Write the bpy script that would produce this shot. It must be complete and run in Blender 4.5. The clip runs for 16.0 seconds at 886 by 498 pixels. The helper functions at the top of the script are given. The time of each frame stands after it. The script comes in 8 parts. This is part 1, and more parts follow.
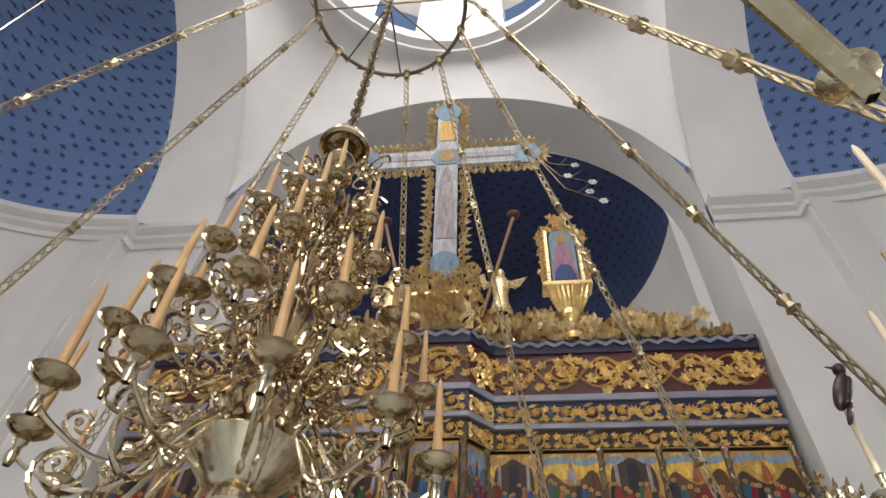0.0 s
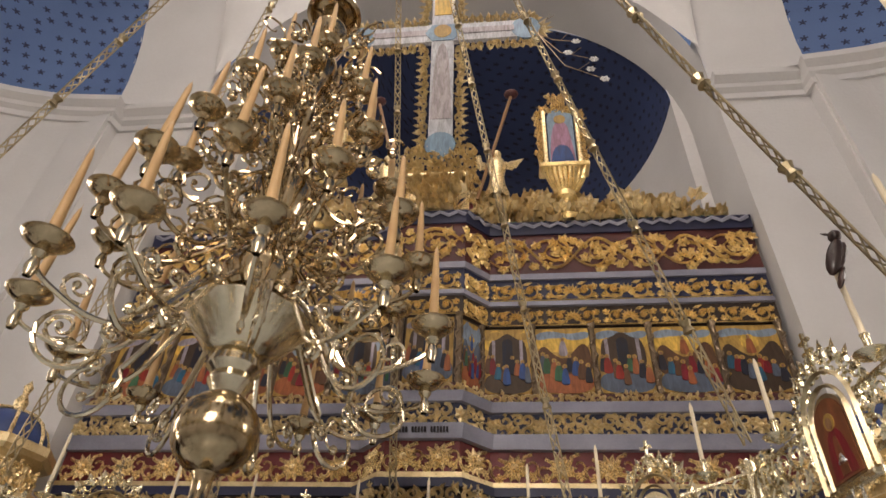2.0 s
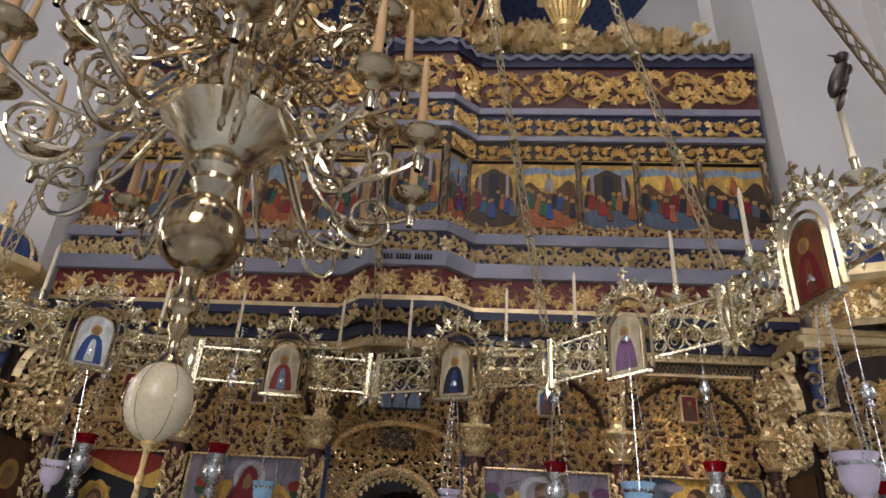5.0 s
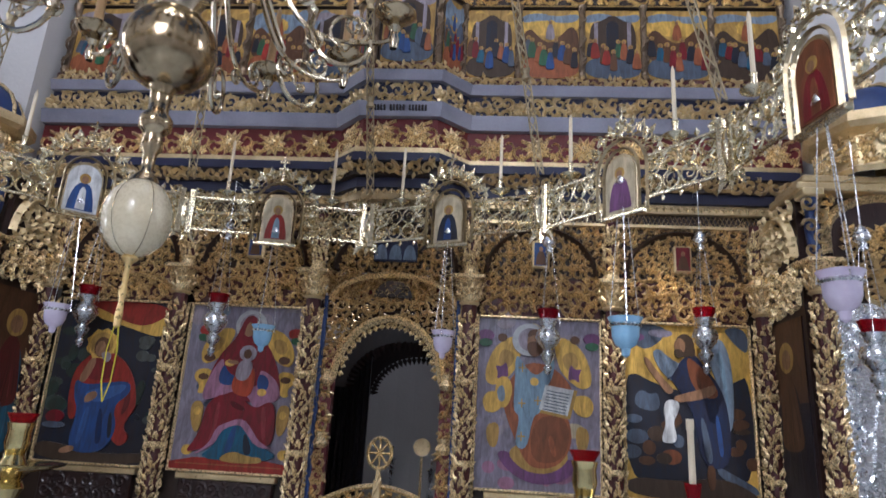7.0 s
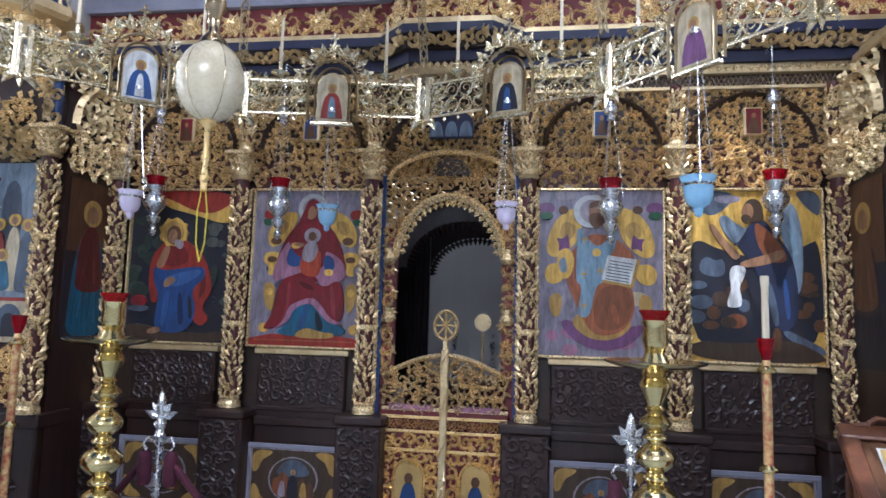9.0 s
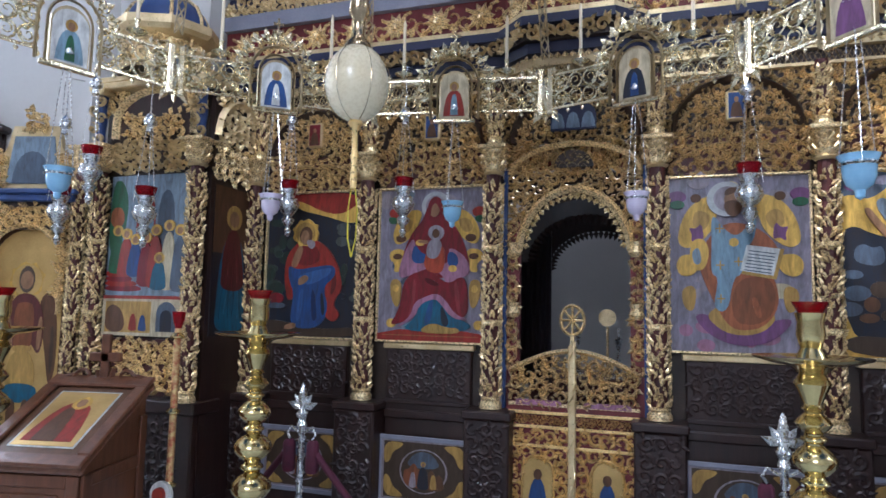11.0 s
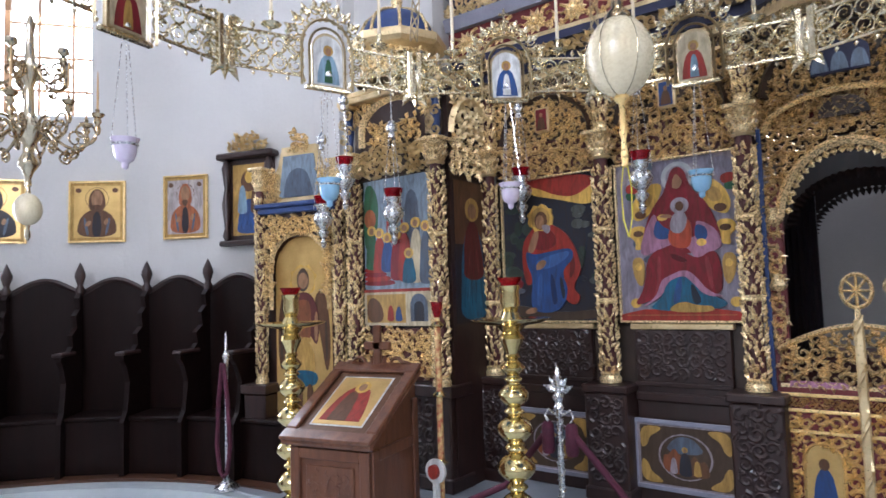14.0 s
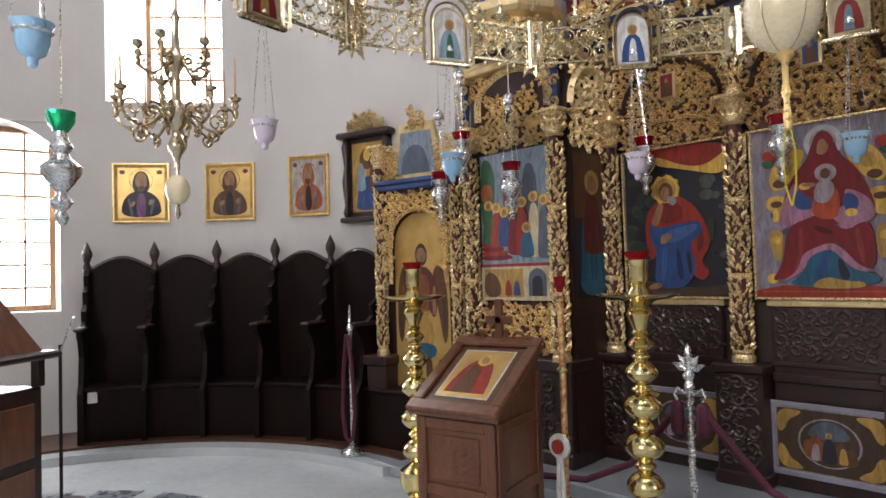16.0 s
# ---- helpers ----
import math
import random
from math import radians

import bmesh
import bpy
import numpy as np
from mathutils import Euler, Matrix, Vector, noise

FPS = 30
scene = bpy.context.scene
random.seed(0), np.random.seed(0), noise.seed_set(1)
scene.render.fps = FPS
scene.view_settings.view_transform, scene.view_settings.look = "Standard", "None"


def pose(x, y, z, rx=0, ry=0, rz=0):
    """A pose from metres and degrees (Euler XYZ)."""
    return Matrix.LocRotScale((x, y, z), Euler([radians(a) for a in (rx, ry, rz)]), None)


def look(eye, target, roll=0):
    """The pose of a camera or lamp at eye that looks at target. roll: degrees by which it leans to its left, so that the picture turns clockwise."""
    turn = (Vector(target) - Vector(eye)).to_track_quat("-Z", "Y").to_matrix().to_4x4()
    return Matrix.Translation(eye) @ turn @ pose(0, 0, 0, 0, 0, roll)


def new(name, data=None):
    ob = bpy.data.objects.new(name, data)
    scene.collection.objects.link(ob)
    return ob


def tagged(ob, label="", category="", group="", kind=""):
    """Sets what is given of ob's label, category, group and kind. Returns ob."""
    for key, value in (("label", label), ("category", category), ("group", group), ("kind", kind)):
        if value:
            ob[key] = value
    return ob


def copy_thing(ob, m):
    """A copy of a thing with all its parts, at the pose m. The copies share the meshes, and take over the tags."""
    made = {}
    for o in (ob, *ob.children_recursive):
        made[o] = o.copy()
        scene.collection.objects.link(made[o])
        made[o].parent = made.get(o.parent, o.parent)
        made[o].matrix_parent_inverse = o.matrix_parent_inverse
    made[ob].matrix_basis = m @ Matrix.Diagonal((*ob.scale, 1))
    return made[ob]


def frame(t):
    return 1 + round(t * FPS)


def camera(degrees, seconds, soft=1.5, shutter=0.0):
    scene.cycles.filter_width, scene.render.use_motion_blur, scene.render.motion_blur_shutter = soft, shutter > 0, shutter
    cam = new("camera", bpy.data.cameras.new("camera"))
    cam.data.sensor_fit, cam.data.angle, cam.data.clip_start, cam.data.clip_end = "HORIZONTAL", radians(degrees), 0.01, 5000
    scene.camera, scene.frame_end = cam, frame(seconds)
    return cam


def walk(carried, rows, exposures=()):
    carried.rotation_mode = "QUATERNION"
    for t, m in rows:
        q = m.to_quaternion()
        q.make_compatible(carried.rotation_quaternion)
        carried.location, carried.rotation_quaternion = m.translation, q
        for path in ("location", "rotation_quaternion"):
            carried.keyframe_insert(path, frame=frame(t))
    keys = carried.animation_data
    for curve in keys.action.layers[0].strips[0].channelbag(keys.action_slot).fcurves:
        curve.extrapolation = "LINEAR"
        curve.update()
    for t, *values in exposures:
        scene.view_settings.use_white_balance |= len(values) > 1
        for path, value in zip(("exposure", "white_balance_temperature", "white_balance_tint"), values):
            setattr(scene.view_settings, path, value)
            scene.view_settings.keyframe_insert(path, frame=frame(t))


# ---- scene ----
# ---- camera and walk ----
cam = camera(69.3, 16.0, 1.5, 0.3)
# seconds, eye, target, roll
PATH = [
    (0, (0.648, 0.258, 1.949), (0.445, 1.53, 3.479), 4.2),
    (0.5, (0.652, 0.268, 1.942), (0.453, 1.586, 3.434), 3.8),
    (1, (0.651, 0.285, 1.939), (0.448, 1.684, 3.353), 3.7),
    (1.5, (0.642, 0.311, 1.928), (0.437, 1.765, 3.286), 3.6),
    (2, (0.639, 0.336, 1.921), (0.436, 1.853, 3.209), 3.1),
    (2.5, (0.637, 0.357, 1.91), (0.442, 1.932, 3.128), 3.0),
    (3, (0.635, 0.376, 1.897), (0.441, 2.008, 3.036), 3.3),
    (3.5, (0.636, 0.394, 1.881), (0.438, 2.083, 2.935), 4.0),
    (4, (0.631, 0.404, 1.875), (0.455, 2.128, 2.874), 3.6),
    (6.5, (0.653, 0.513, 1.753), (0.504, 2.396, 2.409), 3.6),
    (7, (0.689, 0.554, 1.711), (0.526, 2.473, 2.251), 3.3),
    (7.5, (0.682, 0.579, 1.665), (0.499, 2.53, 2.066), 2.5),
    (8, (0.687, 0.606, 1.625), (0.47, 2.574, 1.903), 1.6),
    (8.5, (0.669, 0.608, 1.609), (0.436, 2.583, 1.829), 1.7),
    (9, (0.596, 0.583, 1.61), (0.302, 2.551, 1.814), 1.6),
    (11.5, (0.462, 0.557, 1.592), (-0.251, 2.417, 1.769), 1.1),
    (12, (0.404, 0.537, 1.603), (-0.402, 2.36, 1.769), 0.9),
    (12.5, (0.392, 0.537, 1.591), (-0.508, 2.315, 1.757), 0.6),
    (13, (0.405, 0.543, 1.586), (-0.586, 2.272, 1.747), -0.1),
    (13.5, (0.379, 0.517, 1.596), (-0.722, 2.179, 1.756), -1.2),
    (14, (0.347, 0.506, 1.598), (-0.86, 2.094, 1.736), -1.8),
    (14.5, (0.331, 0.508, 1.585), (-0.955, 2.034, 1.711), -2.0),
    (15, (0.31, 0.495, 1.568), (-1.035, 1.971, 1.682), -1.8),
    (15.5, (0.293, 0.475, 1.573), (-1.105, 1.903, 1.663), -1.6),
    (16, (0.268, 0.451, 1.594), (-1.186, 1.822, 1.666), -1.7),
]
EXPOSURES = [(0.0, 0.25, 6700, 11), (1.5, 0.2, 7500, 16), (3.0, -0.1, 7600, 18), (4.2, -0.1, 7000, 17), (7.0, 0.18, 5650, 15), (8.0, 0.30, 5500, 14), (9.0, 0.66, 5300, 13), (11.5, 0.45, 5300, 11), (13.0, 0.86, 5400, 12), (14.5, 0.86, 5900, 14), (16.0, 0.45, 6600, 14)]
walk(cam, [(t, look(eye, target, roll)) for t, eye, target, roll in PATH], EXPOSURES)

# ---- world and light ----
world = bpy.data.worlds.new("sky")
scene.world = world
world.use_nodes = True
wn, wl = world.node_tree.nodes, world.node_tree.links
sky = wn.new("ShaderNodeTexSky")
sky.sky_type, sky.sun_disc = "NISHITA", False
sky.sun_elevation, sky.sun_rotation = radians(50), radians(200)
wl.new(sky.outputs[0], wn["Background"].inputs[0])
wn["Background"].inputs[1].default_value = 0.12
sun = new("sun", bpy.data.lights.new("sun", "SUN"))
sun.data.energy, sun.data.angle, sun.data.color = 2.5, radians(0.5), (1.0, 0.95, 0.88)
sun.matrix_world = look((0, 0, 30), (0.4 * 12, 12, 30 - 18))


def window_or_fill_lamp(eye, target, w, h, power, colour=(0.95, 0.97, 1.0)):
    """Area lamp for daylight at a window opening; also the added apse and west fill."""
    ob = new("window_or_fill_light", bpy.data.lights.new("window_or_fill_light", "AREA"))
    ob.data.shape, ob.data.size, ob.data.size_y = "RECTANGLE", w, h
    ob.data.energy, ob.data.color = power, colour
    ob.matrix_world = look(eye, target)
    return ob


# the last two powers are for fill lamps added without a seen source
LAMP_DOME, LAMP_SIDE, FILL_APSE, FILL_WEST = 95.0, 80.0, 45.0, 170.0


# ---- materials ----
def material(name, base, rough=0.6, metal=0.0, second=None, scale=6.0, amount=0.5, bump=0.1, fine=60.0, coat=0.0, random_hue=0.0):
    m = bpy.data.materials.new(name)
    m.use_nodes = True
    n, l = m.node_tree.nodes, m.node_tree.links
    p = n["Principled BSDF"]
    p.inputs["Roughness"].default_value, p.inputs["Metallic"].default_value = rough, metal
    p.inputs["Coat Weight"].default_value = coat
    co = n.new("ShaderNodeTexCoord")
    big = n.new("ShaderNodeTexNoise")
    big.inputs["Scale"].default_value, big.inputs["Detail"].default_value = scale, 6
    small = n.new("ShaderNodeTexNoise")
    small.inputs["Scale"].default_value, small.inputs["Detail"].default_value = fine, 4
    l.new(co.outputs["Object"], big.inputs["Vector"])
    l.new(co.outputs["Object"], small.inputs["Vector"])
    ramp = n.new("ShaderNodeValToRGB")
    second = second or tuple(c * 0.7 for c in base)
    ramp.color_ramp.elements[0].position, ramp.color_ramp.elements[1].position = 0.5 - 0.35 * amount, 0.5 + 0.35 * amount
    ramp.color_ramp.elements[0].color, ramp.color_ramp.elements[1].color = (*second, 1), (*base, 1)
    mix = n.new("ShaderNodeMath")
    mix.operation = "MULTIPLY_ADD"
    mix.inputs[1].default_value = 0.35
    l.new(small.outputs[0], mix.inputs[0])
    sub = n.new("ShaderNodeMath")
    sub.operation = "MULTIPLY_ADD"
    sub.inputs[1].default_value, sub.inputs[2].default_value = 1.0, -0.17
    l.new(big.outputs[0], sub.inputs[0])
    l.new(sub.outputs[0], mix.inputs[2])
    l.new(mix.outputs[0], ramp.inputs[0])
    l.new(ramp.outputs[0], p.inputs["Base Color"])
    rr = n.new("ShaderNodeMapRange")
    rr.inputs[3].default_value, rr.inputs[4].default_value = max(0.02, rough - 0.12), min(1, rough + 0.12)
    l.new(small.outputs[0], rr.inputs[0])
    l.new(rr.outputs[0], p.inputs["Roughness"])
    if bump:
        b = n.new("ShaderNodeBump")
        b.inputs["Strength"].default_value, b.inputs["Distance"].default_value = bump, 0.01
        l.new(small.outputs[0], b.inputs["Height"])
        l.new(b.outputs[0], p.inputs["Normal"])
    return m


def wood(name, base, second, rough=0.35):
    """Grain drawn out along the height."""
    m = material(name, base, rough, 0, second, 7.0, 0.8, 0.15, 40.0, 0.15)
    n, l = m.node_tree.nodes, m.node_tree.links
    mp = n.new("ShaderNodeMapping")
    mp.inputs["Scale"].default_value = (3.0, 3.0, 0.35)
    co = next(x for x in n if x.type == "TEX_COORD")
    l.new(co.outputs["Object"], mp.inputs[0])
    for x in n:
        if x.type == "TEX_NOISE":
            l.new(mp.outputs[0], x.inputs["Vector"])
    return m


def starred(name, base, second, star, cells):
    """Painted blue vault with small dark stars in rough rows."""
    m = material(name, base, 0.75, 0, second, 1.2, 0.9, 0.15, 40.0)
    n, l = m.node_tree.nodes, m.node_tree.links
    p = n["Principled BSDF"]
    uv = n.new("ShaderNodeUVMap")
    v = n.new("ShaderNodeTexVoronoi")
    v.inputs["Scale"].default_value, v.inputs["Randomness"].default_value = cells, 0.35
    v.voronoi_dimensions = "2D"
    l.new(uv.outputs[0], v.inputs["Vector"])
    # five points round each cell's middle
    d = n.new("ShaderNodeVectorMath")
    d.operation = "SUBTRACT"
    sc = n.new("ShaderNodeVectorMath")
    sc.operation = "SCALE"
    sc.inputs["Scale"].default_value = 1.0
    l.new(uv.outputs[0], sc.inputs[0])
    l.new(sc.outputs[0], d.inputs[0])
    l.new(v.outputs["Position"], d.inputs[1])
    s = n.new("ShaderNodeSeparateXYZ")
    l.new(d.outputs[0], s.inputs[0])
    at = n.new("ShaderNodeMath")
    at.operation = "ARCTAN2"
    l.new(s.outputs[0], at.inputs[0])
    l.new(s.outputs[1], at.inputs[1])
    five = n.new("ShaderNodeMath")
    five.operation = "MULTIPLY"
    five.inputs[1].default_value = 5
    l.new(at.outputs[0], five.inputs[0])
    cs = n.new("ShaderNodeMath")
    cs.operation = "COSINE"
    l.new(five.outputs[0], cs.inputs[0])
    rad = n.new("ShaderNodeMath")
    rad.operation = "MULTIPLY_ADD"
    rad.inputs[1].default_value, rad.inputs[2].default_value = 0.075, 0.17
    l.new(cs.outputs[0], rad.inputs[0])
    less = n.new("ShaderNodeMath")
    less.operation = "LESS_THAN"
    l.new(v.outputs["Distance"], less.inputs[0])
    l.new(rad.outputs[0], less.inputs[1])
    mx = n.new("ShaderNodeMix")
    mx.data_type = "RGBA"
    l.new(less.outputs[0], mx.inputs[0])
    ramp = next(x for x in n if x.type == "VALTORGB")
    l.new(ramp.outputs[0], mx.inputs[6])
    mx.inputs[7].default_value = (*star, 1)
    l.new(mx.outputs[2], p.inputs["Base Color"])
    return m


def glow(name, colour, strength):
    m = bpy.data.materials.new(name)
    m.use_nodes = True
    p = m.node_tree.nodes["Principled BSDF"]
    p.inputs["Base Color"].default_value = (*colour, 1)
    p.inputs["Emission Color"].default_value = (*colour, 1)
    p.inputs["Emission Strength"].default_value = strength
    return m


def glass(name, colour, rough=0.05, weight=0.9):
    m = bpy.data.materials.new(name)
    m.use_nodes = True
    p = m.node_tree.nodes["Principled BSDF"]
    p.inputs["Base Color"].default_value = (*colour, 1)
    p.inputs["Roughness"].default_value = rough
    p.inputs["Transmission Weight"].default_value = weight
    p.inputs["IOR"].default_value = 1.3
    return m


PLASTER = material("plaster", (0.60, 0.58, 0.56), 0.85, 0, (0.51, 0.49, 0.47), 1.3, 1.0, 0.25, 30.0)
GOLD = material("gilding", (0.95, 0.76, 0.43), 0.28, 0.62, (0.68, 0.48, 0.23), 9.0, 0.8, 0.25, 90.0)
GOLD_DARK = material("old_gilding", (0.85, 0.69, 0.40), 0.32, 0.62, (0.52, 0.37, 0.18), 8.0, 0.8, 0.3, 80.0)
GOLD_BRIGHT = material("bright_gilding", (0.94, 0.71, 0.33), 0.30, 0.6, (0.66, 0.43, 0.15), 12.0, 0.7, 0.2, 90.0)
BRASS = material("brass", (0.68, 0.55, 0.36), 0.16, 1.0, (0.36, 0.27, 0.16), 5.0, 0.7, 0.05, 50.0)
BRASS_YELLOW = material("polished_brass", (0.84, 0.71, 0.36), 0.14, 1.0, (0.62, 0.49, 0.22), 5.0, 0.7, 0.05, 50.0)
BRONZE = material("bronze", (0.30, 0.22, 0.14), 0.4, 0.9, (0.14, 0.10, 0.07), 6.0, 0.8, 0.15, 60.0)
FRET = material("gilt_fretwork", (0.87, 0.80, 0.61), 0.25, 1.0, (0.62, 0.52, 0.32), 14.0, 0.7, 0.1, 70.0)
# dull gilt of the straps; on the ring's icon cases it carries shade
STRAP_SHADE_GILT = material("dull_shaded_gilt", (0.62, 0.52, 0.34), 0.34, 1.0, (0.30, 0.23, 0.13), 9.0, 0.8, 0.15, 60.0)
SILVER = material("silver", (0.86, 0.87, 0.88), 0.27, 1.0, (0.55, 0.56, 0.58), 14.0, 0.7, 0.1, 70.0)
LILAC = material("lilac_moulding", (0.31, 0.305, 0.37), 0.45, 0.05, (0.19, 0.19, 0.24), 5.0, 0.8, 0.15)
BLUE_BOARD = material("blue_ground", (0.018, 0.020, 0.065), 0.5, 0, (0.008, 0.009, 0.025), 6.0, 0.8, 0.15)
BLUE_PAINT = material("blue_paint", (0.035, 0.075, 0.23), 0.5, 0, (0.015, 0.03, 0.10), 6.0, 0.8, 0.15)
RED_BOARD = material("red_ground", (0.10, 0.018, 0.015), 0.5, 0, (0.045, 0.012, 0.01), 6.0, 0.8, 0.15)
RED_PAINT = material("red_paint", (0.17, 0.016, 0.018), 0.5, 0, (0.09, 0.012, 0.012), 6.0, 0.8, 0.15)
BROWN_BOARD = material("brown_ground", (0.055, 0.03, 0.018), 0.55, 0, (0.02, 0.012, 0.008), 6.0, 0.8, 0.15)
DARK_WOOD = wood("dark_wood", (0.036, 0.013, 0.009), (0.014, 0.006, 0.005), 0.42)
# dark wood, its base colour lowered further to carry the stalls' shade
STALL_WOOD = wood("stall_wood", (0.012, 0.004, 0.0028), (0.005, 0.002, 0.0015), 0.5)
STALL_WOOD.node_tree.nodes["Principled BSDF"].inputs["Specular IOR Level"].default_value = 0.15
STALL_WOOD.node_tree.nodes["Principled BSDF"].inputs["Coat Weight"].default_value = 0.0
WARM_WOOD = wood("walnut", (0.18, 0.070, 0.033), (0.07, 0.025, 0.013), 0.33)
OAK = wood("oak", (0.36, 0.20, 0.09), (0.20, 0.10, 0.045), 0.45)
CANDLE = material("beeswax", (0.58, 0.38, 0.18), 0.5, 0, (0.46, 0.27, 0.12), 10.0, 0.8, 0.05)
PALE_CANDLE = material("pale_wax", (0.80, 0.70, 0.52), 0.5, 0, (0.70, 0.58, 0.40), 10.0, 0.8, 0.05)
EGG = material("ostrich_egg", (0.82, 0.73, 0.52), 0.28, 0, (0.74, 0.62, 0.40), 5.0, 0.8, 0.03, 120.0, 0.4)
MARBLE = material("white_marble", (0.55, 0.58, 0.59), 0.22, 0, (0.40, 0.44, 0.46), 1.5, 0.9, 0.03, 15.0, 0.2)
GREY_MARBLE = material("grey_marble", (0.16, 0.18, 0.20), 0.28, 0, (0.09, 0.10, 0.12), 3.0, 0.9, 0.03, 15.0, 0.2)
STEP_STONE = material("step_stone", (0.30, 0.32, 0.35), 0.35, 0, (0.20, 0.22, 0.25), 3.0, 0.9, 0.06, 25.0)
FLOOR_WOOD = wood("platform_wood", (0.09, 0.036, 0.018), (0.06, 0.025, 0.013), 0.35)
ROPE = material("plum_velvet", (0.10, 0.012, 0.035), 0.8, 0, (0.05, 0.008, 0.02), 20.0, 0.8, 0.2, 150.0)
RED_GLASS = glass("red_glass", (0.42, 0.005, 0.014), 0.08, 0.6)
GREEN_GLASS = glass("green_glass", (0.02, 0.42, 0.22), 0.08, 0.6)
BLUE_GLASS = material("light_blue_glass", (0.36, 0.60, 0.80), 0.15, 0, (0.26, 0.50, 0.74), 14.0, 0.7, 0.03, 60.0, 0.5)
PINK_GLASS = material("milk_glass", (0.72, 0.66, 0.78), 0.15, 0, (0.62, 0.52, 0.68), 14.0, 0.7, 0.03, 60.0, 0.5)
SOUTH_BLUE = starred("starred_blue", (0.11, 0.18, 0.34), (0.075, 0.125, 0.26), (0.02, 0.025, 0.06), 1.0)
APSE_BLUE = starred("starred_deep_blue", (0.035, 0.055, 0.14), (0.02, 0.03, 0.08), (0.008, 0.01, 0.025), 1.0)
STRING = material("yellow_cord", (0.75, 0.62, 0.05), 0.8)
CLEAR = glass("window_glass", (0.95, 0.97, 0.97), 0.02, 1.0)
PAINTS = {}


def paint(r, g, b, rough=0.42):
    key = (r, g, b)
    if key not in PAINTS:
        PAINTS[key] = material("paint", key, rough, 0, tuple(c * 0.45 + k for c, k in zip(key, (0.02, 0.012, 0.006))), 13.0, 0.6, 0.1, 55.0, 0.04)
        PAINTS[key]["tone"] = key
        PAINTS[key].node_tree.nodes["Principled BSDF"].inputs["Specular IOR Level"].default_value = 0.25
        n, l = PAINTS[key].node_tree.nodes, PAINTS[key].node_tree.links
        mp = n.new("ShaderNodeMapping")
        mp.inputs["Rotation"].default_value = (0, radians(14), 0)
        mp.inputs["Scale"].default_value = (2.1, 1.0, 0.55)
        l.new(next(x for x in n if x.type == "TEX_COORD").outputs["Object"], mp.inputs[0])
        for x in n:
            if x.type == "TEX_NOISE":
                l.new(mp.outputs[0], x.inputs["Vector"])
                x.inputs["Distortion"].default_value = 0.8
    return PAINTS[key]


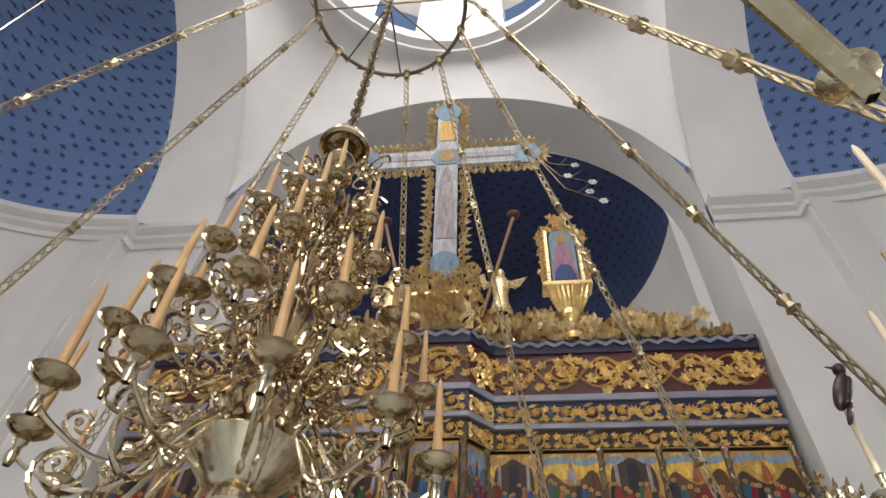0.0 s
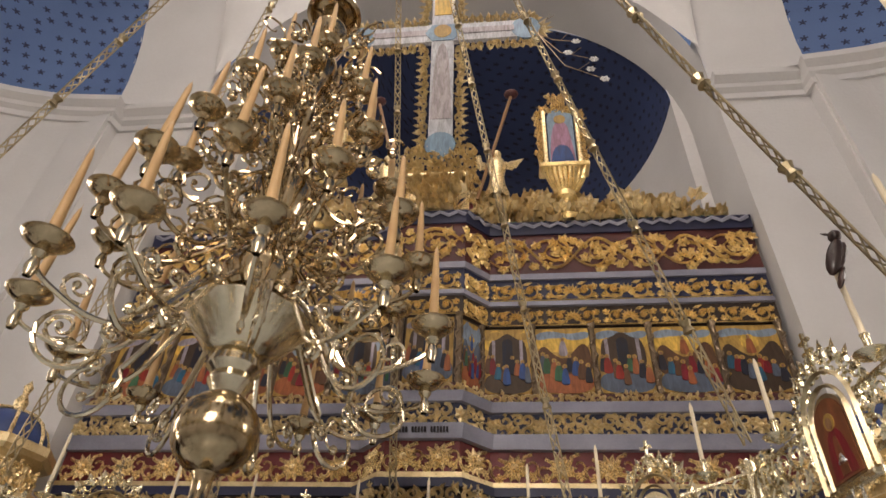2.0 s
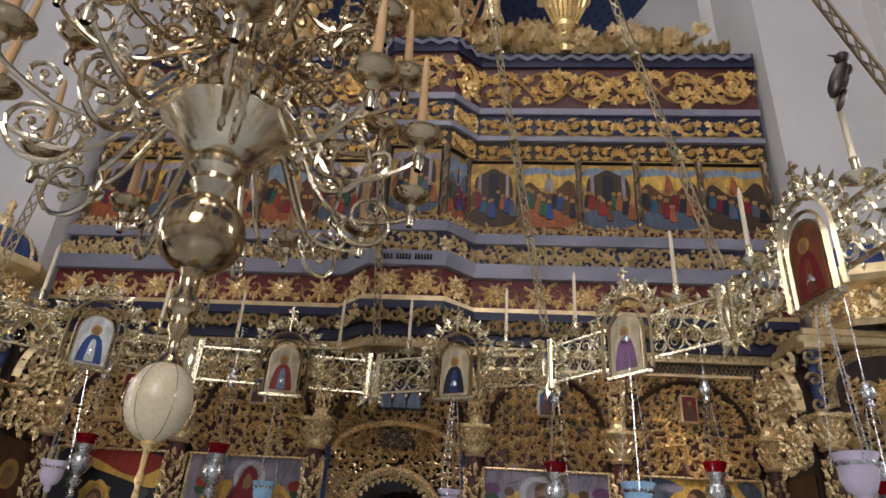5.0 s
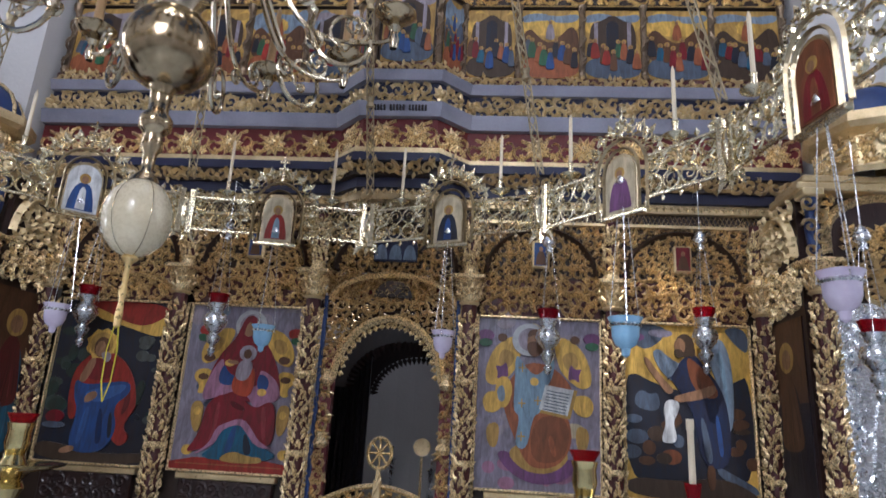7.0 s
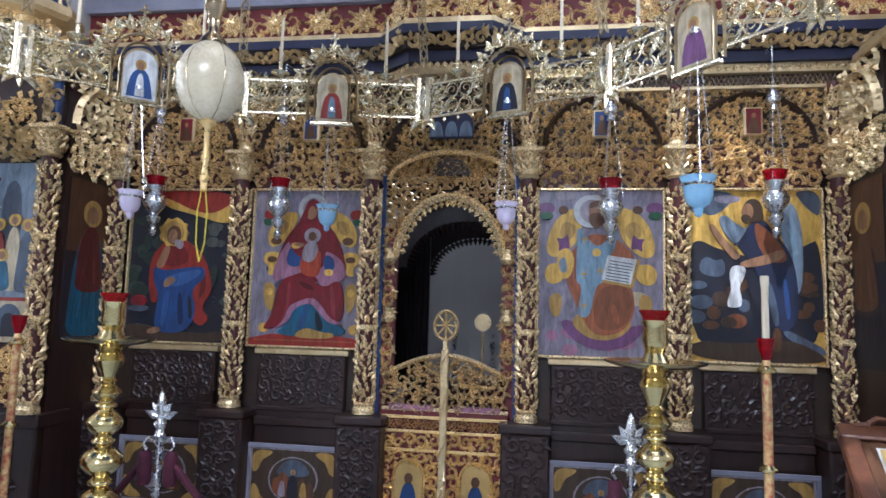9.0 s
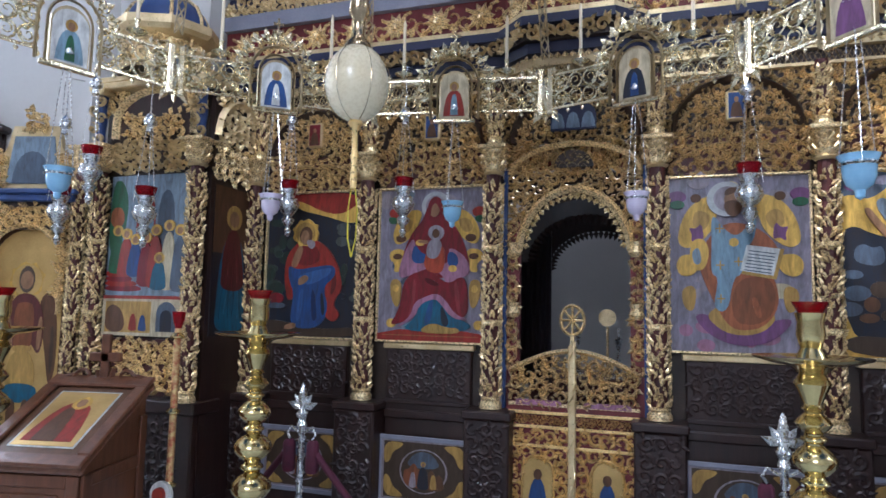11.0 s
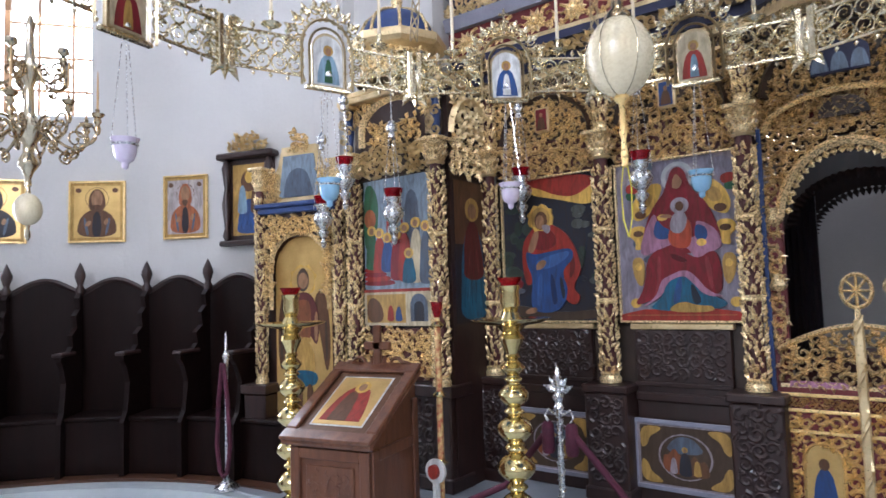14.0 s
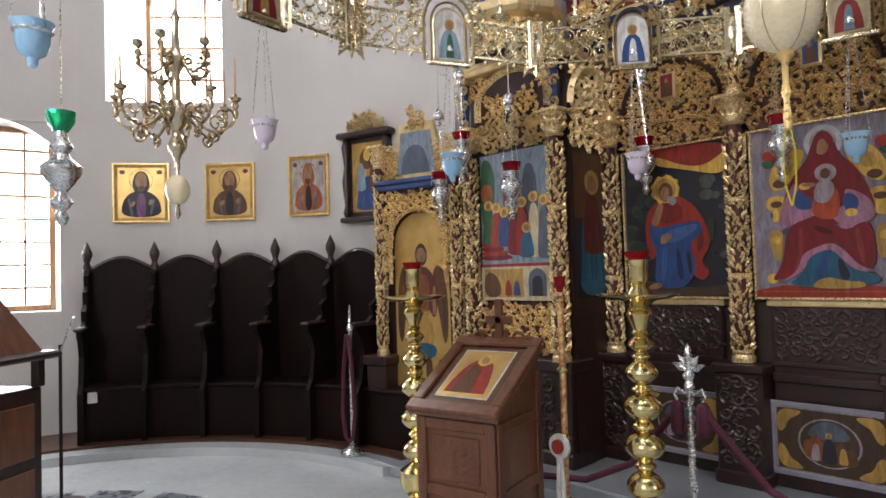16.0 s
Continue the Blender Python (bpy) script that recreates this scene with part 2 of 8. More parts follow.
# ---- mesh helpers ----
class Builder:
    """Collects faces in plain lists; several materials go into slots."""

    def __init__(self):
        self.v, self.f, self.m, self.mats = [], [], [], []
        self.slot = 0
        self.layers = []

    def use(self, mat):
        if mat not in self.mats:
            self.mats.append(mat)
        self.slot = self.mats.index(mat)
        return self

    def add(self, verts, faces):
        o = len(self.v)
        self.v += [tuple(p) for p in verts]
        for f in faces:
            self.f.append(tuple(i + o for i in f))
            self.m.append(self.slot)
        return self

    def box(self, x0, x1, y0, y1, z0, z1, bev=0.0):
        if bev <= 0:
            v = [(x, y, z) for z in (z0, z1) for y in (y0, y1) for x in (x0, x1)]
            return self.add(v, [(0, 2, 3, 1), (4, 5, 7, 6), (0, 1, 5, 4), (2, 6, 7, 3), (0, 4, 6, 2), (1, 3, 7, 5)])
        b = min(bev, (x1 - x0) / 2.2, (y1 - y0) / 2.2, (z1 - z0) / 2.2)
        bm = bmesh.new()
        bmesh.ops.create_cube(bm, size=1.0)
        for p in bm.verts:
            p.co = ((x0 + x1) / 2 + p.co.x * (x1 - x0), (y0 + y1) / 2 + p.co.y * (y1 - y0), (z0 + z1) / 2 + p.co.z * (z1 - z0))
        bmesh.ops.bevel(bm, geom=bm.edges[:], offset=b, segments=1, affect="EDGES")
        bm.verts.index_update()
        self.add([p.co[:] for p in bm.verts], [[p.index for p in f.verts] for f in bm.faces])
        bm.free()
        return self

    def prism(self, poly, y0, y1):
        """A polygon in x and z, from y0 (front) to y1."""
        n = len(poly)
        v = [(x, y0, z) for x, z in poly] + [(x, y1, z) for x, z in poly]
        f = [tuple(range(n)), tuple(range(2 * n - 1, n - 1, -1))]
        f += [(i, n + i, n + (i + 1) % n, (i + 1) % n) for i in range(n)]
        return self.add(v, f)

    def plan(self, poly, z0, z1):
        """A polygon in x and y, from z0 to z1."""
        n = len(poly)
        v = [(x, y, z0) for x, y in poly] + [(x, y, z1) for x, y in poly]
        f = [tuple(range(n - 1, -1, -1)), tuple(range(n, 2 * n))]
        f += [(i, (i + 1) % n, n + (i + 1) % n, n + i) for i in range(n)]
        return self.add(v, f)

    def lathe(self, profile, segs=16, at=(0, 0, 0), m=None, close=True):
        v, f, k = [], [], len(profile)
        for j in range(segs):
            a = 2 * math.pi * j / segs
            for r, z in profile:
                v.append((at[0] + r * math.cos(a), at[1] + r * math.sin(a), at[2] + z))
        for j in range(segs):
            q = (j + 1) % segs
            for i in range(k - 1):
                f.append((j * k + i, q * k + i, q * k + i + 1, j * k + i + 1))
        if m is not None:
            v = [tuple(m @ Vector(p)) for p in v]
        return self.add(v, f)

    def ball(self, x, y, z, rx, ry=None, rz=None, segs=10, rings=6):
        ry, rz = ry or rx, rz or rx
        prof = [(math.sin(math.pi * i / rings), -math.cos(math.pi * i / rings)) for i in range(rings + 1)]
        return self.lathe(prof, segs, m=Matrix.Translation((x, y, z)) @ Matrix.Diagonal((rx, ry, rz, 1)))

    def tube(self, pts, r, sides=5, r2=None):
        pts = [Vector(p) for p in pts]
        n, v, f = len(pts), [], []
        up = Vector((0.13, 0.21, 0.97))
        for i, p in enumerate(pts):
            d = (pts[min(i + 1, n - 1)] - pts[max(i - 1, 0)]).normalized()
            a = d.cross(up)
            a = a.normalized() if a.length > 1e-4 else d.orthogonal().normalized()
            c = d.cross(a).normalized()
            rad = r if r2 is None else r + (r2 - r) * i / max(1, n - 1)
            for s in range(sides):
                t = 2 * math.pi * s / sides
                v.append(p + a * (rad * math.cos(t)) + c * (rad * math.sin(t)))
        for i in range(n - 1):
            for s in range(sides):
                q = (s + 1) % sides
                f.append((i * sides + s, i * sides + q, (i + 1) * sides + q, (i + 1) * sides + s))
        f.append(tuple(range(sides - 1, -1, -1)))
        f.append(tuple(range((n - 1) * sides, n * sides)))
        return self.add(v, f)

    def ribbon(self, pts, w, y, th, two=False, taper=True):
        """A carved stem in the x, z plane, ridge towards -y."""
        n, v, f = len(pts), [], []
        for i, (x, z) in enumerate(pts):
            ax, az = pts[max(i - 1, 0)]
            bx, bz = pts[min(i + 1, n - 1)]
            dx, dz = bx - ax, bz - az
            l = math.hypot(dx, dz) or 1
            k = w * (1 - 0.6 * i / n if taper else 1) / 2
            nx, nz = -dz / l * k, dx / l * k
            v += [(x + nx, y, z + nz), (x, y - th, z), (x - nx, y, z - nz)]
            if two:
                v.append((x, y + th, z))
        k = 4 if two else 3
        for i in range(n - 1):
            for s in range(k if two else 2):
                q = (s + 1) % k
                f.append((i * k + s, (i + 1) * k + s, (i + 1) * k + q, i * k + q))
        return self.add(v, f)

    def leaf(self, x, z, y, ang, length, wid, th, two=False):
        c, s = math.cos(ang), math.sin(ang)

        def at(u, t, d):
            return (x + u * c - t * s, y - d, z + u * s + t * c)
        v = [at(0, 0, 0), at(length * 0.45, wid / 2, 0), at(length, 0, th * 0.4), at(length * 0.45, -wid / 2, 0), at(length * 0.5, 0, th)]
        f = [(0, 4, 1), (1, 4, 2), (2, 4, 3), (3, 4, 0)]
        if two:
            f += [(0, 1, 3), (1, 2, 3)]
        return self.add(v, f)

    def flower(self, x, z, y, r, n=8, th=0.02):
        for i in range(n):
            self.leaf(x, z, y, 2 * math.pi * i / n, r, r * 6.0 / n, th)
        return self.ball(x, y - th * 0.5, z, r * 0.28, th, r * 0.28, 8, 4)

    def lobed(self, x, z, y, r, ang, th=0.02):
        """A vine leaf of five lobes."""
        for k, (da, l) in enumerate(((-1.9, 0.62), (-0.95, 0.85), (0, 1.0), (0.95, 0.85), (1.9, 0.62))):
            self.leaf(x, z, y, ang + da, r * l, r * 0.72, th)
        return self

    def spiral(self, x, z, y, r, a0, turns, w, th, hand=1, two=False):
        n = int(7 * turns) + 4
        pts = []
        for i in range(n):
            t = i / (n - 1)
            a = a0 + hand * t * turns * 2 * math.pi
            rr = r * (1 - 0.8 * t)
            pts.append((x + rr * math.cos(a), z + rr * math.sin(a)))
        return self.ribbon(pts, w, y, th, two)

    def thicket(self, x0, x1, z0, z1, y, cell, rng, th=0.02, inside=None, two=False, leaves=2):
        """Pierced acanthus carving: scrolls and leaves that fill a field."""
        nx, nz = max(1, round((x1 - x0) / cell)), max(1, round((z1 - z0) / cell))
        cx, cz = (x1 - x0) / nx, (z1 - z0) / nz
        c = min(cx, cz)
        for i in range(nx):
            for j in range(nz):
                x, z = x0 + (i + 0.5) * cx + rng.uniform(-.12, .12) * cx, z0 + (j + 0.5) * cz + rng.uniform(-.12, .12) * cz
                if inside and not inside(x, z):
                    continue
                a = rng.uniform(0, 6.28)
                self.spiral(x, z, y, c * 0.60, a, rng.uniform(0.9, 1.35), c * 0.42, th, 1 if (i + j) % 2 else -1, two)
                for k in range(leaves):
                    b = a + rng.uniform(0.5, 5.5)
                    self.leaf(x + c * 0.36 * math.cos(b), z + c * 0.36 * math.sin(b), y - th * 0.2, b + rng.uniform(-.9, .9), c * rng.uniform(.5, .85), c * 0.42, th * 1.2, two)
        return self

    def vine(self, x0, x1, z0, z1, y, rng, th=0.02, waves=None, leafy=True):
        """A running vine: waved stem, curls and lobed leaves."""
        h, w = z1 - z0, x1 - x0
        waves = waves or max(1, round(w / (h * 0.92)))
        zc, step = (z0 + z1) / 2, w / waves
        n = waves * 10
        self.ribbon([(x0 + w * i / n, zc + 0.38 * h * math.sin(math.pi * waves * i / n)) for i in range(n + 1)], h * 0.055, y, th, taper=False)
        self.ribbon([(x0 + w * i / n, zc - 0.36 * h * math.sin(math.pi * waves * i / n + .5)) for i in range(n + 1)], h * 0.035, y, th * .8, taper=False)
        for k in range(waves):
            s = 1 if k % 2 == 0 else -1
            x = x0 + (k + 0.5) * step
            c = zc - s * 0.05 * h
            a0 = math.pi * (0.5 if s < 0 else 1.5) + rng.uniform(-.4, .4)
            self.spiral(x, c, y, min(step, h) * 0.40, a0, 1.25, h * 0.065, th, s)
            self.lobed(x, c, y, h * 0.24, rng.uniform(0, 6.28), th * 1.2)
            if leafy:
                for q in range(7):
                    a = 6.28 * q / 7 + rng.uniform(-.25, .25)
                    rr = .40 if q % 2 else .25
                    self.lobed(x + math.cos(a) * rr * 1.1 * step, c + math.sin(a) * rr * .9 * h, y, h * rng.uniform(.16, .21), a + rng.uniform(-1, 1), th)
                for q in (-1, 1):
                    self.lobed(x + q * .47 * step, zc - q * s * h * .32, y, h * .16, rng.uniform(0, 6.28), th)
        return self

    def mesh(self, name, smooth=None):
        me = bpy.data.meshes.new(name)
        me.from_pydata(self.v, [], self.f)
        for m in self.mats:
            me.materials.append(m)
        if len(self.mats) > 1:
            me.polygons.foreach_set("material_index", self.m)
        if smooth:
            me.polygons.foreach_set("use_smooth", [True] * len(me.polygons))
            me.set_sharp_from_angle(angle=radians(smooth))
        me.update()
        return me


def part(name, b, mat, parent, label="", smooth=None, m=None):
    """One mesh object from a builder (or shared mesh data), under a thing or part."""
    layers = b.layers if isinstance(b, Builder) else []
    if isinstance(b, Builder):
        if mat is not None and not b.mats:
            b.mats = [mat]
        b = b.mesh(name, smooth)
    ob = new(name, b)
    if parent:
        ob.parent = parent
    if m is not None:
        ob.matrix_basis = m
    if label:
        ob["label"] = label
    for layer, lb in layers:
        part(layer, lb, None, ob)
    return ob


def thing(name, label, category, m=None, group="", kind=""):
    ob = new(name)
    ob.empty_display_size = 0.1
    if m is not None:
        ob.matrix_basis = m
    return tagged(ob, label, category, group, kind)


def ellipse(cx, cz, rx, rz, n=20, a0=0.0, a1=2 * math.pi):
    k = n if a1 - a0 > 6.2 else n + 1
    return [(cx + rx * math.cos(a0 + (a1 - a0) * i / n), cz + rz * math.sin(a0 + (a1 - a0) * i / n)) for i in range(k)]

# ---- structure ----
CY, CR = 0.9, 3.55          # side conches: middle and radius
SPRING = 7.7


# side = -1: deg 90..270 runs round the north conch; side = 1: mirrored
def polar(side, deg, r, z):
    a = radians(deg)
    return (side * (3.7 - r * math.cos(a)), CY + r * math.sin(a), z)


def structure(name, b, mat, smooth=None, label="", category="wall"):
    return tagged(part(name, b, mat, None, "", smooth), label, category, kind="structure")


def conch_wall(side, openings):
    """Half-round wall; deg runs from 90 (east) to 270 (west). openings: deg0, deg1, z0, z1."""
    b = Builder()
    degs = sorted({90 + 4 * i for i in range(46)} | {d for o in openings for d in o[:2]})
    zs = sorted({0.0, 7.45} | {z for o in openings for z in o[2:]})
    for d0, d1 in zip(degs, degs[1:]):
        for z0, z1 in zip(zs, zs[1:]):
            dm, zm = (d0 + d1) / 2, (z0 + z1) / 2
            if any(o[0] < dm < o[1] and o[2] < zm < o[3] for o in openings):
                continue
            v = [polar(side, d, r, z) for z in (z0, z1) for r in (CR, CR + 0.55) for d in (d0, d1)]
            b.add(v, [(0, 2, 3, 1), (4, 5, 7, 6), (0, 1, 5, 4), (2, 6, 7, 3), (0, 4, 6, 2), (1, 3, 7, 5)])
    return b


NORTH_OPEN = [(135.0, 154.0, 3.47, 5.6), (160.8, 178.0, 1.32, 3.22)]
SOUTH_OPEN = [(135.0, 154.0, 3.47, 5.6)]
structure("wall_north", conch_wall(-1, NORTH_OPEN), PLASTER, 30, "curved white plaster wall of the side conch")
structure("wall_south", conch_wall(1, SOUTH_OPEN), PLASTER, 30, "curved white plaster wall of the side conch")


def sweep(path, profile):
    """A moulding along a plan line; profile: (outwards to the left of the line, z)."""
    b, k, n = Builder(), len(profile), len(path)
    v, f = [], []
    for i, (x, y) in enumerate(path):
        ax, ay = path[max(0, i - 1)]
        cx, cy = path[min(n - 1, i + 1)]
        dx, dy = cx - ax, cy - ay
        l = math.hypot(dx, dy)
        for o, z in profile:
            v.append((x - dy / l * o, y + dx / l * o, z))
    for i in range(n - 1):
        for j in range(k):
            q = (j + 1) % k
            f.append((i * k + j, (i + 1) * k + j, (i + 1) * k + q, i * k + q))
    f.append(tuple(range(k)))
    f.append(tuple(range(n * k - 1, (n - 1) * k - 1, -1)))
    return b.add(v, f)


CORNICE = [(-0.05, 7.40), (0.03, 7.40), (0.03, 7.48), (0.08, 7.52), (0.08, 7.58), (0.15, 7.64), (0.15, 7.72), (-0.05, 7.72)]
for s, word in ((-1, "north"), (1, "south")):
    arc = [polar(s, d, CR, 0)[:2] for d in range(90, 271, 4)]
    line = [(s * 2.8, 4.6), (s * 3.66, 4.6)] + arc
    prof = CORNICE
    bb = sweep(line if s > 0 else line[::-1], [(-o, z) for o, z in prof])
    structure("cornice_" + word, bb, PLASTER, 30, "white moulded plaster cornice under the vaults", "cornice")
    # east and west piers
    b = Builder()
    b.plan([(s * 2.8, 4.6), (s * 3.72, 4.6), (s * 3.72, 4.4), (s * 4.4, 4.45), (s * 4.4, 6.0), (s * 2.8, 6.0)], 0, 8.6)
    structure("pier_east_" + word, b, PLASTER, None, "white plastered pier beside the sanctuary", "pier")
    b = Builder()
    b.box(min(s * 2.8, s * 4.4), max(s * 2.8, s * 4.4), -3.6, -2.6, 0, 8.0)
    structure("pier_west_" + word, b, PLASTER, None, "white plastered pier", "pier")
    # soffit of the side arch
    v, f, n = [], [], 36
    for i in range(n + 1):
        a = math.pi * i / n
        for x, r in ((2.8, 3.7), (3.72, 3.5)):
            v.append((s * x, CY + r * math.cos(a), SPRING + r * math.sin(a)))
    for i in range(n):
        f.append((2 * i, 2 * i + 1, 2 * i + 3, 2 * i + 2))
    structure("arch_" + word, Builder().add(v, f), PLASTER, 40, "broad white plaster arch", "arch")
    # blue half dome
    v, f, uvs, nd, ne = [], [], [], 40, 16
    for j in range(ne + 1):
        e = radians(90 * j / ne)
        for i in range(nd + 1):
            a = radians(90 + 180 * i / nd)
            r = 3.5 * math.cos(e)
            v.append((s * (3.7 - r * math.cos(a)), CY + r * math.sin(a), SPRING + 3.5 * math.sin(e)))
            uvs.append((3.5 * a * max(0.25, math.cos(e)) / 0.19, 3.5 * e / 0.19))
    for j in range(ne):
        for i in range(nd):
            f.append((j * (nd + 1) + i, j * (nd + 1) + i + 1, (j + 1) * (nd + 1) + i + 1, (j + 1) * (nd + 1) + i))
    ob = structure("half_dome_" + word, Builder().add(v, f), SOUTH_BLUE, 60, "blue half dome painted with rows of dark stars", "vault")
    lay = ob.data.uv_layers.new(name="UVMap")
    for lp in ob.data.loops:
        lay.data[lp.index].uv = uvs[lp.vertex_index]

# sanctuary arch and apse
v, f, n = [], [], 40
for i in range(n + 1):
    a = math.pi * i / n
    for y, r in ((4.6, 2.8), (5.4, 2.8)):
        v.append((r * math.cos(a), y, SPRING + 0.12 + r * math.sin(a)))
for i in range(n):
    f.append((2 * i, 2 * i + 1, 2 * i + 3, 2 * i + 2))
structure("arch_east", Builder().add(v, f), PLASTER, 40, "white plaster arch over the sanctuary", "arch")
v, f = [], []
for i in range(n + 1):
    a = math.pi * i / n
    v.append((2.8 * math.cos(a), 5.392, SPRING + 0.12 + 2.8 * math.sin(a)))
    v.append((2.67 * math.cos(a), 5.392, 8.47 + 2.03 * math.sin(a)))
for i in range(n):
    f.append((2 * i, 2 * i + 1, 2 * i + 3, 2 * i + 2))
v += [(2.8, 5.392, 0), (2.67, 5.392, 0), (-2.8, 5.392, 0), (-2.67, 5.392, 0)]
m0 = 2 * (n + 1)
f += [(0, 1, m0 + 1, m0), (2 * n, 2 * n + 1, m0 + 3, m0 + 2)]
structure("wall_east", Builder().add(v, f), PLASTER, None, "white plaster edge of the apse")
v, f, uvs = [], [], []
for j in range(15):
    e = radians(90 * j / 14)
    for i in range(41):
        a = math.pi * i / 40
        c = math.cos(e)
        v.append((2.67 * c * math.cos(a), 5.4 + 2.9 * c * math.sin(a), 8.47 + 2.03 * math.sin(e)))
        uvs.append((2.7 * a * max(0.25, c) / 0.16, 2.4 * e / 0.16))
for j in range(14):
    for i in range(40):
        f.append((j * 41 + i, j * 41 + i + 1, (j + 1) * 41 + i + 1, (j + 1) * 41 + i))
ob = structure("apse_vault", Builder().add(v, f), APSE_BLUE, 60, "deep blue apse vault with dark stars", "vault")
lay = ob.data.uv_layers.new(name="UVMap")
for lp in ob.data.loops:
    lay.data[lp.index].uv = uvs[lp.vertex_index]
b = Builder()
for i in range(40):
    a0, a1 = math.pi * i / 40, math.pi * (i + 1) / 40
    p = [(r * 2.67 / 2.67 * math.cos(a), 5.4 + r * 2.9 / 2.67 * math.sin(a)) for r, a in ((2.67, a0), (2.67, a1), (2.97, a1), (2.97, a0))]
    b.plan(p[::-1], 0, 8.5)
structure("apse_wall", b, PLASTER, 30, "white plaster wall of the apse")

# pendentives, drum and dome
RX, RY, RZ = 2.72, 3.4, 11.45


def nave_edge(a):
    c, s = math.cos(a), math.sin(a)
    if abs(s) * 2.8 > abs(c) * 3.7:
        x = c / abs(s) * 3.7
        return x, CY + math.copysign(3.7, s), SPRING + 0.12 + math.sqrt(max(0, 2.8 ** 2 - x * x))
    y = s / abs(c) * 2.8
    return math.copysign(2.8, c), CY + y, SPRING + math.sqrt(max(0, 3.7 ** 2 - y * y))


v, f, n, k = [], [], 144, 8
for i in range(n):
    a = 2 * math.pi * i / n
    bx, by, bz = nave_edge(a)
    t = math.atan2(math.sin(a) / RY, math.cos(a) / RX)
    rx, ry = RX * math.cos(t), CY + RY * math.sin(t)
    for j in range(k + 1):
        u = j / k * math.pi / 2
        q, w = 1 - math.cos(u), math.sin(u)
        v.append((bx + (rx - bx) * q, by + (ry - by) * q, bz + (RZ - bz) * w))
for i in range(n):
    for j in range(k):
        q = (i + 1) % n
        f.append((i * (k + 1) + j, i * (k + 1) + j + 1, q * (k + 1) + j + 1, q * (k + 1) + j))
structure("ceiling", Builder().add(v, f), PLASTER, 50, "white plaster pendentives under the dome", "ceiling")
b = Builder()
ring = [(1.0, 0.0), (0.975, 0.02), (0.975, 0.10), (0.94, 0.14), (0.94, 0.22), (1.0, 0.24)]
b.lathe(ring, 72, m=Matrix.Translation((0, CY, RZ - 0.03)) @ Matrix.Diagonal((RX, RY, 1, 1)))
structure("dome_cornice", b, PLASTER, 40, "white moulded ring under the dome", "cornice")
b = Builder()
DRUM = []
for i in range(48):
    a0, a1 = 2 * math.pi * i / 48, 2 * math.pi * (i + 1) / 48
    for z0, z1 in ((RZ, 12.3), (12.3, 14.0), (14.0, 14.4)):
        if i % 6 in (2, 3) and z0 == 12.3:
            continue
        vv = [(RX * r * math.cos(a), CY + RY * r * math.sin(a), z) for z in (z0, z1) for r in (1.0, 1.12) for a in (a0, a1)]
        b.add(vv, [(0, 2, 3, 1), (4, 5, 7, 6), (0, 1, 5, 4), (2, 6, 7, 3), (0, 4, 6, 2), (1, 3, 7, 5)])
    if i % 6 == 2:
        DRUM.append(a1)
structure("dome_drum", b, PLASTER, 30, "white dome drum with tall windows")
b = Builder()
b.lathe([(math.cos(radians(9 * j)), math.sin(radians(9 * j))) for j in range(11)], 48, m=Matrix.Translation((0, CY, 14.4)) @ Matrix.Diagonal((RX * 1.1, RY * 1.1, 2.6, 1)))
structure("dome", b, PLASTER, 60, "white plaster dome", "ceiling")
for a in DRUM:
    ex, ey = RX * 1.05 * math.cos(a), CY + RY * 1.05 * math.sin(a)
    window_or_fill_lamp((ex, ey, 13.1), (ex * 0.1, CY + (ey - CY) * 0.1, 12.2), 0.72, 1.6, LAMP_DOME)
p0, p1 = polar(-1, 142, CR + 0.45, 4.5), polar(-1, 142, 0.5, 2.0)
window_or_fill_lamp(p0, p1, 1.0, 2.0, LAMP_SIDE)
p0, p1 = polar(-1, 169.4, CR + 0.45, 2.3), polar(-1, 169.4, 0.5, 1.0)
window_or_fill_lamp(p0, p1, 1.0, 1.8, LAMP_SIDE)
p0, p1 = polar(1, 144, CR + 0.45, 4.5), polar(1, 144, 0.5, 2.0)
window_or_fill_lamp(p0, p1, 1.0, 2.0, LAMP_SIDE)
# fill added inside the apse, where the wall has no window
window_or_fill_lamp((0, 7.9, 5.2), (0, 5.5, 4.4), 0.9, 1.6, FILL_APSE)
# unseen fill from behind the camera, added to brighten the icon screen
window_or_fill_lamp((0, -3.75, 4.6), (0, 2, 2.4), 2.2, 2.5, FILL_WEST)

# west wall, floor
b = Builder()
# the gap in the west wall is made for the added fill lamp
b.box(-4.4, -1.15, -3.9, -3.6, 0, 11.4).box(1.15, 4.4, -3.9, -3.6, 0, 11.4)
b.box(-1.15, 1.15, -3.9, -3.6, 0, 3.3).box(-1.15, 1.15, -3.9, -3.6, 5.9, 11.4)
structure("wall_west", b, PLASTER, None, "plain white plaster wall")
b = Builder()
b.box(-8.2, 8.2, -4.2, 9.0, -0.25, 0.0)
structure("floor", b, MARBLE, None, "polished white marble floor", "floor")
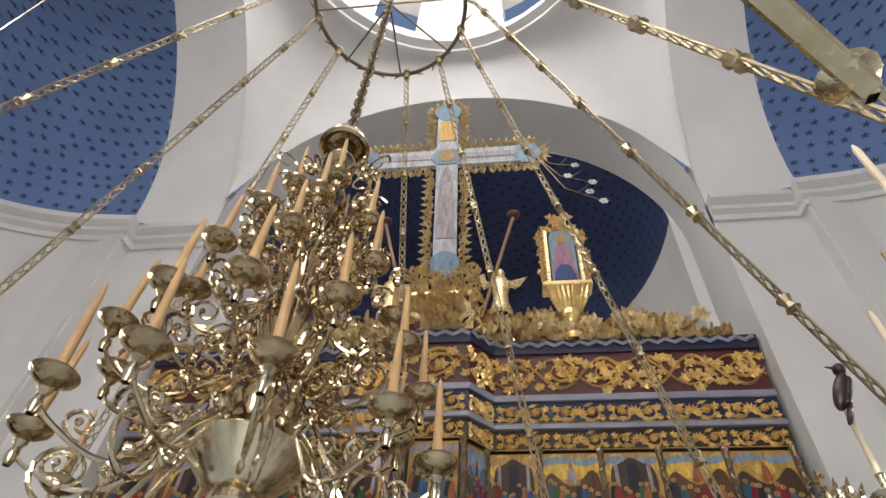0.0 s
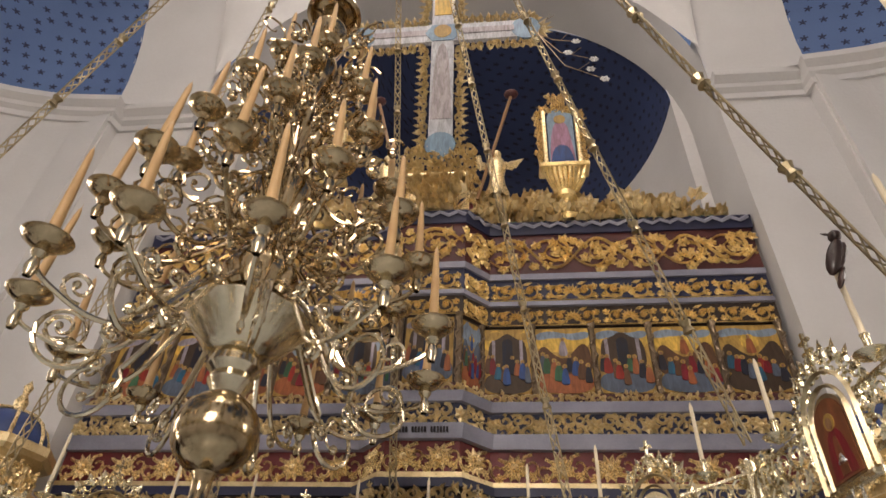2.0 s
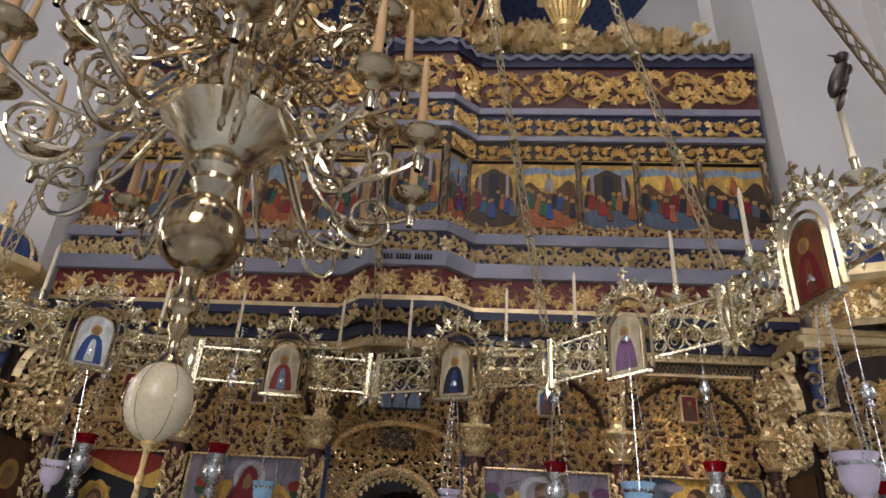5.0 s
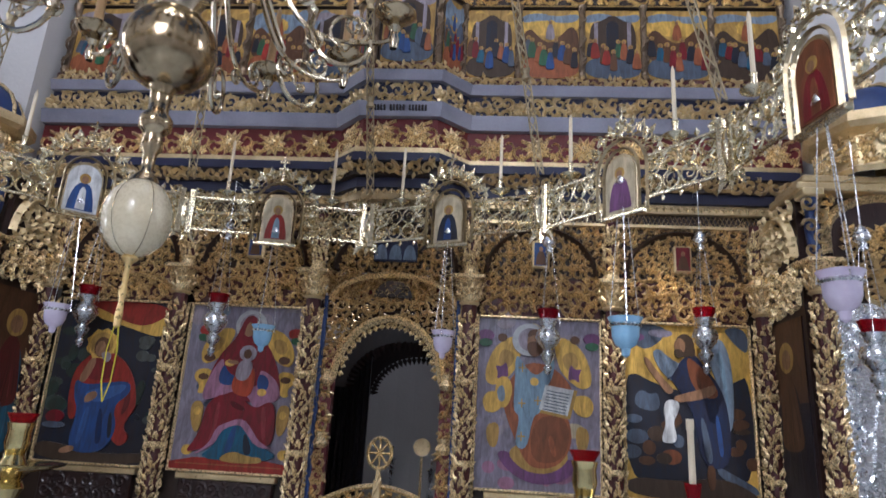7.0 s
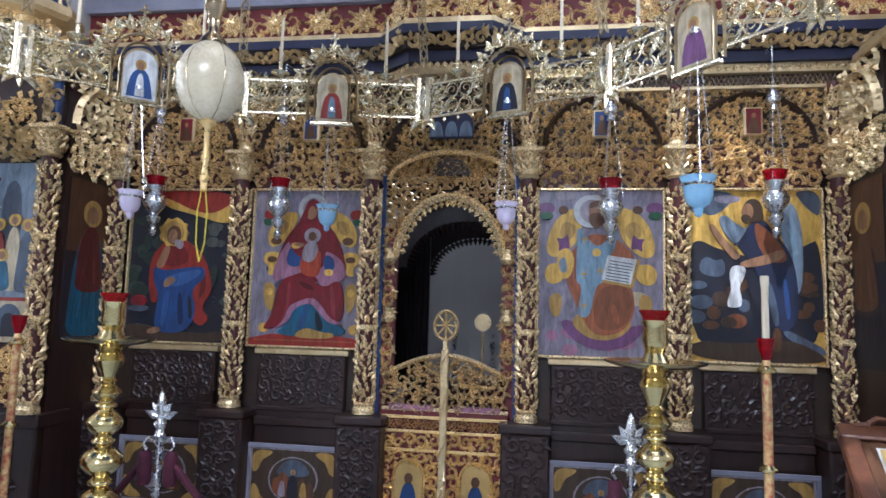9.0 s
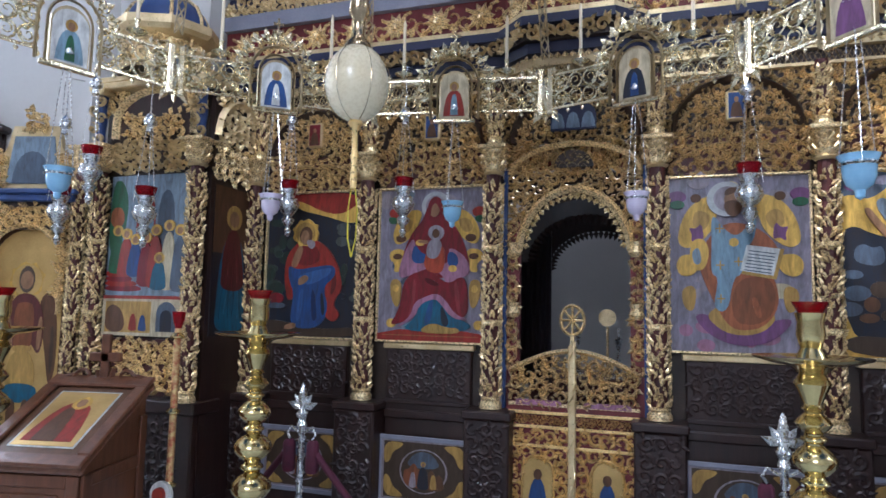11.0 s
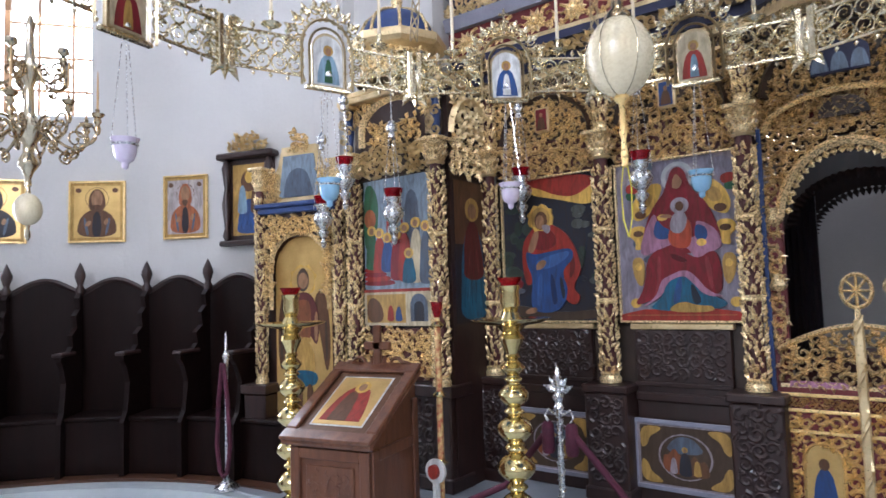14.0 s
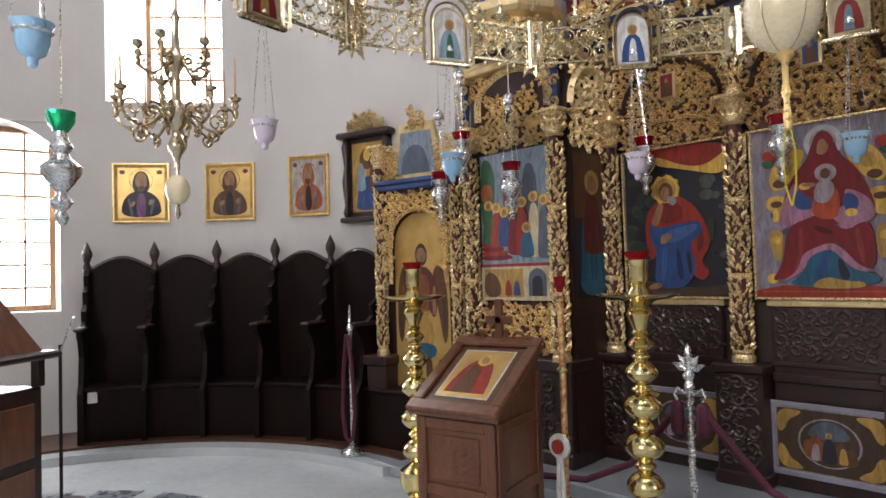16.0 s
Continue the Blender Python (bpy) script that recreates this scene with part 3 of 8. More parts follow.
# wooden platform under the stalls, with a pale stone kerb
for s, word in ((-1, "north"), (1, "south")):
    b = Builder()
    for d in range(92, 268, 4):
        pp = [polar(s, q, r, 0)[:2] for r, q in ((2.86, d), (2.86, d + 4), (CR + 0.02, d + 4), (CR + 0.02, d))]
        b.plan(pp if s < 0 else pp[::-1], 0.0, 0.10)
    structure("platform_" + word, b, FLOOR_WOOD, None, "curved dark wooden platform under the choir stalls", "platform")
    b = Builder()
    for d in range(92, 268, 4):
        pp = [polar(s, q, r, 0)[:2] for r, q in ((2.66, d), (2.66, d + 4), (2.855, d + 4), (2.855, d))]
        b.plan(pp if s < 0 else pp[::-1], 0.0, 0.075)
    structure("kerb_" + word, b, MARBLE, None, "pale marble kerb before the choir stalls", "kerb")
# inlaid grey marble rings
b = Builder()
for d in range(0, 360, 6):
    if d % 18 == 12:
        continue
    b.plan([(-3.9 + r * math.cos(radians(q)), 0.75 + r * math.sin(radians(q))) for r, q in ((1.55, d), (1.72, d), (1.72, d + 6), (1.55, d + 6))], 0.0, 0.004)
for d in range(0, 360, 45):
    b.plan([(-3.9 + r * math.cos(radians(d + q)), 0.75 + r * math.sin(radians(d + q))) for r, q in ((0.3, -18), (1.4, 0), (0.3, 18))], 0.0, 0.004)
structure("floor_inlay", b, GREY_MARBLE, None, "grey marble inlay of rings and a star", "floor")
b = Builder()
b.box(-4.35, 4.35, 3.62, 4.02, 0.0, 0.085, 0.01)
b.box(-4.30, 4.30, 4.00, 5.2, 0.0, 0.17, 0.01)
structure("solea_step", b, STEP_STONE, None, "grey stone steps before the icon screen", "step")

# ---- paintings made of plain shapes ----
ROBE = [(-0.5, 0.0), (0.5, 0.0), (0.46, 0.25), (0.38, 0.5), (0.30, 0.68), (0.17, 0.78), (0.0, 0.82), (-0.17, 0.78), (-0.30, 0.68), (-0.40, 0.5), (-0.47, 0.25)]
SEAT = [(-0.42, 0.0), (0.42, 0.0), (0.5, 0.12), (0.48, 0.3), (0.40, 0.38), (0.27, 0.43), (0.29, 0.60), (0.23, 0.74), (0.12, 0.82), (0.0, 0.88), (-0.12, 0.82), (-0.23, 0.74), (-0.29, 0.60), (-0.27, 0.43), (-0.40, 0.38), (-0.48, 0.3), (-0.5, 0.12)]

CLOAK = [(0, 1), (.11, .94), (.26, .72), (.43, .52), (.38, .36), (.52, .06), (.40, 0), (-.40, .02), (-.52, .05), (-.36, .36), (-.42, .50), (-.27, .70), (-.11, .94)]
SKIRT = [(0, .95), (.16, .86), (.26, .5), (.5, .05), (.3, 0), (.1, .06), (-.14, 0), (-.5, .04), (-.28, .5), (-.16, .86)]


def soften(poly, n=2):
    """Rounds a polygon's corners."""
    for _ in range(n):
        out = []
        for (ax, az), (cx, cz) in zip(poly, poly[1:] + poly[:1]):
            out += [(ax * .75 + cx * .25, az * .75 + cz * .25), (ax * .25 + cx * .75, az * .25 + cz * .75)]
        poly = out
    return poly


def folds(x, z, sw, sh, col, y, rnd):
    """Light and dark strokes of drapery inside a robe, each a layer of its own."""
    light, dark = paint(*[min(0.8, c * 1.55 + 0.015) for c in col["tone"]]), paint(*[c * 0.5 for c in col["tone"]])
    out = []
    for i in range(6):
        u = -0.34 + 0.68 * i / 5 + rnd.uniform(-.04, .04)
        z0, z1 = rnd.uniform(.05, .22), rnd.uniform(.42, .68)
        bend, wd = rnd.uniform(-.05, .05), rnd.uniform(.008, .020)
        pts = []
        for k in range(6):
            t = k / 5
            pts.append((x + (u * (1 - .45 * t) + bend * math.sin(3 * t)) * sw, z + (z0 + (z1 - z0) * t) * sh))
        left = [(px - wd * sw * (1 - .8 * k / 5), pz) for k, (px, pz) in enumerate(pts)]
        right = [(px + wd * sw * (1 - .8 * k / 5), pz) for k, (px, pz) in enumerate(pts)]
        out.append(("painted_fold", Builder().use(light if i % 3 == 1 else dark).prism(left + right[::-1], y, y + .0003)))
    return out


LAYER_NAMES = {"o": "painted_disc", "robe": "painted_robe", "seat": "painted_robe", "cloak": "painted_cloak", "skirt": "painted_skirt", "hill": "painted_hill", "arch": "painted_arch", "wave": "painted_cloud", "wing": "painted_wing", "box": "painted_field"}


def painting(w, h, ground, shapes):
    """Layers of plain painted shapes on a board that stands in the x, z plane, its front at y = 0. shapes: kind, x, z, width, height, colour in parts of w and h."""
    board = Builder()
    board.use(ground).prism([(0, 0), (w, 0), (w, h), (0, h)], 0.0, 0.02)
    board.layers = []
    rnd = random.Random(len(shapes) * 7 + int(w * 100))
    for i, shape in enumerate(shapes):
        b = Builder()
        y = -0.0004 * (i + 1)
        if shape[0] in ("form", "edge"):
            word, pts, col = shape[1:]
            poly = [(px * w, pz * h) for px, pz in pts]
            b.use(col).prism(poly if shape[0] == "edge" else soften(poly), y, 0.004)
            board.layers.append(("painted_" + word, b))
            continue
        kind, x, z, sw, sh, col = shape
        x, z, sw, sh = x * w, z * h, sw * w, sh * h
        if kind == "o":
            poly = ellipse(x, z, sw / 2, sh / 2, 22)
            if sw > .1:
                poly = [(x + (px - x) * q, z + (pz - z) * q) for (px, pz), q in zip(poly, [1 + .10 * math.sin(k * 2.4 + i) for k in range(22)])] if col in CLOUDY else poly
        elif kind == "robe":
            poly = [(x + px * sw * rnd.uniform(.93, 1.06), z + pz * sh) for px, pz in ROBE]
        elif kind in ("cloak", "skirt"):
            poly = [(x + px * sw * rnd.uniform(.95, 1.05), z + pz * sh) for px, pz in (CLOAK if kind == "cloak" else SKIRT)]
        elif kind == "seat":
            poly = [(x + px * sw * rnd.uniform(.93, 1.06), z + pz * sh) for px, pz in SEAT]
        elif kind == "hill":
            poly = [(x - sw / 2, z), (x + sw / 2, z), (x + sw / 2, z + sh * 0.45), (x + sw * 0.3, z + sh * 0.8), (x + sw * 0.12, z + sh * 0.62), (x - sw * 0.1, z + sh), (x - sw * 0.3, z + sh * 0.66), (x - sw / 2, z + sh * 0.7)]
        elif kind == "arch":
            poly = [(x - sw / 2, z)] + [(x + sw / 2, z)] + ellipse(x, z + sh - sw / 2, sw / 2, sw / 2, 12, 0, math.pi)
        elif kind == "wave":
            poly = [(x - sw / 2, z)] + [(x + sw / 2, z)] + [(x + sw * (0.5 - k / 12), z + sh * (0.75 + 0.25 * math.sin(k * .75 + 1))) for k in range(13)]
        elif kind == "wing":
            poly = [(x, z + sh * 0.75), (x + sw * 0.3, z + sh), (x + sw * 0.8, z + sh * 0.85), (x + sw, z + sh * 0.35), (x + sw * 0.9, z), (x + sw * 0.55, z + sh * 0.35)]
            if sw < 0:
                poly = poly[::-1]
        else:
            poly = [(x - sw / 2, z), (x + sw / 2, z), (x + sw / 2, z + sh), (x - sw / 2, z + sh)]
        if kind in ("robe", "seat", "hill", "wing", "wave", "cloak", "skirt"):
            poly = soften(poly)
        b.use(col).prism(poly, y, 0.004)
        board.layers.append((LAYER_NAMES.get(kind, "painted_field"), b))
        if kind in ("robe", "seat", "cloak", "skirt") and "tone" in col and sw > .16:
            board.layers += folds(x, z, sw, sh, col, y - .0002, rnd)
    return board


P_GOLD = material("gold_leaf_ground", (0.68, 0.46, 0.17), 0.35, 0.6, (0.46, 0.29, 0.09), 6.0, 0.8, 0.05)
P_OCHRE = paint(0.50, 0.30, 0.08)
P_YELLOW = paint(0.78, 0.48, 0.10)
P_SKY = paint(0.20, 0.26, 0.34)
P_PALE = paint(0.48, 0.42, 0.42)
P_RED = paint(0.22, 0.015, 0.025)
P_CRIMSON = paint(0.34, 0.035, 0.025)
P_BLUE = paint(0.03, 0.08, 0.24)
P_TEAL = paint(0.02, 0.12, 0.20)
P_DARK = paint(0.025, 0.022, 0.03)
P_BROWN = paint(0.13, 0.06, 0.03)
P_SKIN = paint(0.36, 0.19, 0.10)
P_PINK = paint(0.42, 0.20, 0.30)
P_LBLUE = paint(0.24, 0.36, 0.46)
P_ORANGE = paint(0.38, 0.12, 0.05)
P_GREEN = paint(0.04, 0.14, 0.07)
P_WHITE = paint(0.72, 0.72, 0.70)
P_PURPLE = paint(0.20, 0.08, 0.20)
P_MIST = paint(0.25, 0.32, 0.40)
P_DUST = paint(0.36, 0.31, 0.35)
P_STEEL = material("silver_leaf", (0.50, 0.50, 0.50), 0.5, 0.1, (0.30, 0.30, 0.31), 16.0, 0.7, 0.2, 70.0)
P_NIGHT = paint(0.02, 0.025, 0.04)
P_VERMILION = paint(0.45, 0.07, 0.03)
P_RUST = paint(0.24, 0.08, 0.035)


P_SLATE = paint(0.10, 0.13, 0.18)
P_UMBER = paint(0.07, 0.045, 0.03)
P_LILAC = paint(0.30, 0.27, 0.34)
P_CREAM = paint(0.62, 0.52, 0.34)


CLOUDY = (P_YELLOW, P_PALE, P_SKY)


def blots(rr, n, xs, zs, cols, lo=.10, hi=.2):
    """Small clouds and ornaments strewn over a field."""
    return [("o", rr.uniform(*xs), rr.uniform(*zs), rr.uniform(lo, hi), rr.uniform(lo, hi) * .55, rr.choice(cols)) for _ in range(n)]


def icon_throne(w, h):
    rr = random.Random(4)
    s = blots(rr, 10, (.03, .97), (.86, .98), (P_DUST, P_MIST, P_LILAC)) + blots(rr, 12, (.02, .98), (.08, .6), (P_SLATE, P_MIST, P_LILAC), .08, .16)
    for m in (-1, 1):
        c = .54

        def q(pts):
            return [(c + m * px, pz) for px, pz in pts]
        s += [("form", "throne_side", q([(.12, .86), (.26, .86), (.36, .80), (.42, .70), (.38, .62), (.26, .66), (.18, .74)]), P_YELLOW), ("form", "throne_curl", q([(.20, .80), (.32, .80), (.36, .72), (.26, .70)]), P_OCHRE),
              ("form", "throne_arm", q([(.28, .60), (.42, .60), (.45, .54), (.38, .50), (.40, .44), (.30, .46)]), P_YELLOW), ("form", "throne_leg", q([(.32, .40), (.43, .40), (.42, .28), (.36, .20), (.32, .26)]), P_OCHRE),
              ("o", c + m * .36, .55, .09, .04, P_BROWN), ("o", c + m * .37, .34, .06, .05, P_YELLOW), ("o", c + m * .41, .11, .09, .06, P_YELLOW), ("o", c + m * .33, .67, .10, .05, P_BROWN),
              ("form", "corner", q([(.33, .86), (.44, .88), (.46, .82), (.36, .80)]), P_CRIMSON), ("form", "corner", q([(.36, .81), (.46, .82), (.45, .77), (.38, .77)]), P_GREEN)]
    s += [("edge", "carpet", [(0, 0), (1, 0), (1, .05), (.8, .07), (.2, .07), (0, .04)], P_CRIMSON), ("edge", "carpet_line", [(.05, .03), (.95, .03), (.95, .037), (.05, .037)], P_ORANGE),
          ("o", .54, .88, .27, .20, P_STEEL), ("o", .54, .88, .19, .145, P_DUST),
          ("form", "mantle", [(.54, .95), (.46, .88), (.42, .79), (.33, .72), (.26, .62), (.20, .46), (.30, .41), (.80, .41), (.88, .47), (.82, .62), (.75, .73), (.65, .80), (.62, .88)], P_RED),
          ("form", "lining", [(.33, .68), (.25, .58), (.19, .45), (.22, .40), (.36, .44), (.50, .48), (.60, .44), (.67, .36), (.73, .40), (.88, .43), (.84, .54), (.72, .60), (.66, .60), (.70, .52), (.58, .49), (.42, .52), (.33, .55), (.36, .62)], P_PINK),
          ("form", "sleeve", [(.35, .64), (.31, .54), (.36, .50), (.47, .51), (.47, .56), (.40, .58)], P_BLUE), ("form", "sleeve", [(.66, .59), (.76, .56), (.76, .48), (.66, .48)], P_BLUE), ("o", .40, .64, .09, .04, P_YELLOW), ("o", .71, .47, .08, .045, P_YELLOW),
          ("form", "lap", [(.25, .42), (.50, .47), (.66, .36), (.80, .43), (.85, .36), (.86, .15), (.70, .16), (.60, .30), (.42, .27), (.36, .15), (.10, .08), (.22, .20)], P_RED),
          ("form", "fold", [(.34, .40), (.37, .40), (.36, .22), (.28, .13), (.33, .22)], paint(.30, .04, .05)), ("form", "fold", [(.72, .38), (.76, .39), (.79, .20), (.76, .18)], paint(.30, .04, .05)), ("form", "fold", [(.45, .42), (.60, .37), (.56, .35), (.46, .38)], paint(.10, .006, .012)),
          ("form", "skirt", [(.42, .26), (.55, .30), (.63, .26), (.74, .16), (.92, .10), (.76, .06), (.22, .06), (.36, .14)], P_TEAL), ("form", "fold", [(.50, .26), (.54, .27), (.52, .12), (.44, .09)], P_BLUE), ("form", "fold", [(.60, .22), (.63, .22), (.70, .11), (.62, .09)], P_NIGHT),
          ("form", "hem", [(.36, .25), (.44, .28), (.57, .315), (.66, .26), (.74, .175), (.88, .14), (.72, .145), (.62, .23), (.56, .275), (.46, .255), (.40, .22), (.37, .15), (.16, .07), (.32, .15)], P_PINK),
          ("form", "footstool", [(.42, .05), (.44, .09), (.54, .12), (.66, .09), (.78, .09), (.78, .05)], P_OCHRE),
          ("form", "child_robe", [(.45, .57), (.56, .60), (.63, .62), (.64, .50), (.60, .43), (.44, .46)], P_VERMILION), ("form", "child_shirt", [(.46, .60), (.50, .665), (.59, .665), (.61, .60), (.56, .53), (.47, .54)], P_DUST), ("form", "child_arm", [(.47, .66), (.38, .655), (.38, .64), (.48, .63)], P_SKIN),
          ("o", .55, .705, .15, .10, P_DUST), ("o", .55, .70, .07, .06, P_BROWN), ("o", .53, .86, .10, .10, P_SKIN), ("form", "veil", [(.50, .81), (.46, .86), (.49, .93), (.56, .95), (.62, .90), (.61, .82), (.58, .86), (.54, .91), (.50, .87)], P_RED)]
    return painting(w, h, P_LILAC, s)


def icon_bishop(w, h):
    rr = random.Random(8)
    s = blots(rr, 16, (.03, .97), (.03, .40), (P_DUST, P_LILAC, P_CREAM, P_PINK)) + blots(rr, 8, (.2, .8), (.88, .99), (P_CREAM, P_LILAC, P_DUST))
    for m in (-1, 1):
        c = .5

        def q(pts):
            return [(c + m * px, pz) for px, pz in pts]
        s += [("form", "throne_side", q([(.12, .90), (.28, .88), (.40, .78), (.45, .62), (.36, .58), (.24, .64), (.16, .72)]), P_YELLOW), ("form", "throne_curl", q([(.18, .78), (.30, .82), (.34, .72), (.24, .68)]), P_OCHRE), ("form", "throne_arm", q([(.26, .54), (.40, .56), (.46, .50), (.42, .42), (.30, .44)]), P_YELLOW),
              ("form", "throne_leg", q([(.30, .38), (.42, .36), (.40, .24), (.32, .22)]), P_OCHRE), ("o", c + m * .44, .89, .14, .07, P_PURPLE), ("o", c + m * .44, .845, .11, .05, P_GREEN),
              ("form", "star", q([(.26, .74), (.30, .70), (.36, .71), (.33, .67), (.34, .62), (.29, .65), (.24, .63)]), P_PURPLE), ("o", c + m * .30, .88, .08, .05, P_BROWN)]
    s += [("form", "cushion", [(.16, .20), (.30, .08), (.50, .03), (.72, .06), (.88, .18), (.80, .20), (.50, .12), (.26, .22)], P_PURPLE), ("form", "foot_disc", [(.24, .22), (.36, .12), (.52, .09), (.68, .12), (.78, .22), (.5, .3)], P_OCHRE),
          ("form", "robe", [(.30, .66), (.42, .74), (.60, .72), (.74, .64), (.80, .54), (.70, .46), (.76, .40), (.78, .26), (.68, .15), (.54, .12), (.42, .14), (.32, .28), (.24, .42), (.20, .54)], P_ORANGE), ("form", "lap", [(.46, .40), (.68, .44), (.76, .36), (.74, .22), (.62, .15), (.44, .17)], P_RUST),
          ("form", "sleeve", [(.14, .60), (.24, .66), (.30, .58), (.26, .46), (.17, .46)], P_YELLOW), ("form", "sleeve_lining", [(.16, .57), (.22, .60), (.24, .50), (.18, .49)], P_MIST), ("form", "fold", [(.34, .64), (.38, .64), (.32, .46), (.28, .46)], P_RUST), ("form", "fold", [(.58, .30), (.62, .32), (.66, .20), (.62, .19)], P_ORANGE),
          ("form", "stole", [(.31, .80), (.40, .70), (.48, .65), (.56, .70), (.64, .78), (.62, .64), (.54, .57), (.53, .44), (.46, .42), (.42, .22), (.31, .24), (.36, .42), (.30, .44), (.31, .60)], P_LBLUE), ("o", .47, .62, .07, .05, P_YELLOW)]
    for x, z in ((.37, .70), (.37, .49), (.37, .30), (.50, .51)):
        s += [("edge", "cross_bar", [(x - .03, z - .004), (x + .03, z - .004), (x + .03, z + .004), (x - .03, z + .004)], P_OCHRE), ("edge", "cross_bar", [(x - .005, z - .026), (x + .005, z - .026), (x + .005, z + .026), (x - .005, z + .026)], P_OCHRE)]
    s += [("edge", "book_edge", [(.56, .60), (.82, .58), (.76, .41), (.52, .44)], P_OCHRE), ("edge", "book_page", [(.56, .605), (.79, .58), (.74, .43), (.51, .46)], P_WHITE)]
    for k in range(7):
        z = .575 - .018 * k
        s.append(("edge", "text_bar", [(.575 - .006 * k, z), (.76 - .006 * k, z - .02), (.76 - .006 * k, z - .026), (.575 - .006 * k, z - .006)], P_SLATE))
    s += [("o", .42, .87, .28, .20, P_STEEL), ("o", .43, .87, .20, .145, P_DUST), ("o", .47, .86, .13, .12, P_SKIN), ("form", "beard", [(.40, .86), (.54, .86), (.53, .79), (.47, .76), (.41, .79)], P_BROWN), ("form", "hair", [(.40, .88), (.42, .93), (.50, .94), (.54, .90), (.50, .91)], P_BROWN)]
    return painting(w, h, P_LILAC, s)


def icon_seated(w, h):
    rr = random.Random(5)
    s = blots(rr, 16, (.02, .32), (.2, .85), (paint(.03, .05, .04), paint(.05, .07, .06), P_NIGHT), .08, .2) + blots(rr, 16, (.72, .98), (.25, .76), (paint(.03, .05, .04), paint(.09, .10, .09), P_NIGHT), .06, .15)
    s += [("form", "red_sky", [(.22, 1.0), (1.0, 1.0), (1.0, .85), (.85, .83), (.60, .86), (.42, .92), (.24, .96)], P_CRIMSON), ("form", "gold_cloud", [(.22, .97), (.40, .935), (.58, .87), (.78, .84), (.94, .90), (1.0, .94), (1.0, .80), (.88, .78), (.70, .82), (.52, .855), (.34, .885)], P_YELLOW),
          ("form", "shore", [(0, 0), (1, 0), (1, .08), (.6, .05), (.3, .09), (0, .12)], P_UMBER), ("o", .12, .26, .16, .08, P_RED), ("o", .12, .21, .2, .04, P_SLATE),
          ("form", "cloak", [(.22, .56), (.32, .64), (.40, .69), (.55, .67), (.70, .59), (.80, .45), (.83, .33), (.72, .22), (.82, .16), (.74, .09), (.62, .17), (.64, .28), (.40, .40), (.26, .20), (.20, .40)], P_CRIMSON), ("form", "cloak_fold", [(.70, .52), (.76, .44), (.77, .34), (.70, .27), (.72, .38)], paint(.16, .02, .02)),
          ("form", "robe", [(.24, .50), (.34, .46), (.52, .48), (.74, .50), (.76, .42), (.62, .34), (.70, .20), (.60, .06), (.34, .05), (.28, .12), (.32, .30), (.26, .38)], P_BLUE), ("form", "knee", [(.34, .42), (.56, .46), (.72, .48), (.70, .43), (.52, .36), (.40, .36)], paint(.06, .14, .36)), ("form", "fold", [(.38, .33), (.43, .33), (.40, .12), (.34, .09)], paint(.05, .12, .32)), ("form", "fold", [(.50, .32), (.54, .32), (.58, .12), (.52, .10)], paint(.012, .03, .10)),
          ("form", "fold", [(.60, .30), (.63, .30), (.66, .16), (.62, .14)], P_NIGHT), ("form", "breast", [(.34, .62), (.44, .66), (.56, .62), (.60, .52), (.44, .48), (.30, .52)], paint(.20, .02, .022)), ("form", "arm", [(.36, .64), (.41, .62), (.37, .52), (.32, .47), (.27, .49), (.31, .57)], P_SKIN), ("form", "forearm", [(.36, .40), (.44, .43), (.48, .40), (.42, .36), (.36, .35)], P_SKIN),
          ("o", .42, .72, .27, .19, P_YELLOW), ("o", .42, .72, .21, .15, P_OCHRE), ("o", .43, .70, .14, .13, P_BROWN), ("o", .42, .69, .09, .10, P_SKIN), ("form", "beard", [(.42, .67), (.52, .67), (.53, .62), (.48, .60)], P_DUST), ("form", "foot", [(.22, .07), (.34, .10), (.36, .06), (.24, .04)], P_SKIN)]
    return painting(w, h, P_NIGHT, s)


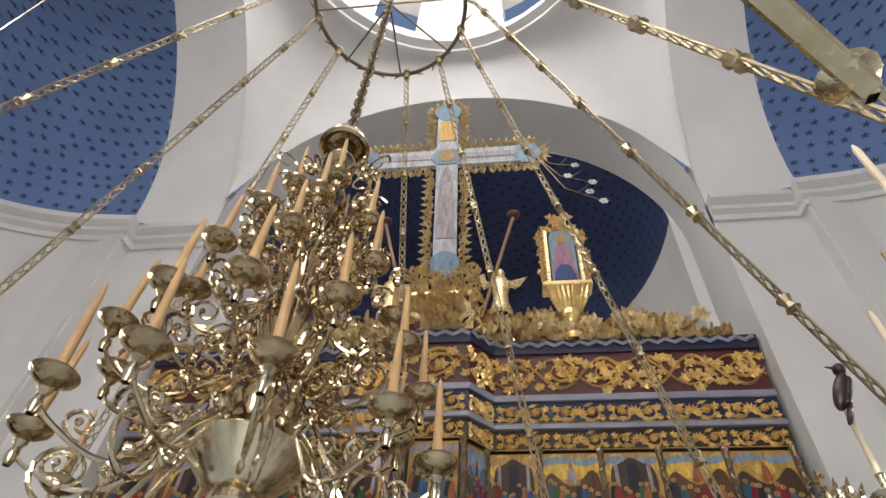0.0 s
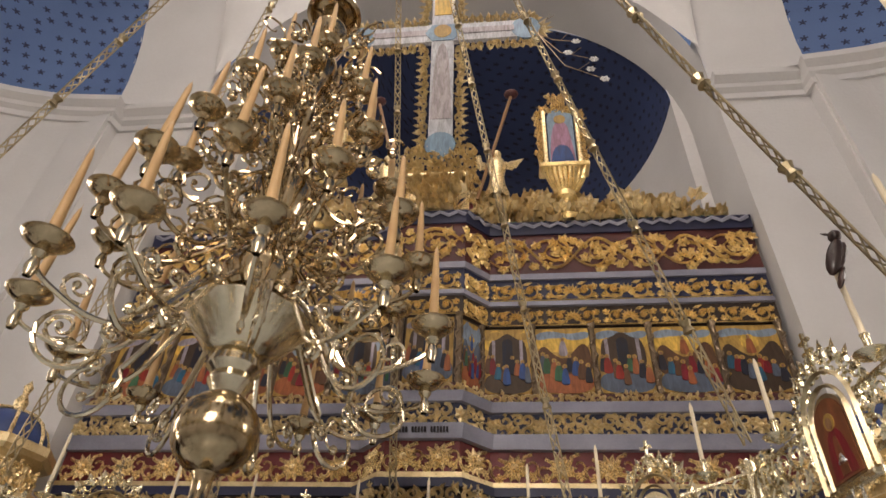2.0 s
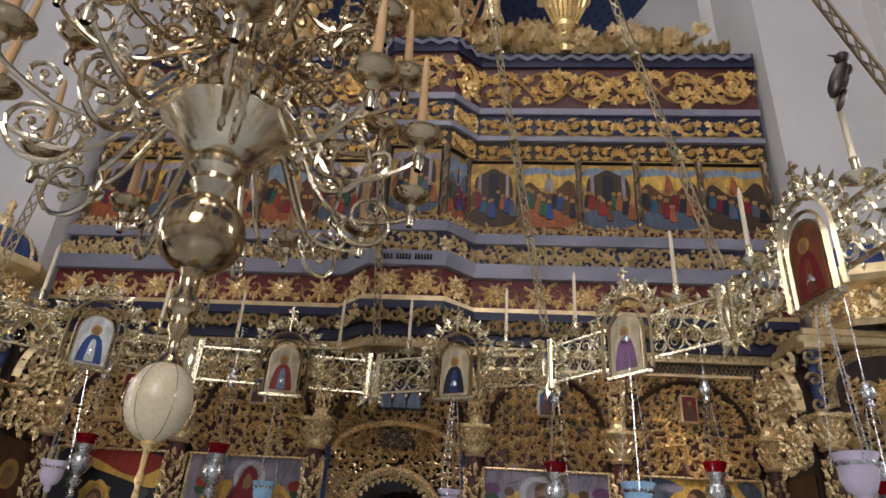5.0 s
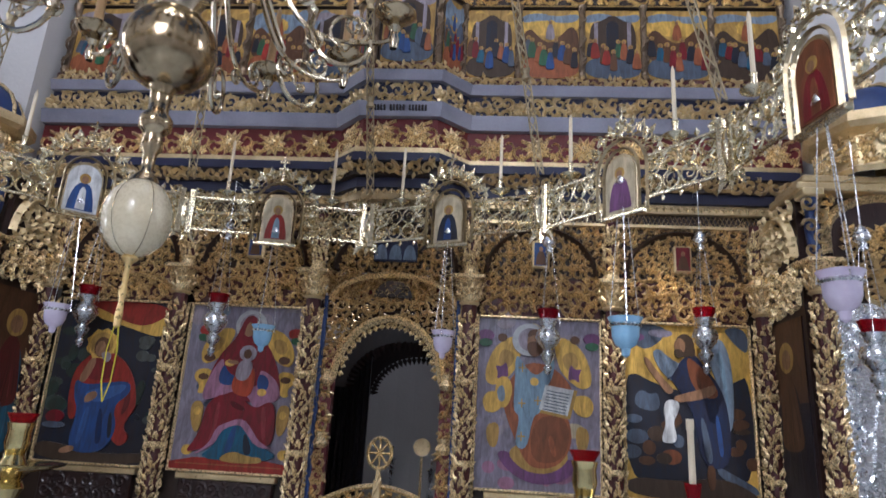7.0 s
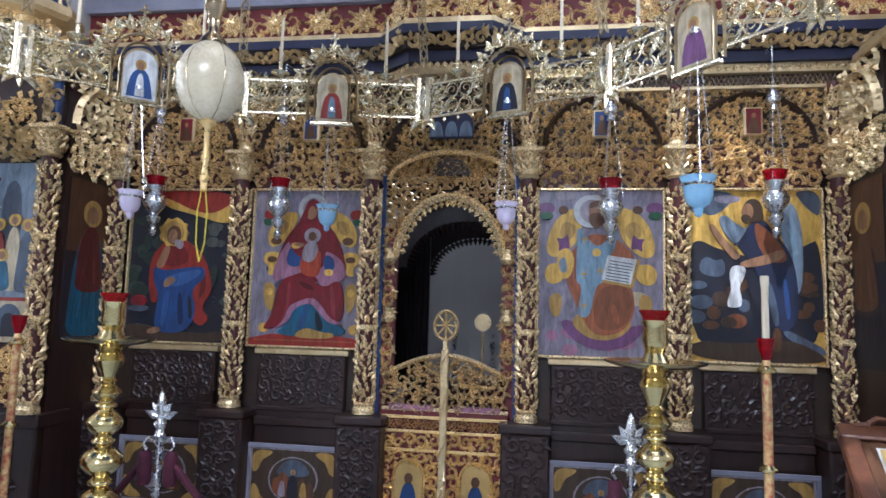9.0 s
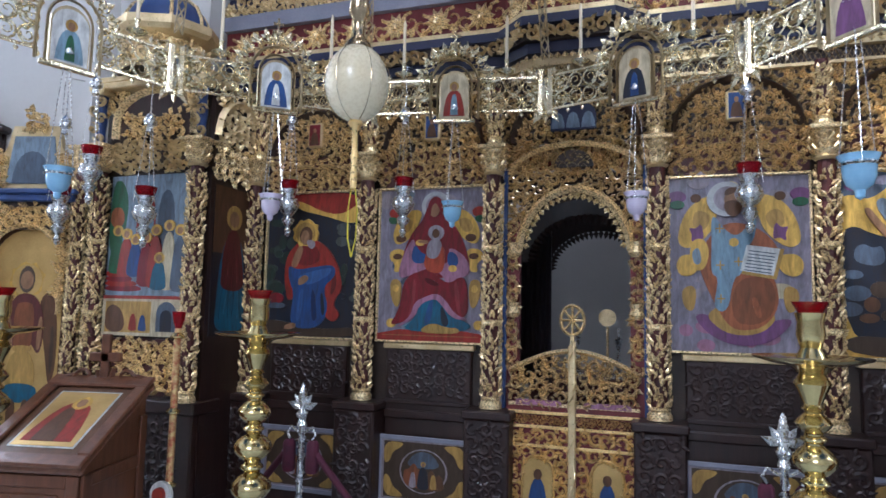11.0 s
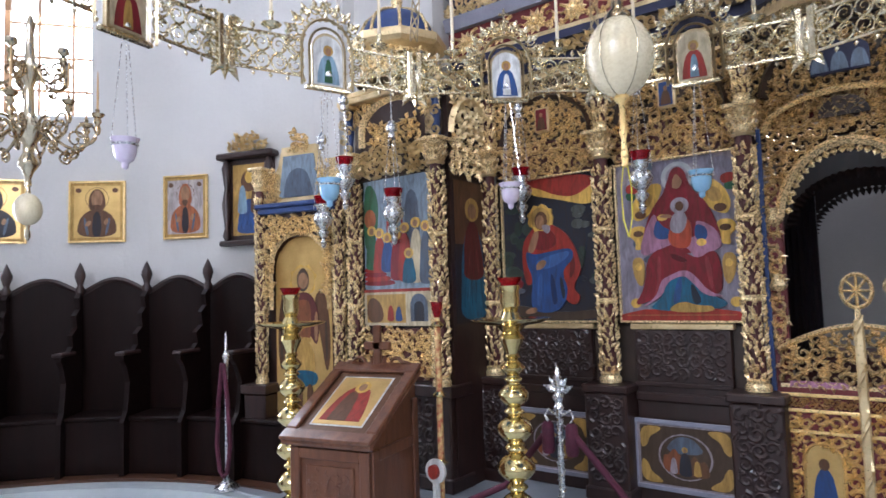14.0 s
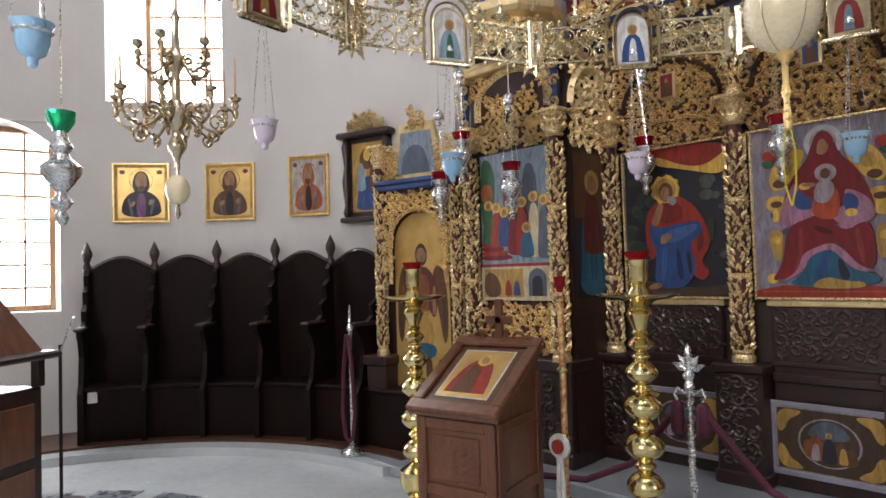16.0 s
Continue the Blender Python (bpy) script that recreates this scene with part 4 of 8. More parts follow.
def icon_winged(w, h):
    rr = random.Random(6)
    s = [("form", "storm_cloud", [(-.0, 1), (.36, 1), (.32, .91), (.18, .84), (.08, .88), (0, .86)], P_SLATE), ("form", "storm_cloud", [(.80, 1), (1, 1), (1, .84), (.92, .88), (.86, .93)], P_SLATE), ("o", .10, .92, .14, .05, P_PURPLE), ("o", .30, .95, .2, .05, P_LILAC),
         ("form", "mountain", [(0, 0), (0, .67), (.08, .71), (.2, .66), (.34, .63), (.5, .60), (.74, .62), (.88, .68), (1, .72), (1, 0)], P_NIGHT), ("form", "city", [(.08, .50), (.08, .58), (.14, .61), (.2, .58), (.27, .60), (.28, .48)], P_SLATE)]
    s += blots(rr, 14, (.03, .45), (.14, .48), (P_UMBER, P_BROWN, P_SLATE, P_RUST), .08, .18) + blots(rr, 8, (.84, .98), (.12, .5), (P_UMBER, P_BROWN), .06, .14)
    s += [("form", "stream", [(.70, .20), (.86, .14), (1, .09), (1, .04), (.84, .09), (.70, .15)], P_SLATE), ("form", "shore", [(0, .12), (.4, .10), (.75, .14), (1, .05), (1, 0), (0, 0)], P_UMBER),
          ("form", "wing", [(.22, .83), (.28, .86), (.36, .80), (.52, .74), (.50, .66), (.38, .66), (.29, .72)], P_MIST), ("form", "wing", [(.66, .84), (.73, .93), (.80, .92), (.85, .80), (.86, .60), (.84, .42), (.80, .38), (.77, .58), (.70, .74)], P_MIST), ("form", "wing_feather", [(.74, .86), (.78, .86), (.81, .66), (.81, .48), (.78, .64)], P_LBLUE),
          ("form", "mantle", [(.46, .80), (.56, .84), (.64, .76), (.78, .62), (.82, .40), (.80, .20), (.64, .17), (.56, .28), (.54, .48), (.44, .60), (.35, .70), (.34, .66), (.42, .74)], paint(.02, .03, .07)), ("form", "tunic", [(.49, .82), (.58, .78), (.70, .68), (.75, .58), (.62, .57), (.52, .66)], P_RUST), ("form", "skirt_fold", [(.58, .46), (.62, .46), (.68, .22), (.62, .20)], P_SLATE), ("form", "skirt_fold", [(.70, .48), (.73, .48), (.76, .26), (.72, .24)], P_BLUE),
          ("form", "raised_arm", [(.15, .80), (.19, .80), (.24, .74), (.33, .66), (.40, .61), (.34, .58), (.26, .66), (.18, .74)], P_SKIN), ("form", "arm", [(.72, .66), (.62, .63), (.44, .59), (.38, .57), (.40, .54), (.58, .56), (.72, .60)], P_SKIN),
          ("form", "scroll", [(.33, .56), (.43, .55), (.42, .49), (.37, .43), (.40, .35), (.38, .31), (.28, .31), (.29, .36), (.32, .42), (.30, .50)], P_WHITE), ("form", "leg", [(.62, .20), (.68, .20), (.68, .07), (.62, .06)], P_BROWN), ("o", .49, .88, .15, .14, P_UMBER), ("form", "hair", [(.46, .94), (.54, .92), (.58, .84), (.54, .80), (.50, .86)], P_UMBER), ("o", .45, .875, .085, .095, P_SKIN), ("form", "beard", [(.40, .86), (.48, .85), (.46, .80), (.41, .81)], P_UMBER)]
    return painting(w, h, P_YELLOW, s)


def icon_steps(w, h):
    """A hall with red steps and a crowd above a strip of two small pictures."""
    s = [("form", "vault", [(.55, .45), (.55, .9), (.72, .98), (.9, .9), (.92, .45)], P_MIST), ("form", "vault_shade", [(.62, .5), (.62, .84), (.72, .92), (.82, .84), (.84, .5)], P_SLATE), ("form", "tree", [(0, .45), (0, .96), (.14, .98), (.24, .84), (.2, .6)], P_GREEN), ("form", "tree_crown", [(0, .7), (.02, .8), (.16, .8), (.2, .7), (.1, .66)], P_ORANGE),
         ("form", "canopy", [(.34, .55), (.36, .84), (.46, .94), (.58, .84), (.60, .55)], P_CRIMSON), ("box", .5, .62, .26, .05, P_WHITE), ("form", "priest", [(.38, .58), (.40, .78), (.48, .82), (.56, .78), (.58, .58)], P_LBLUE), ("o", .48, .82, .12, .06, P_YELLOW),
         ("form", "floor", [(0, .30), (0, .24), (1, .24), (1, .36), (.5, .42)], P_MIST)]
    for k in range(4):
        s.append(("form", "step", [(0, .27 + .03 * k), (.48 - .06 * k, .27 + .03 * k), (.44 - .06 * k, .31 + .03 * k), (0, .31 + .03 * k)], P_CRIMSON if k % 2 else P_RED))
    for x, z, sh, col in ((.12, .38, .30, P_GREEN), (.24, .36, .30, P_CRIMSON), (.36, .36, .26, P_BLUE), (.50, .30, .34, P_RED), (.62, .29, .40, P_CRIMSON), (.78, .28, .44, P_CREAM), (.92, .27, .42, P_SLATE), (.68, .28, .22, P_TEAL)):
        s += [("robe", x, z, .2, sh, col), ("o", x, z + sh * .9, .13, .07, P_YELLOW), ("o", x, z + sh * .89, .07, .045, P_SKIN)]
    s += [("edge", "strip", [(0, 0), (1, 0), (1, .235), (0, .235)], P_CREAM), ("edge", "border", [(0, .225), (1, .225), (1, .245), (0, .245)], P_CRIMSON), ("edge", "small_picture", [(.04, .02), (.62, .02), (.62, .21), (.04, .21)], P_OCHRE), ("form", "small_hill", [(.04, .02), (.3, .02), (.28, .14), (.14, .2), (.04, .16)], P_BROWN), ("robe", .4, .03, .1, .13, P_CRIMSON), ("robe", .52, .03, .1, .12, P_BLUE), ("arch", .81, .03, .24, .18, P_SLATE), ("arch", .81, .03, .14, .13, P_NIGHT)]
    return painting(w, h, P_MIST, s)


def icon_angel(w, h):
    """A tall armed and winged figure on a gold arch."""
    s = [("arch", .5, .0, .97, .99, P_GOLD)]
    for m in (-1, 1):
        s += [("form", "wing", [(.5 + m * px, pz) for px, pz in ((.16, .66), (.34, .72), (.44, .60), (.46, .36), (.38, .26), (.30, .44))], P_BROWN), ("form", "feather", [(.5 + m * px, pz) for px, pz in ((.36, .56), (.41, .54), (.42, .36), (.37, .32))], P_UMBER)]
    s += [("o", .5, .755, .46, .165, P_YELLOW), ("o", .5, .755, .40, .145, P_GOLD), ("form", "hair", [(.40, .72), (.39, .79), (.5, .83), (.61, .79), (.60, .72), (.5, .69)], P_UMBER), ("o", .5, .755, .17, .085, P_SKIN),
          ("form", "mantle", [(.34, .68), (.5, .70), (.66, .68), (.78, .58), (.74, .40), (.60, .48), (.40, .48), (.24, .36), (.22, .56)], paint(.12, .03, .03)), ("form", "armour", [(.36, .64), (.5, .66), (.64, .64), (.62, .44), (.5, .42), (.38, .44)], P_RUST), ("form", "belt", [(.37, .46), (.63, .46), (.62, .43), (.38, .43)], P_OCHRE),
          ("form", "tunic", [(.36, .44), (.64, .44), (.72, .27), (.5, .25), (.28, .27)], P_OCHRE), ("form", "hem", [(.28, .29), (.72, .29), (.74, .22), (.5, .20), (.26, .22)], P_TEAL), ("form", "sword_arm", [(.26, .58), (.32, .60), (.38, .46), (.33, .42), (.26, .48)], P_SKIN), ("form", "arm", [(.70, .60), (.76, .58), (.74, .44), (.68, .44)], P_SKIN),
          ("form", "leg", [(.36, .22), (.47, .22), (.46, .06), (.36, .06)], P_BROWN), ("form", "leg", [(.54, .22), (.65, .22), (.66, .06), (.55, .06)], P_BROWN), ("form", "ground", [(0, 0), (1, 0), (1, .06), (.5, .08), (0, .06)], P_UMBER)]
    return painting(w, h, P_BROWN, s)


def icon_half(w, h, ground, robe, trim):
    """A half-length hooded form with a thin dark halo line, on a ground with a raised border."""
    q = w / h
    s = [("edge", "border", [(0, 0), (1, 0), (1, 1), (0, 1)], P_OCHRE), ("edge", "field", [(.06, .05), (.94, .05), (.94, .95), (.06, .95)], ground), ("o", .5, .73, .45, .45 * q, P_BROWN), ("o", .5, .73, .43, .43 * q, ground),
         ("form", "cowl", [(.12, .06), (.14, .32), (.24, .46), (.40, .54), (.60, .54), (.76, .46), (.87, .32), (.88, .06)], robe), ("form", "hood", [(.36, .50), (.33, .70), (.40, .86), (.50, .90), (.60, .86), (.67, .70), (.64, .50)], robe), ("form", "stole", [(.43, .50), (.57, .50), (.60, .06), (.40, .06)], trim),
         ("o", .5, .72, .22, .36 * q, P_SKIN), ("form", "beard", [(.42, .62), (.58, .62), (.56, .54), (.50, .50), (.44, .54)], P_BROWN), ("form", "fold", [(.24, .40), (.28, .40), (.36, .10), (.30, .08)], P_SLATE), ("form", "fold", [(.72, .40), (.76, .38), (.70, .10), (.65, .10)], P_SLATE), ("form", "hand", [(.26, .26), (.34, .36), (.40, .32), (.34, .24)], P_SKIN), ("form", "hand", [(.62, .30), (.68, .40), (.73, .34), (.68, .26)], P_SKIN),
         ("o", .15, .87, .11, .08, P_BROWN), ("o", .85, .87, .11, .08, P_BROWN)]
    return painting(w, h, ground, s)


def icon_scene(w, h, rng):
    """A crowded small scene: sky or gold above, a hill or a hall, a lit ground and robed shapes."""
    cols = [P_BLUE, P_RED, P_GREEN, P_CRIMSON, P_TEAL, P_BROWN, P_NIGHT, P_ORANGE, P_SLATE]
    sky = rng.choice((P_OCHRE, P_YELLOW, P_YELLOW, P_MIST))
    land = rng.choice((P_BROWN, P_UMBER, P_SLATE))
    s = [("wave", .5, .62, 1, .38, sky), ("form", "cloud", [(.0, .92), (.3, .97), (.6, .9), (1, .96), (1, .84), (.7, .80), (.35, .86), (0, .80)], rng.choice((P_DUST, P_OCHRE, P_MIST)))]
    if rng.random() < .5:
        s += [("form", "hall", [(.08, .25), (.08, .80), (.3, .84), (.5, .95), (.7, .84), (.92, .80), (.92, .25)], P_UMBER)]
        s += [("box", x, .42, .07, .40, P_DUST) for x in (.2, .8)] + [("arch", .5, .42, .22, .42, P_NIGHT)]
    else:
        s += [("form", "hill", [(0, .2), (0, .62), (.15, .74), (.32, .58), (.5, .50), (.68, .62), (.86, .78), (1, .66), (1, .2)], land)]
        s += [("o", .5, .74, .30, .30 * w / h, P_YELLOW), ("robe", .5, .56, .16, .30, rng.choice((P_DUST, P_ORANGE, P_BLUE))), ("o", .5, .815, .06, .07 * w / h, P_SKIN)]
    s += [("form", "ground", [(0, 0), (1, 0), (1, .30), (.7, .26), (.4, .31), (0, .27)], rng.choice((P_ORANGE, P_UMBER, P_SLATE, P_RUST)))]
    for i in range(9):
        x = .10 + .80 * ((i * 5) % 9) / 8 + rng.uniform(-.03, .03)
        z = .32 - .024 * i + rng.uniform(-.02, .02)
        sh = rng.uniform(.24, .32)
        s += [("robe", x, z, rng.uniform(.13, .18), sh, rng.choice(cols)), ("o", x, z + sh * .88, .085, .085 * w / h, P_OCHRE), ("o", x, z + sh * .86, .045, .055 * w / h, P_SKIN)]
    return painting(w, h, P_OCHRE, s)


# ---- icon screen ----
F = 4.87                    # plane of the main icons
COLS = (-2.42, -1.47, -0.53, 0.53, 1.47, 2.42)
rng = random.Random(3)
screen = thing("icon_screen", "tall carved and gilded wooden icon screen on dark wood base", "icon screen", pose(0, F, 0.17))


def spart(name, b, mat, label="", smooth=None, parent=None, m=None):
    return part(name, b, mat, parent or screen, label, smooth, m)


ZS = -0.17                  # heights below are over the church floor


def carved_column(height, r, rng, flute=0.6):
    """A round shaft covered with rings of cut gilt leaves, a thin vine and small red gaps."""
    b = Builder()
    b.use(RED_BOARD).lathe([(r * 0.80, 0), (r * 0.80, height)], 14)
    b.use(GOLD).lathe([(r * 1.22, 0), (r * 1.22, 0.03), (r, 0.05), (r * 1.1, 0.065), (r * 0.8, 0.08)], 14)
    pts = []
    n = int(height * 40)
    for i in range(n + 1):
        a = i / n * height * 14
        pts.append((r * 0.9 * math.cos(a), r * 0.9 * math.sin(a), 0.08 + (height - 0.1) * i / n))
    b.tube(pts, r * 0.11, 4)
    step = 0.034
    for i in range(int((height - 0.10) / step)):
        k = 10
        for q in range(k):
            a = 2 * math.pi * (q + (i % 2) * .5) / k + rng.uniform(-.14, .14)
            z = 0.07 + step * i + rng.uniform(-.008, .008)
            o = Vector((math.cos(a), math.sin(a), 0))
            t = Vector((-o.y, o.x, 0))
            lean = rng.choice((-1, 1)) * rng.uniform(.1, .95)
            u = t * math.sin(lean) + Vector((0, 0, math.cos(lean)))
            w = t * math.cos(lean) - Vector((0, 0, math.sin(lean)))
            l, wd = rng.uniform(.045, .07), rng.uniform(.012, .018)
            p = o * (r * 0.87) + Vector((0, 0, z))
            b.add([p, p + u * l * .5 + w * wd + o * .004, p + u * l + o * .016, p + u * l * .5 - w * wd + o * .004, p + u * l * .5 + o * .02], [(0, 1, 4), (1, 2, 4), (2, 3, 4), (3, 0, 4)])
    for z in (height * .36, height * .68):
        b.lathe([(r * .86, z - .02), (r * 1.12, z - .008), (r * 1.12, z + .008), (r * .86, z + .02)], 14)
    return b


def capital(r, h, rng):
    b = Builder()
    b.use(GOLD_DARK).lathe([(r * 0.85, 0), (r * 1.1, 0.015), (r * 0.85, 0.03), (r * 0.95, h * 0.5), (r * 1.2, h * 0.86)], 12)
    b.use(GOLD).box(-r * 1.5, r * 1.5, -r * 1.5, r * 1.5, h * 0.86, h, 0.006)
    for row, k in ((0, 12), (1, 12), (2, 10)):
        for i in range(k):
            a = 2 * math.pi * (i + row * .5) / k
            o = Vector((math.cos(a), math.sin(a), 0))
            t = Vector((-o.y, o.x, 0))
            z0 = 0.02 + row * h * 0.27
            up = Vector((0, 0, 1))
            p = [o * r * .95 + up * z0, o * r * 1.15 + t * r * .42 + up * (z0 + h * .16), o * r * 1.5 + up * (z0 + h * .30), o * r * 1.15 - t * r * .42 + up * (z0 + h * .16), o * r * 1.32 + up * (z0 + h * .22), o * r * 1.35 + up * (z0 + h * .40)]
            b.add(p, [(0, 1, 4), (1, 5, 4), (5, 3, 4), (3, 0, 4), (1, 2, 5), (2, 3, 5)])
    return b


COLUMN_MESH = carved_column(1.56, 0.062, rng)
COLUMN_MESH.mats = [RED_BOARD, GOLD]
COLUMN_MESH = COLUMN_MESH.mesh("column")
CAP = capital(0.066, 0.2, rng)
CAP_MESH = CAP.mesh("capital")
UPPER = carved_column(0.42, 0.046, rng)
UPPER.mats = [RED_BOARD, GOLD]
UPPER_MESH = UPPER.mesh("upper_column")
for x in COLS:
    col = part("column", COLUMN_MESH, None, screen, "", None, pose(x, -0.10, 0.95 + ZS))
    part("capital", CAP_MESH, None, col, "", None, pose(0, 0, 1.56))
    b = Builder().box(x - 0.15, x + 0.15, -0.22, 0.0, 0.0, 0.72, 0.012)
    b.box(x - 0.165, x + 0.165, -0.235, 0.0, 0.72, 0.775, 0.01)
    b.box(x - 0.165, x + 0.165, -0.235, 0.0, 0.0, 0.09, 0.01)
    b.thicket(x - 0.12, x + 0.12, 0.12, 0.70, -0.222, 0.09, rng, 0.008)
    spart("pedestal", b, DARK_WOOD, "carved dark wood pedestal")
# backing boards and dado
for a, c in zip(COLS, COLS[1:]):
    if a != -0.53:
        spart("back_board", Builder().box(a, c, 0.02, 0.10, 0.0, 3.2 + ZS), BROWN_BOARD)
for i, (a, c) in enumerate(zip(COLS, COLS[1:])):
    if i == 2:
        continue
    x0, x1 = a + 0.155, c - 0.155
    b = Builder().box(x0, x1, -0.03, 0.02, 0.0, 1.31 + ZS, 0.008)
    b.box(x0, x1, -0.06, -0.03, 0.66, 0.72, 0.01)
    b.box(x0, x1, -0.05, -0.03, 0.76, 0.79, 0.006)
    b.box(x0, x1, -0.06, -0.03, 0.0, 0.10, 0.01)
    b.thicket(x0 + 0.02, x1 - 0.02, 0.82, 1.29 + ZS, -0.032, 0.085, rng, 0.006)
    spart("dado_panel", b, DARK_WOOD, "carved dark wood panel")
    b = Builder().box(x0 - 0.02, x1 + 0.02, -0.045, 0.02, 1.31 + ZS, 1.35 + ZS, 0.006)
    spart("rail", b, GOLD_DARK)
    # carved head over the icon
    b = Builder()
    b.use(RED_BOARD).box(a + 0.07, c - 0.07, -0.02, 0.02, 2.475 + ZS, 2.73 + ZS)
    b.use(GOLD).thicket(a + 0.08, c - 0.08, 2.48 + ZS, 2.73 + ZS, -0.022, 0.085, rng, 0.028, None, False, 3)
    for s in (-1, 1):
        m = (a + c) / 2
        b.ribbon([(m + s * (0.05 + 0.34 * t / 10), 2.66 + ZS - 0.12 * (t / 10) ** 2) for t in range(11)], 0.035, -0.03, 0.03)
    spart("carved_head", b, None)
    # tympanum
    b = Builder()
    m, w = (a + c) / 2, (c - a) / 2
    b.use(BROWN_BOARD).box(a, c, -0.01, 0.02, 2.73 + ZS, 3.13 + ZS)
    b.use(DARK_WOOD).ribbon(ellipse(m, 2.75 + ZS, w - 0.10, 0.33, 20, 0, math.pi), 0.05, -0.02, 0.05, taper=False)
    b.use(GOLD).thicket(a + 0.02, c - 0.02, 2.74 + ZS, 3.13 + ZS, -0.012, 0.075, rng, 0.030, None, False, 3)
    b.use(GOLD_DARK).box(a, c, -0.05, 0.0, 3.115 + ZS, 3.135 + ZS)
    spart("tympanum", b, None)
    b = Builder()
    b.use(GOLD_DARK).box(m - 0.06, m + 0.06, -0.06, -0.01, 2.80 + ZS, 2.99 + ZS, 0.01)
    b.use(rng.choice((P_PURPLE, P_RED, P_BLUE))).box(m - 0.045, m + 0.045, -0.064, -0.05, 2.815 + ZS, 2.975 + ZS)
    b.use(P_SKIN).prism(ellipse(m, 2.93 + ZS, .014, .018, 10), -.066, -.06)
    b.use(P_BROWN).prism([(m + px * .07, 2.82 + ZS + pz * .12) for px, pz in ROBE], -.0655, -.06)
    spart("small_icon", b, None, "tiny painted icon in a gilt frame")
    # figures between the arches
for x in COLS:
    br = part("upper_column", UPPER_MESH, None, screen, "", None, pose(x, -0.07, 2.71 + ZS))

# upper tiers: plan line with the bay in the middle
HW = 2.76


def bay_line(out, hw=HW, bay=0.2):
    k = out * 0.41
    return [(-hw, -out), (-0.42 - k, -out), (-0.22 - k, -out - bay), (0.22 + k, -out - bay), (0.42 + k, -out), (hw, -out)]


def tier(name, z0, z1, out, mat, label="", hw=HW, bay=0.2, slope=0.0):
    line = bay_line(out, hw, bay)
    top = bay_line(out + slope, hw, bay)
    b = Builder()
    n = len(line)
    v = [(x, y, z0 + ZS) for x, y in line] + [(x, y, z1 + ZS) for x, y in top] + [(-hw, 0.12, z0 + ZS), (hw, 0.12, z0 + ZS), (-hw, 0.12, z1 + ZS), (hw, 0.12, z1 + ZS)]
    f = [(i, i + 1, n + i + 1, n + i) for i in range(n - 1)]
    f += [tuple([2 * n] + [2 * n + 1] + list(range(n - 1, -1, -1))), tuple([2 * n + 2] + list(range(n, 2 * n)) + [2 * n + 3]), (0, n, 2 * n + 2, 2 * n), (n - 1, 2 * n + 1, 2 * n + 3, 2 * n - 1), (2 * n, 2 * n + 2, 2 * n + 3, 2 * n + 1)]
    b.add(v, f)
    return spart(name, b, mat, label)


def on_tier(parent, name, make, mat, out, z0, z1, label=""):
    """Carving on the five faces of a tier; make(b, x0, x1, z0, z1) draws it."""
    line = bay_line(out)
    for (ax, ay), (cx, cy) in zip(line, line[1:]):
        l = math.hypot(cx - ax, cy - ay)
        b = Builder()
        make(b, 0.01, l - 0.01, z0 + ZS, z1 + ZS)
        part(name, b, mat, parent, label, None, Matrix.Translation((ax, ay, 0)) @ Matrix.Rotation(math.atan2(cy - ay, cx - ax), 4, "Z"))


def vines(th, leafy=True):
    return lambda b, x0, x1, z0, z1: b.vine(x0, x1, z0, z1, -0.002, rng, th, None, leafy)


def thickets(cell, th):
    return lambda b, x0, x1, z0, z1: b.thicket(x0, x1, z0, z1, -0.002, cell, rng, th, None, False, 3)


def flowers(b, x0, x1, z0, z1):
    h = z1 - z0
    n = max(1, round((x1 - x0) / (h * 1.45)))
    for i in range(n):
        x = x0 + (x1 - x0) * (i + 0.5) / n
        b.flower(x, (z0 + z1) / 2, -0.002, h * 0.46, 10, 0.035)
        for s in (-1, 1):
            q = x + s * (x1 - x0) / n * 0.36
            b.spiral(q, (z0 + z1) / 2 + s * h * .08, -0.002, h * 0.38, 1.5, 1.2, h * 0.12, 0.022, s)
            b.lobed(q, (z0 + z1) / 2 - h * .28, -0.002, h * 0.24, s * 0.8, 0.02)


def beads(b, x0, x1, z0, z1):
    h = z1 - z0
    n = max(1, round((x1 - x0) / h))
    for i in range(n):
        b.leaf(x0 + (x1 - x0) * (i + .5) / n, z1, -0.002, -math.pi / 2, h, (x1 - x0) / n * .95, 0.02)


def teeth(b, x0, x1, z0, z1):
    n = max(2, round((x1 - x0) / 0.075))
    pts = [(x0 + (x1 - x0) * i / n, z0 + (z1 - z0) * (0.25 if i % 2 else 0.8)) for i in range(n + 1)]
    b.ribbon(pts, 0.045, -0.002, 0.016, taper=False)


def cells(b, x0, x1, z0, z1):
    n = max(1, round((x1 - x0) / 0.4))
    h = z1 - z0
    for i in range(n):
        a, c = x0 + (x1 - x0) * i / n, x0 + (x1 - x0) * (i + 1) / n
        b.thicket(a + .06, c - .06, z0, z1, -0.002, h * .48, rng, .02, None, False, 3)
        b.flower(a, (z0 + z1) / 2, -0.002, h * .42, 7, .03)


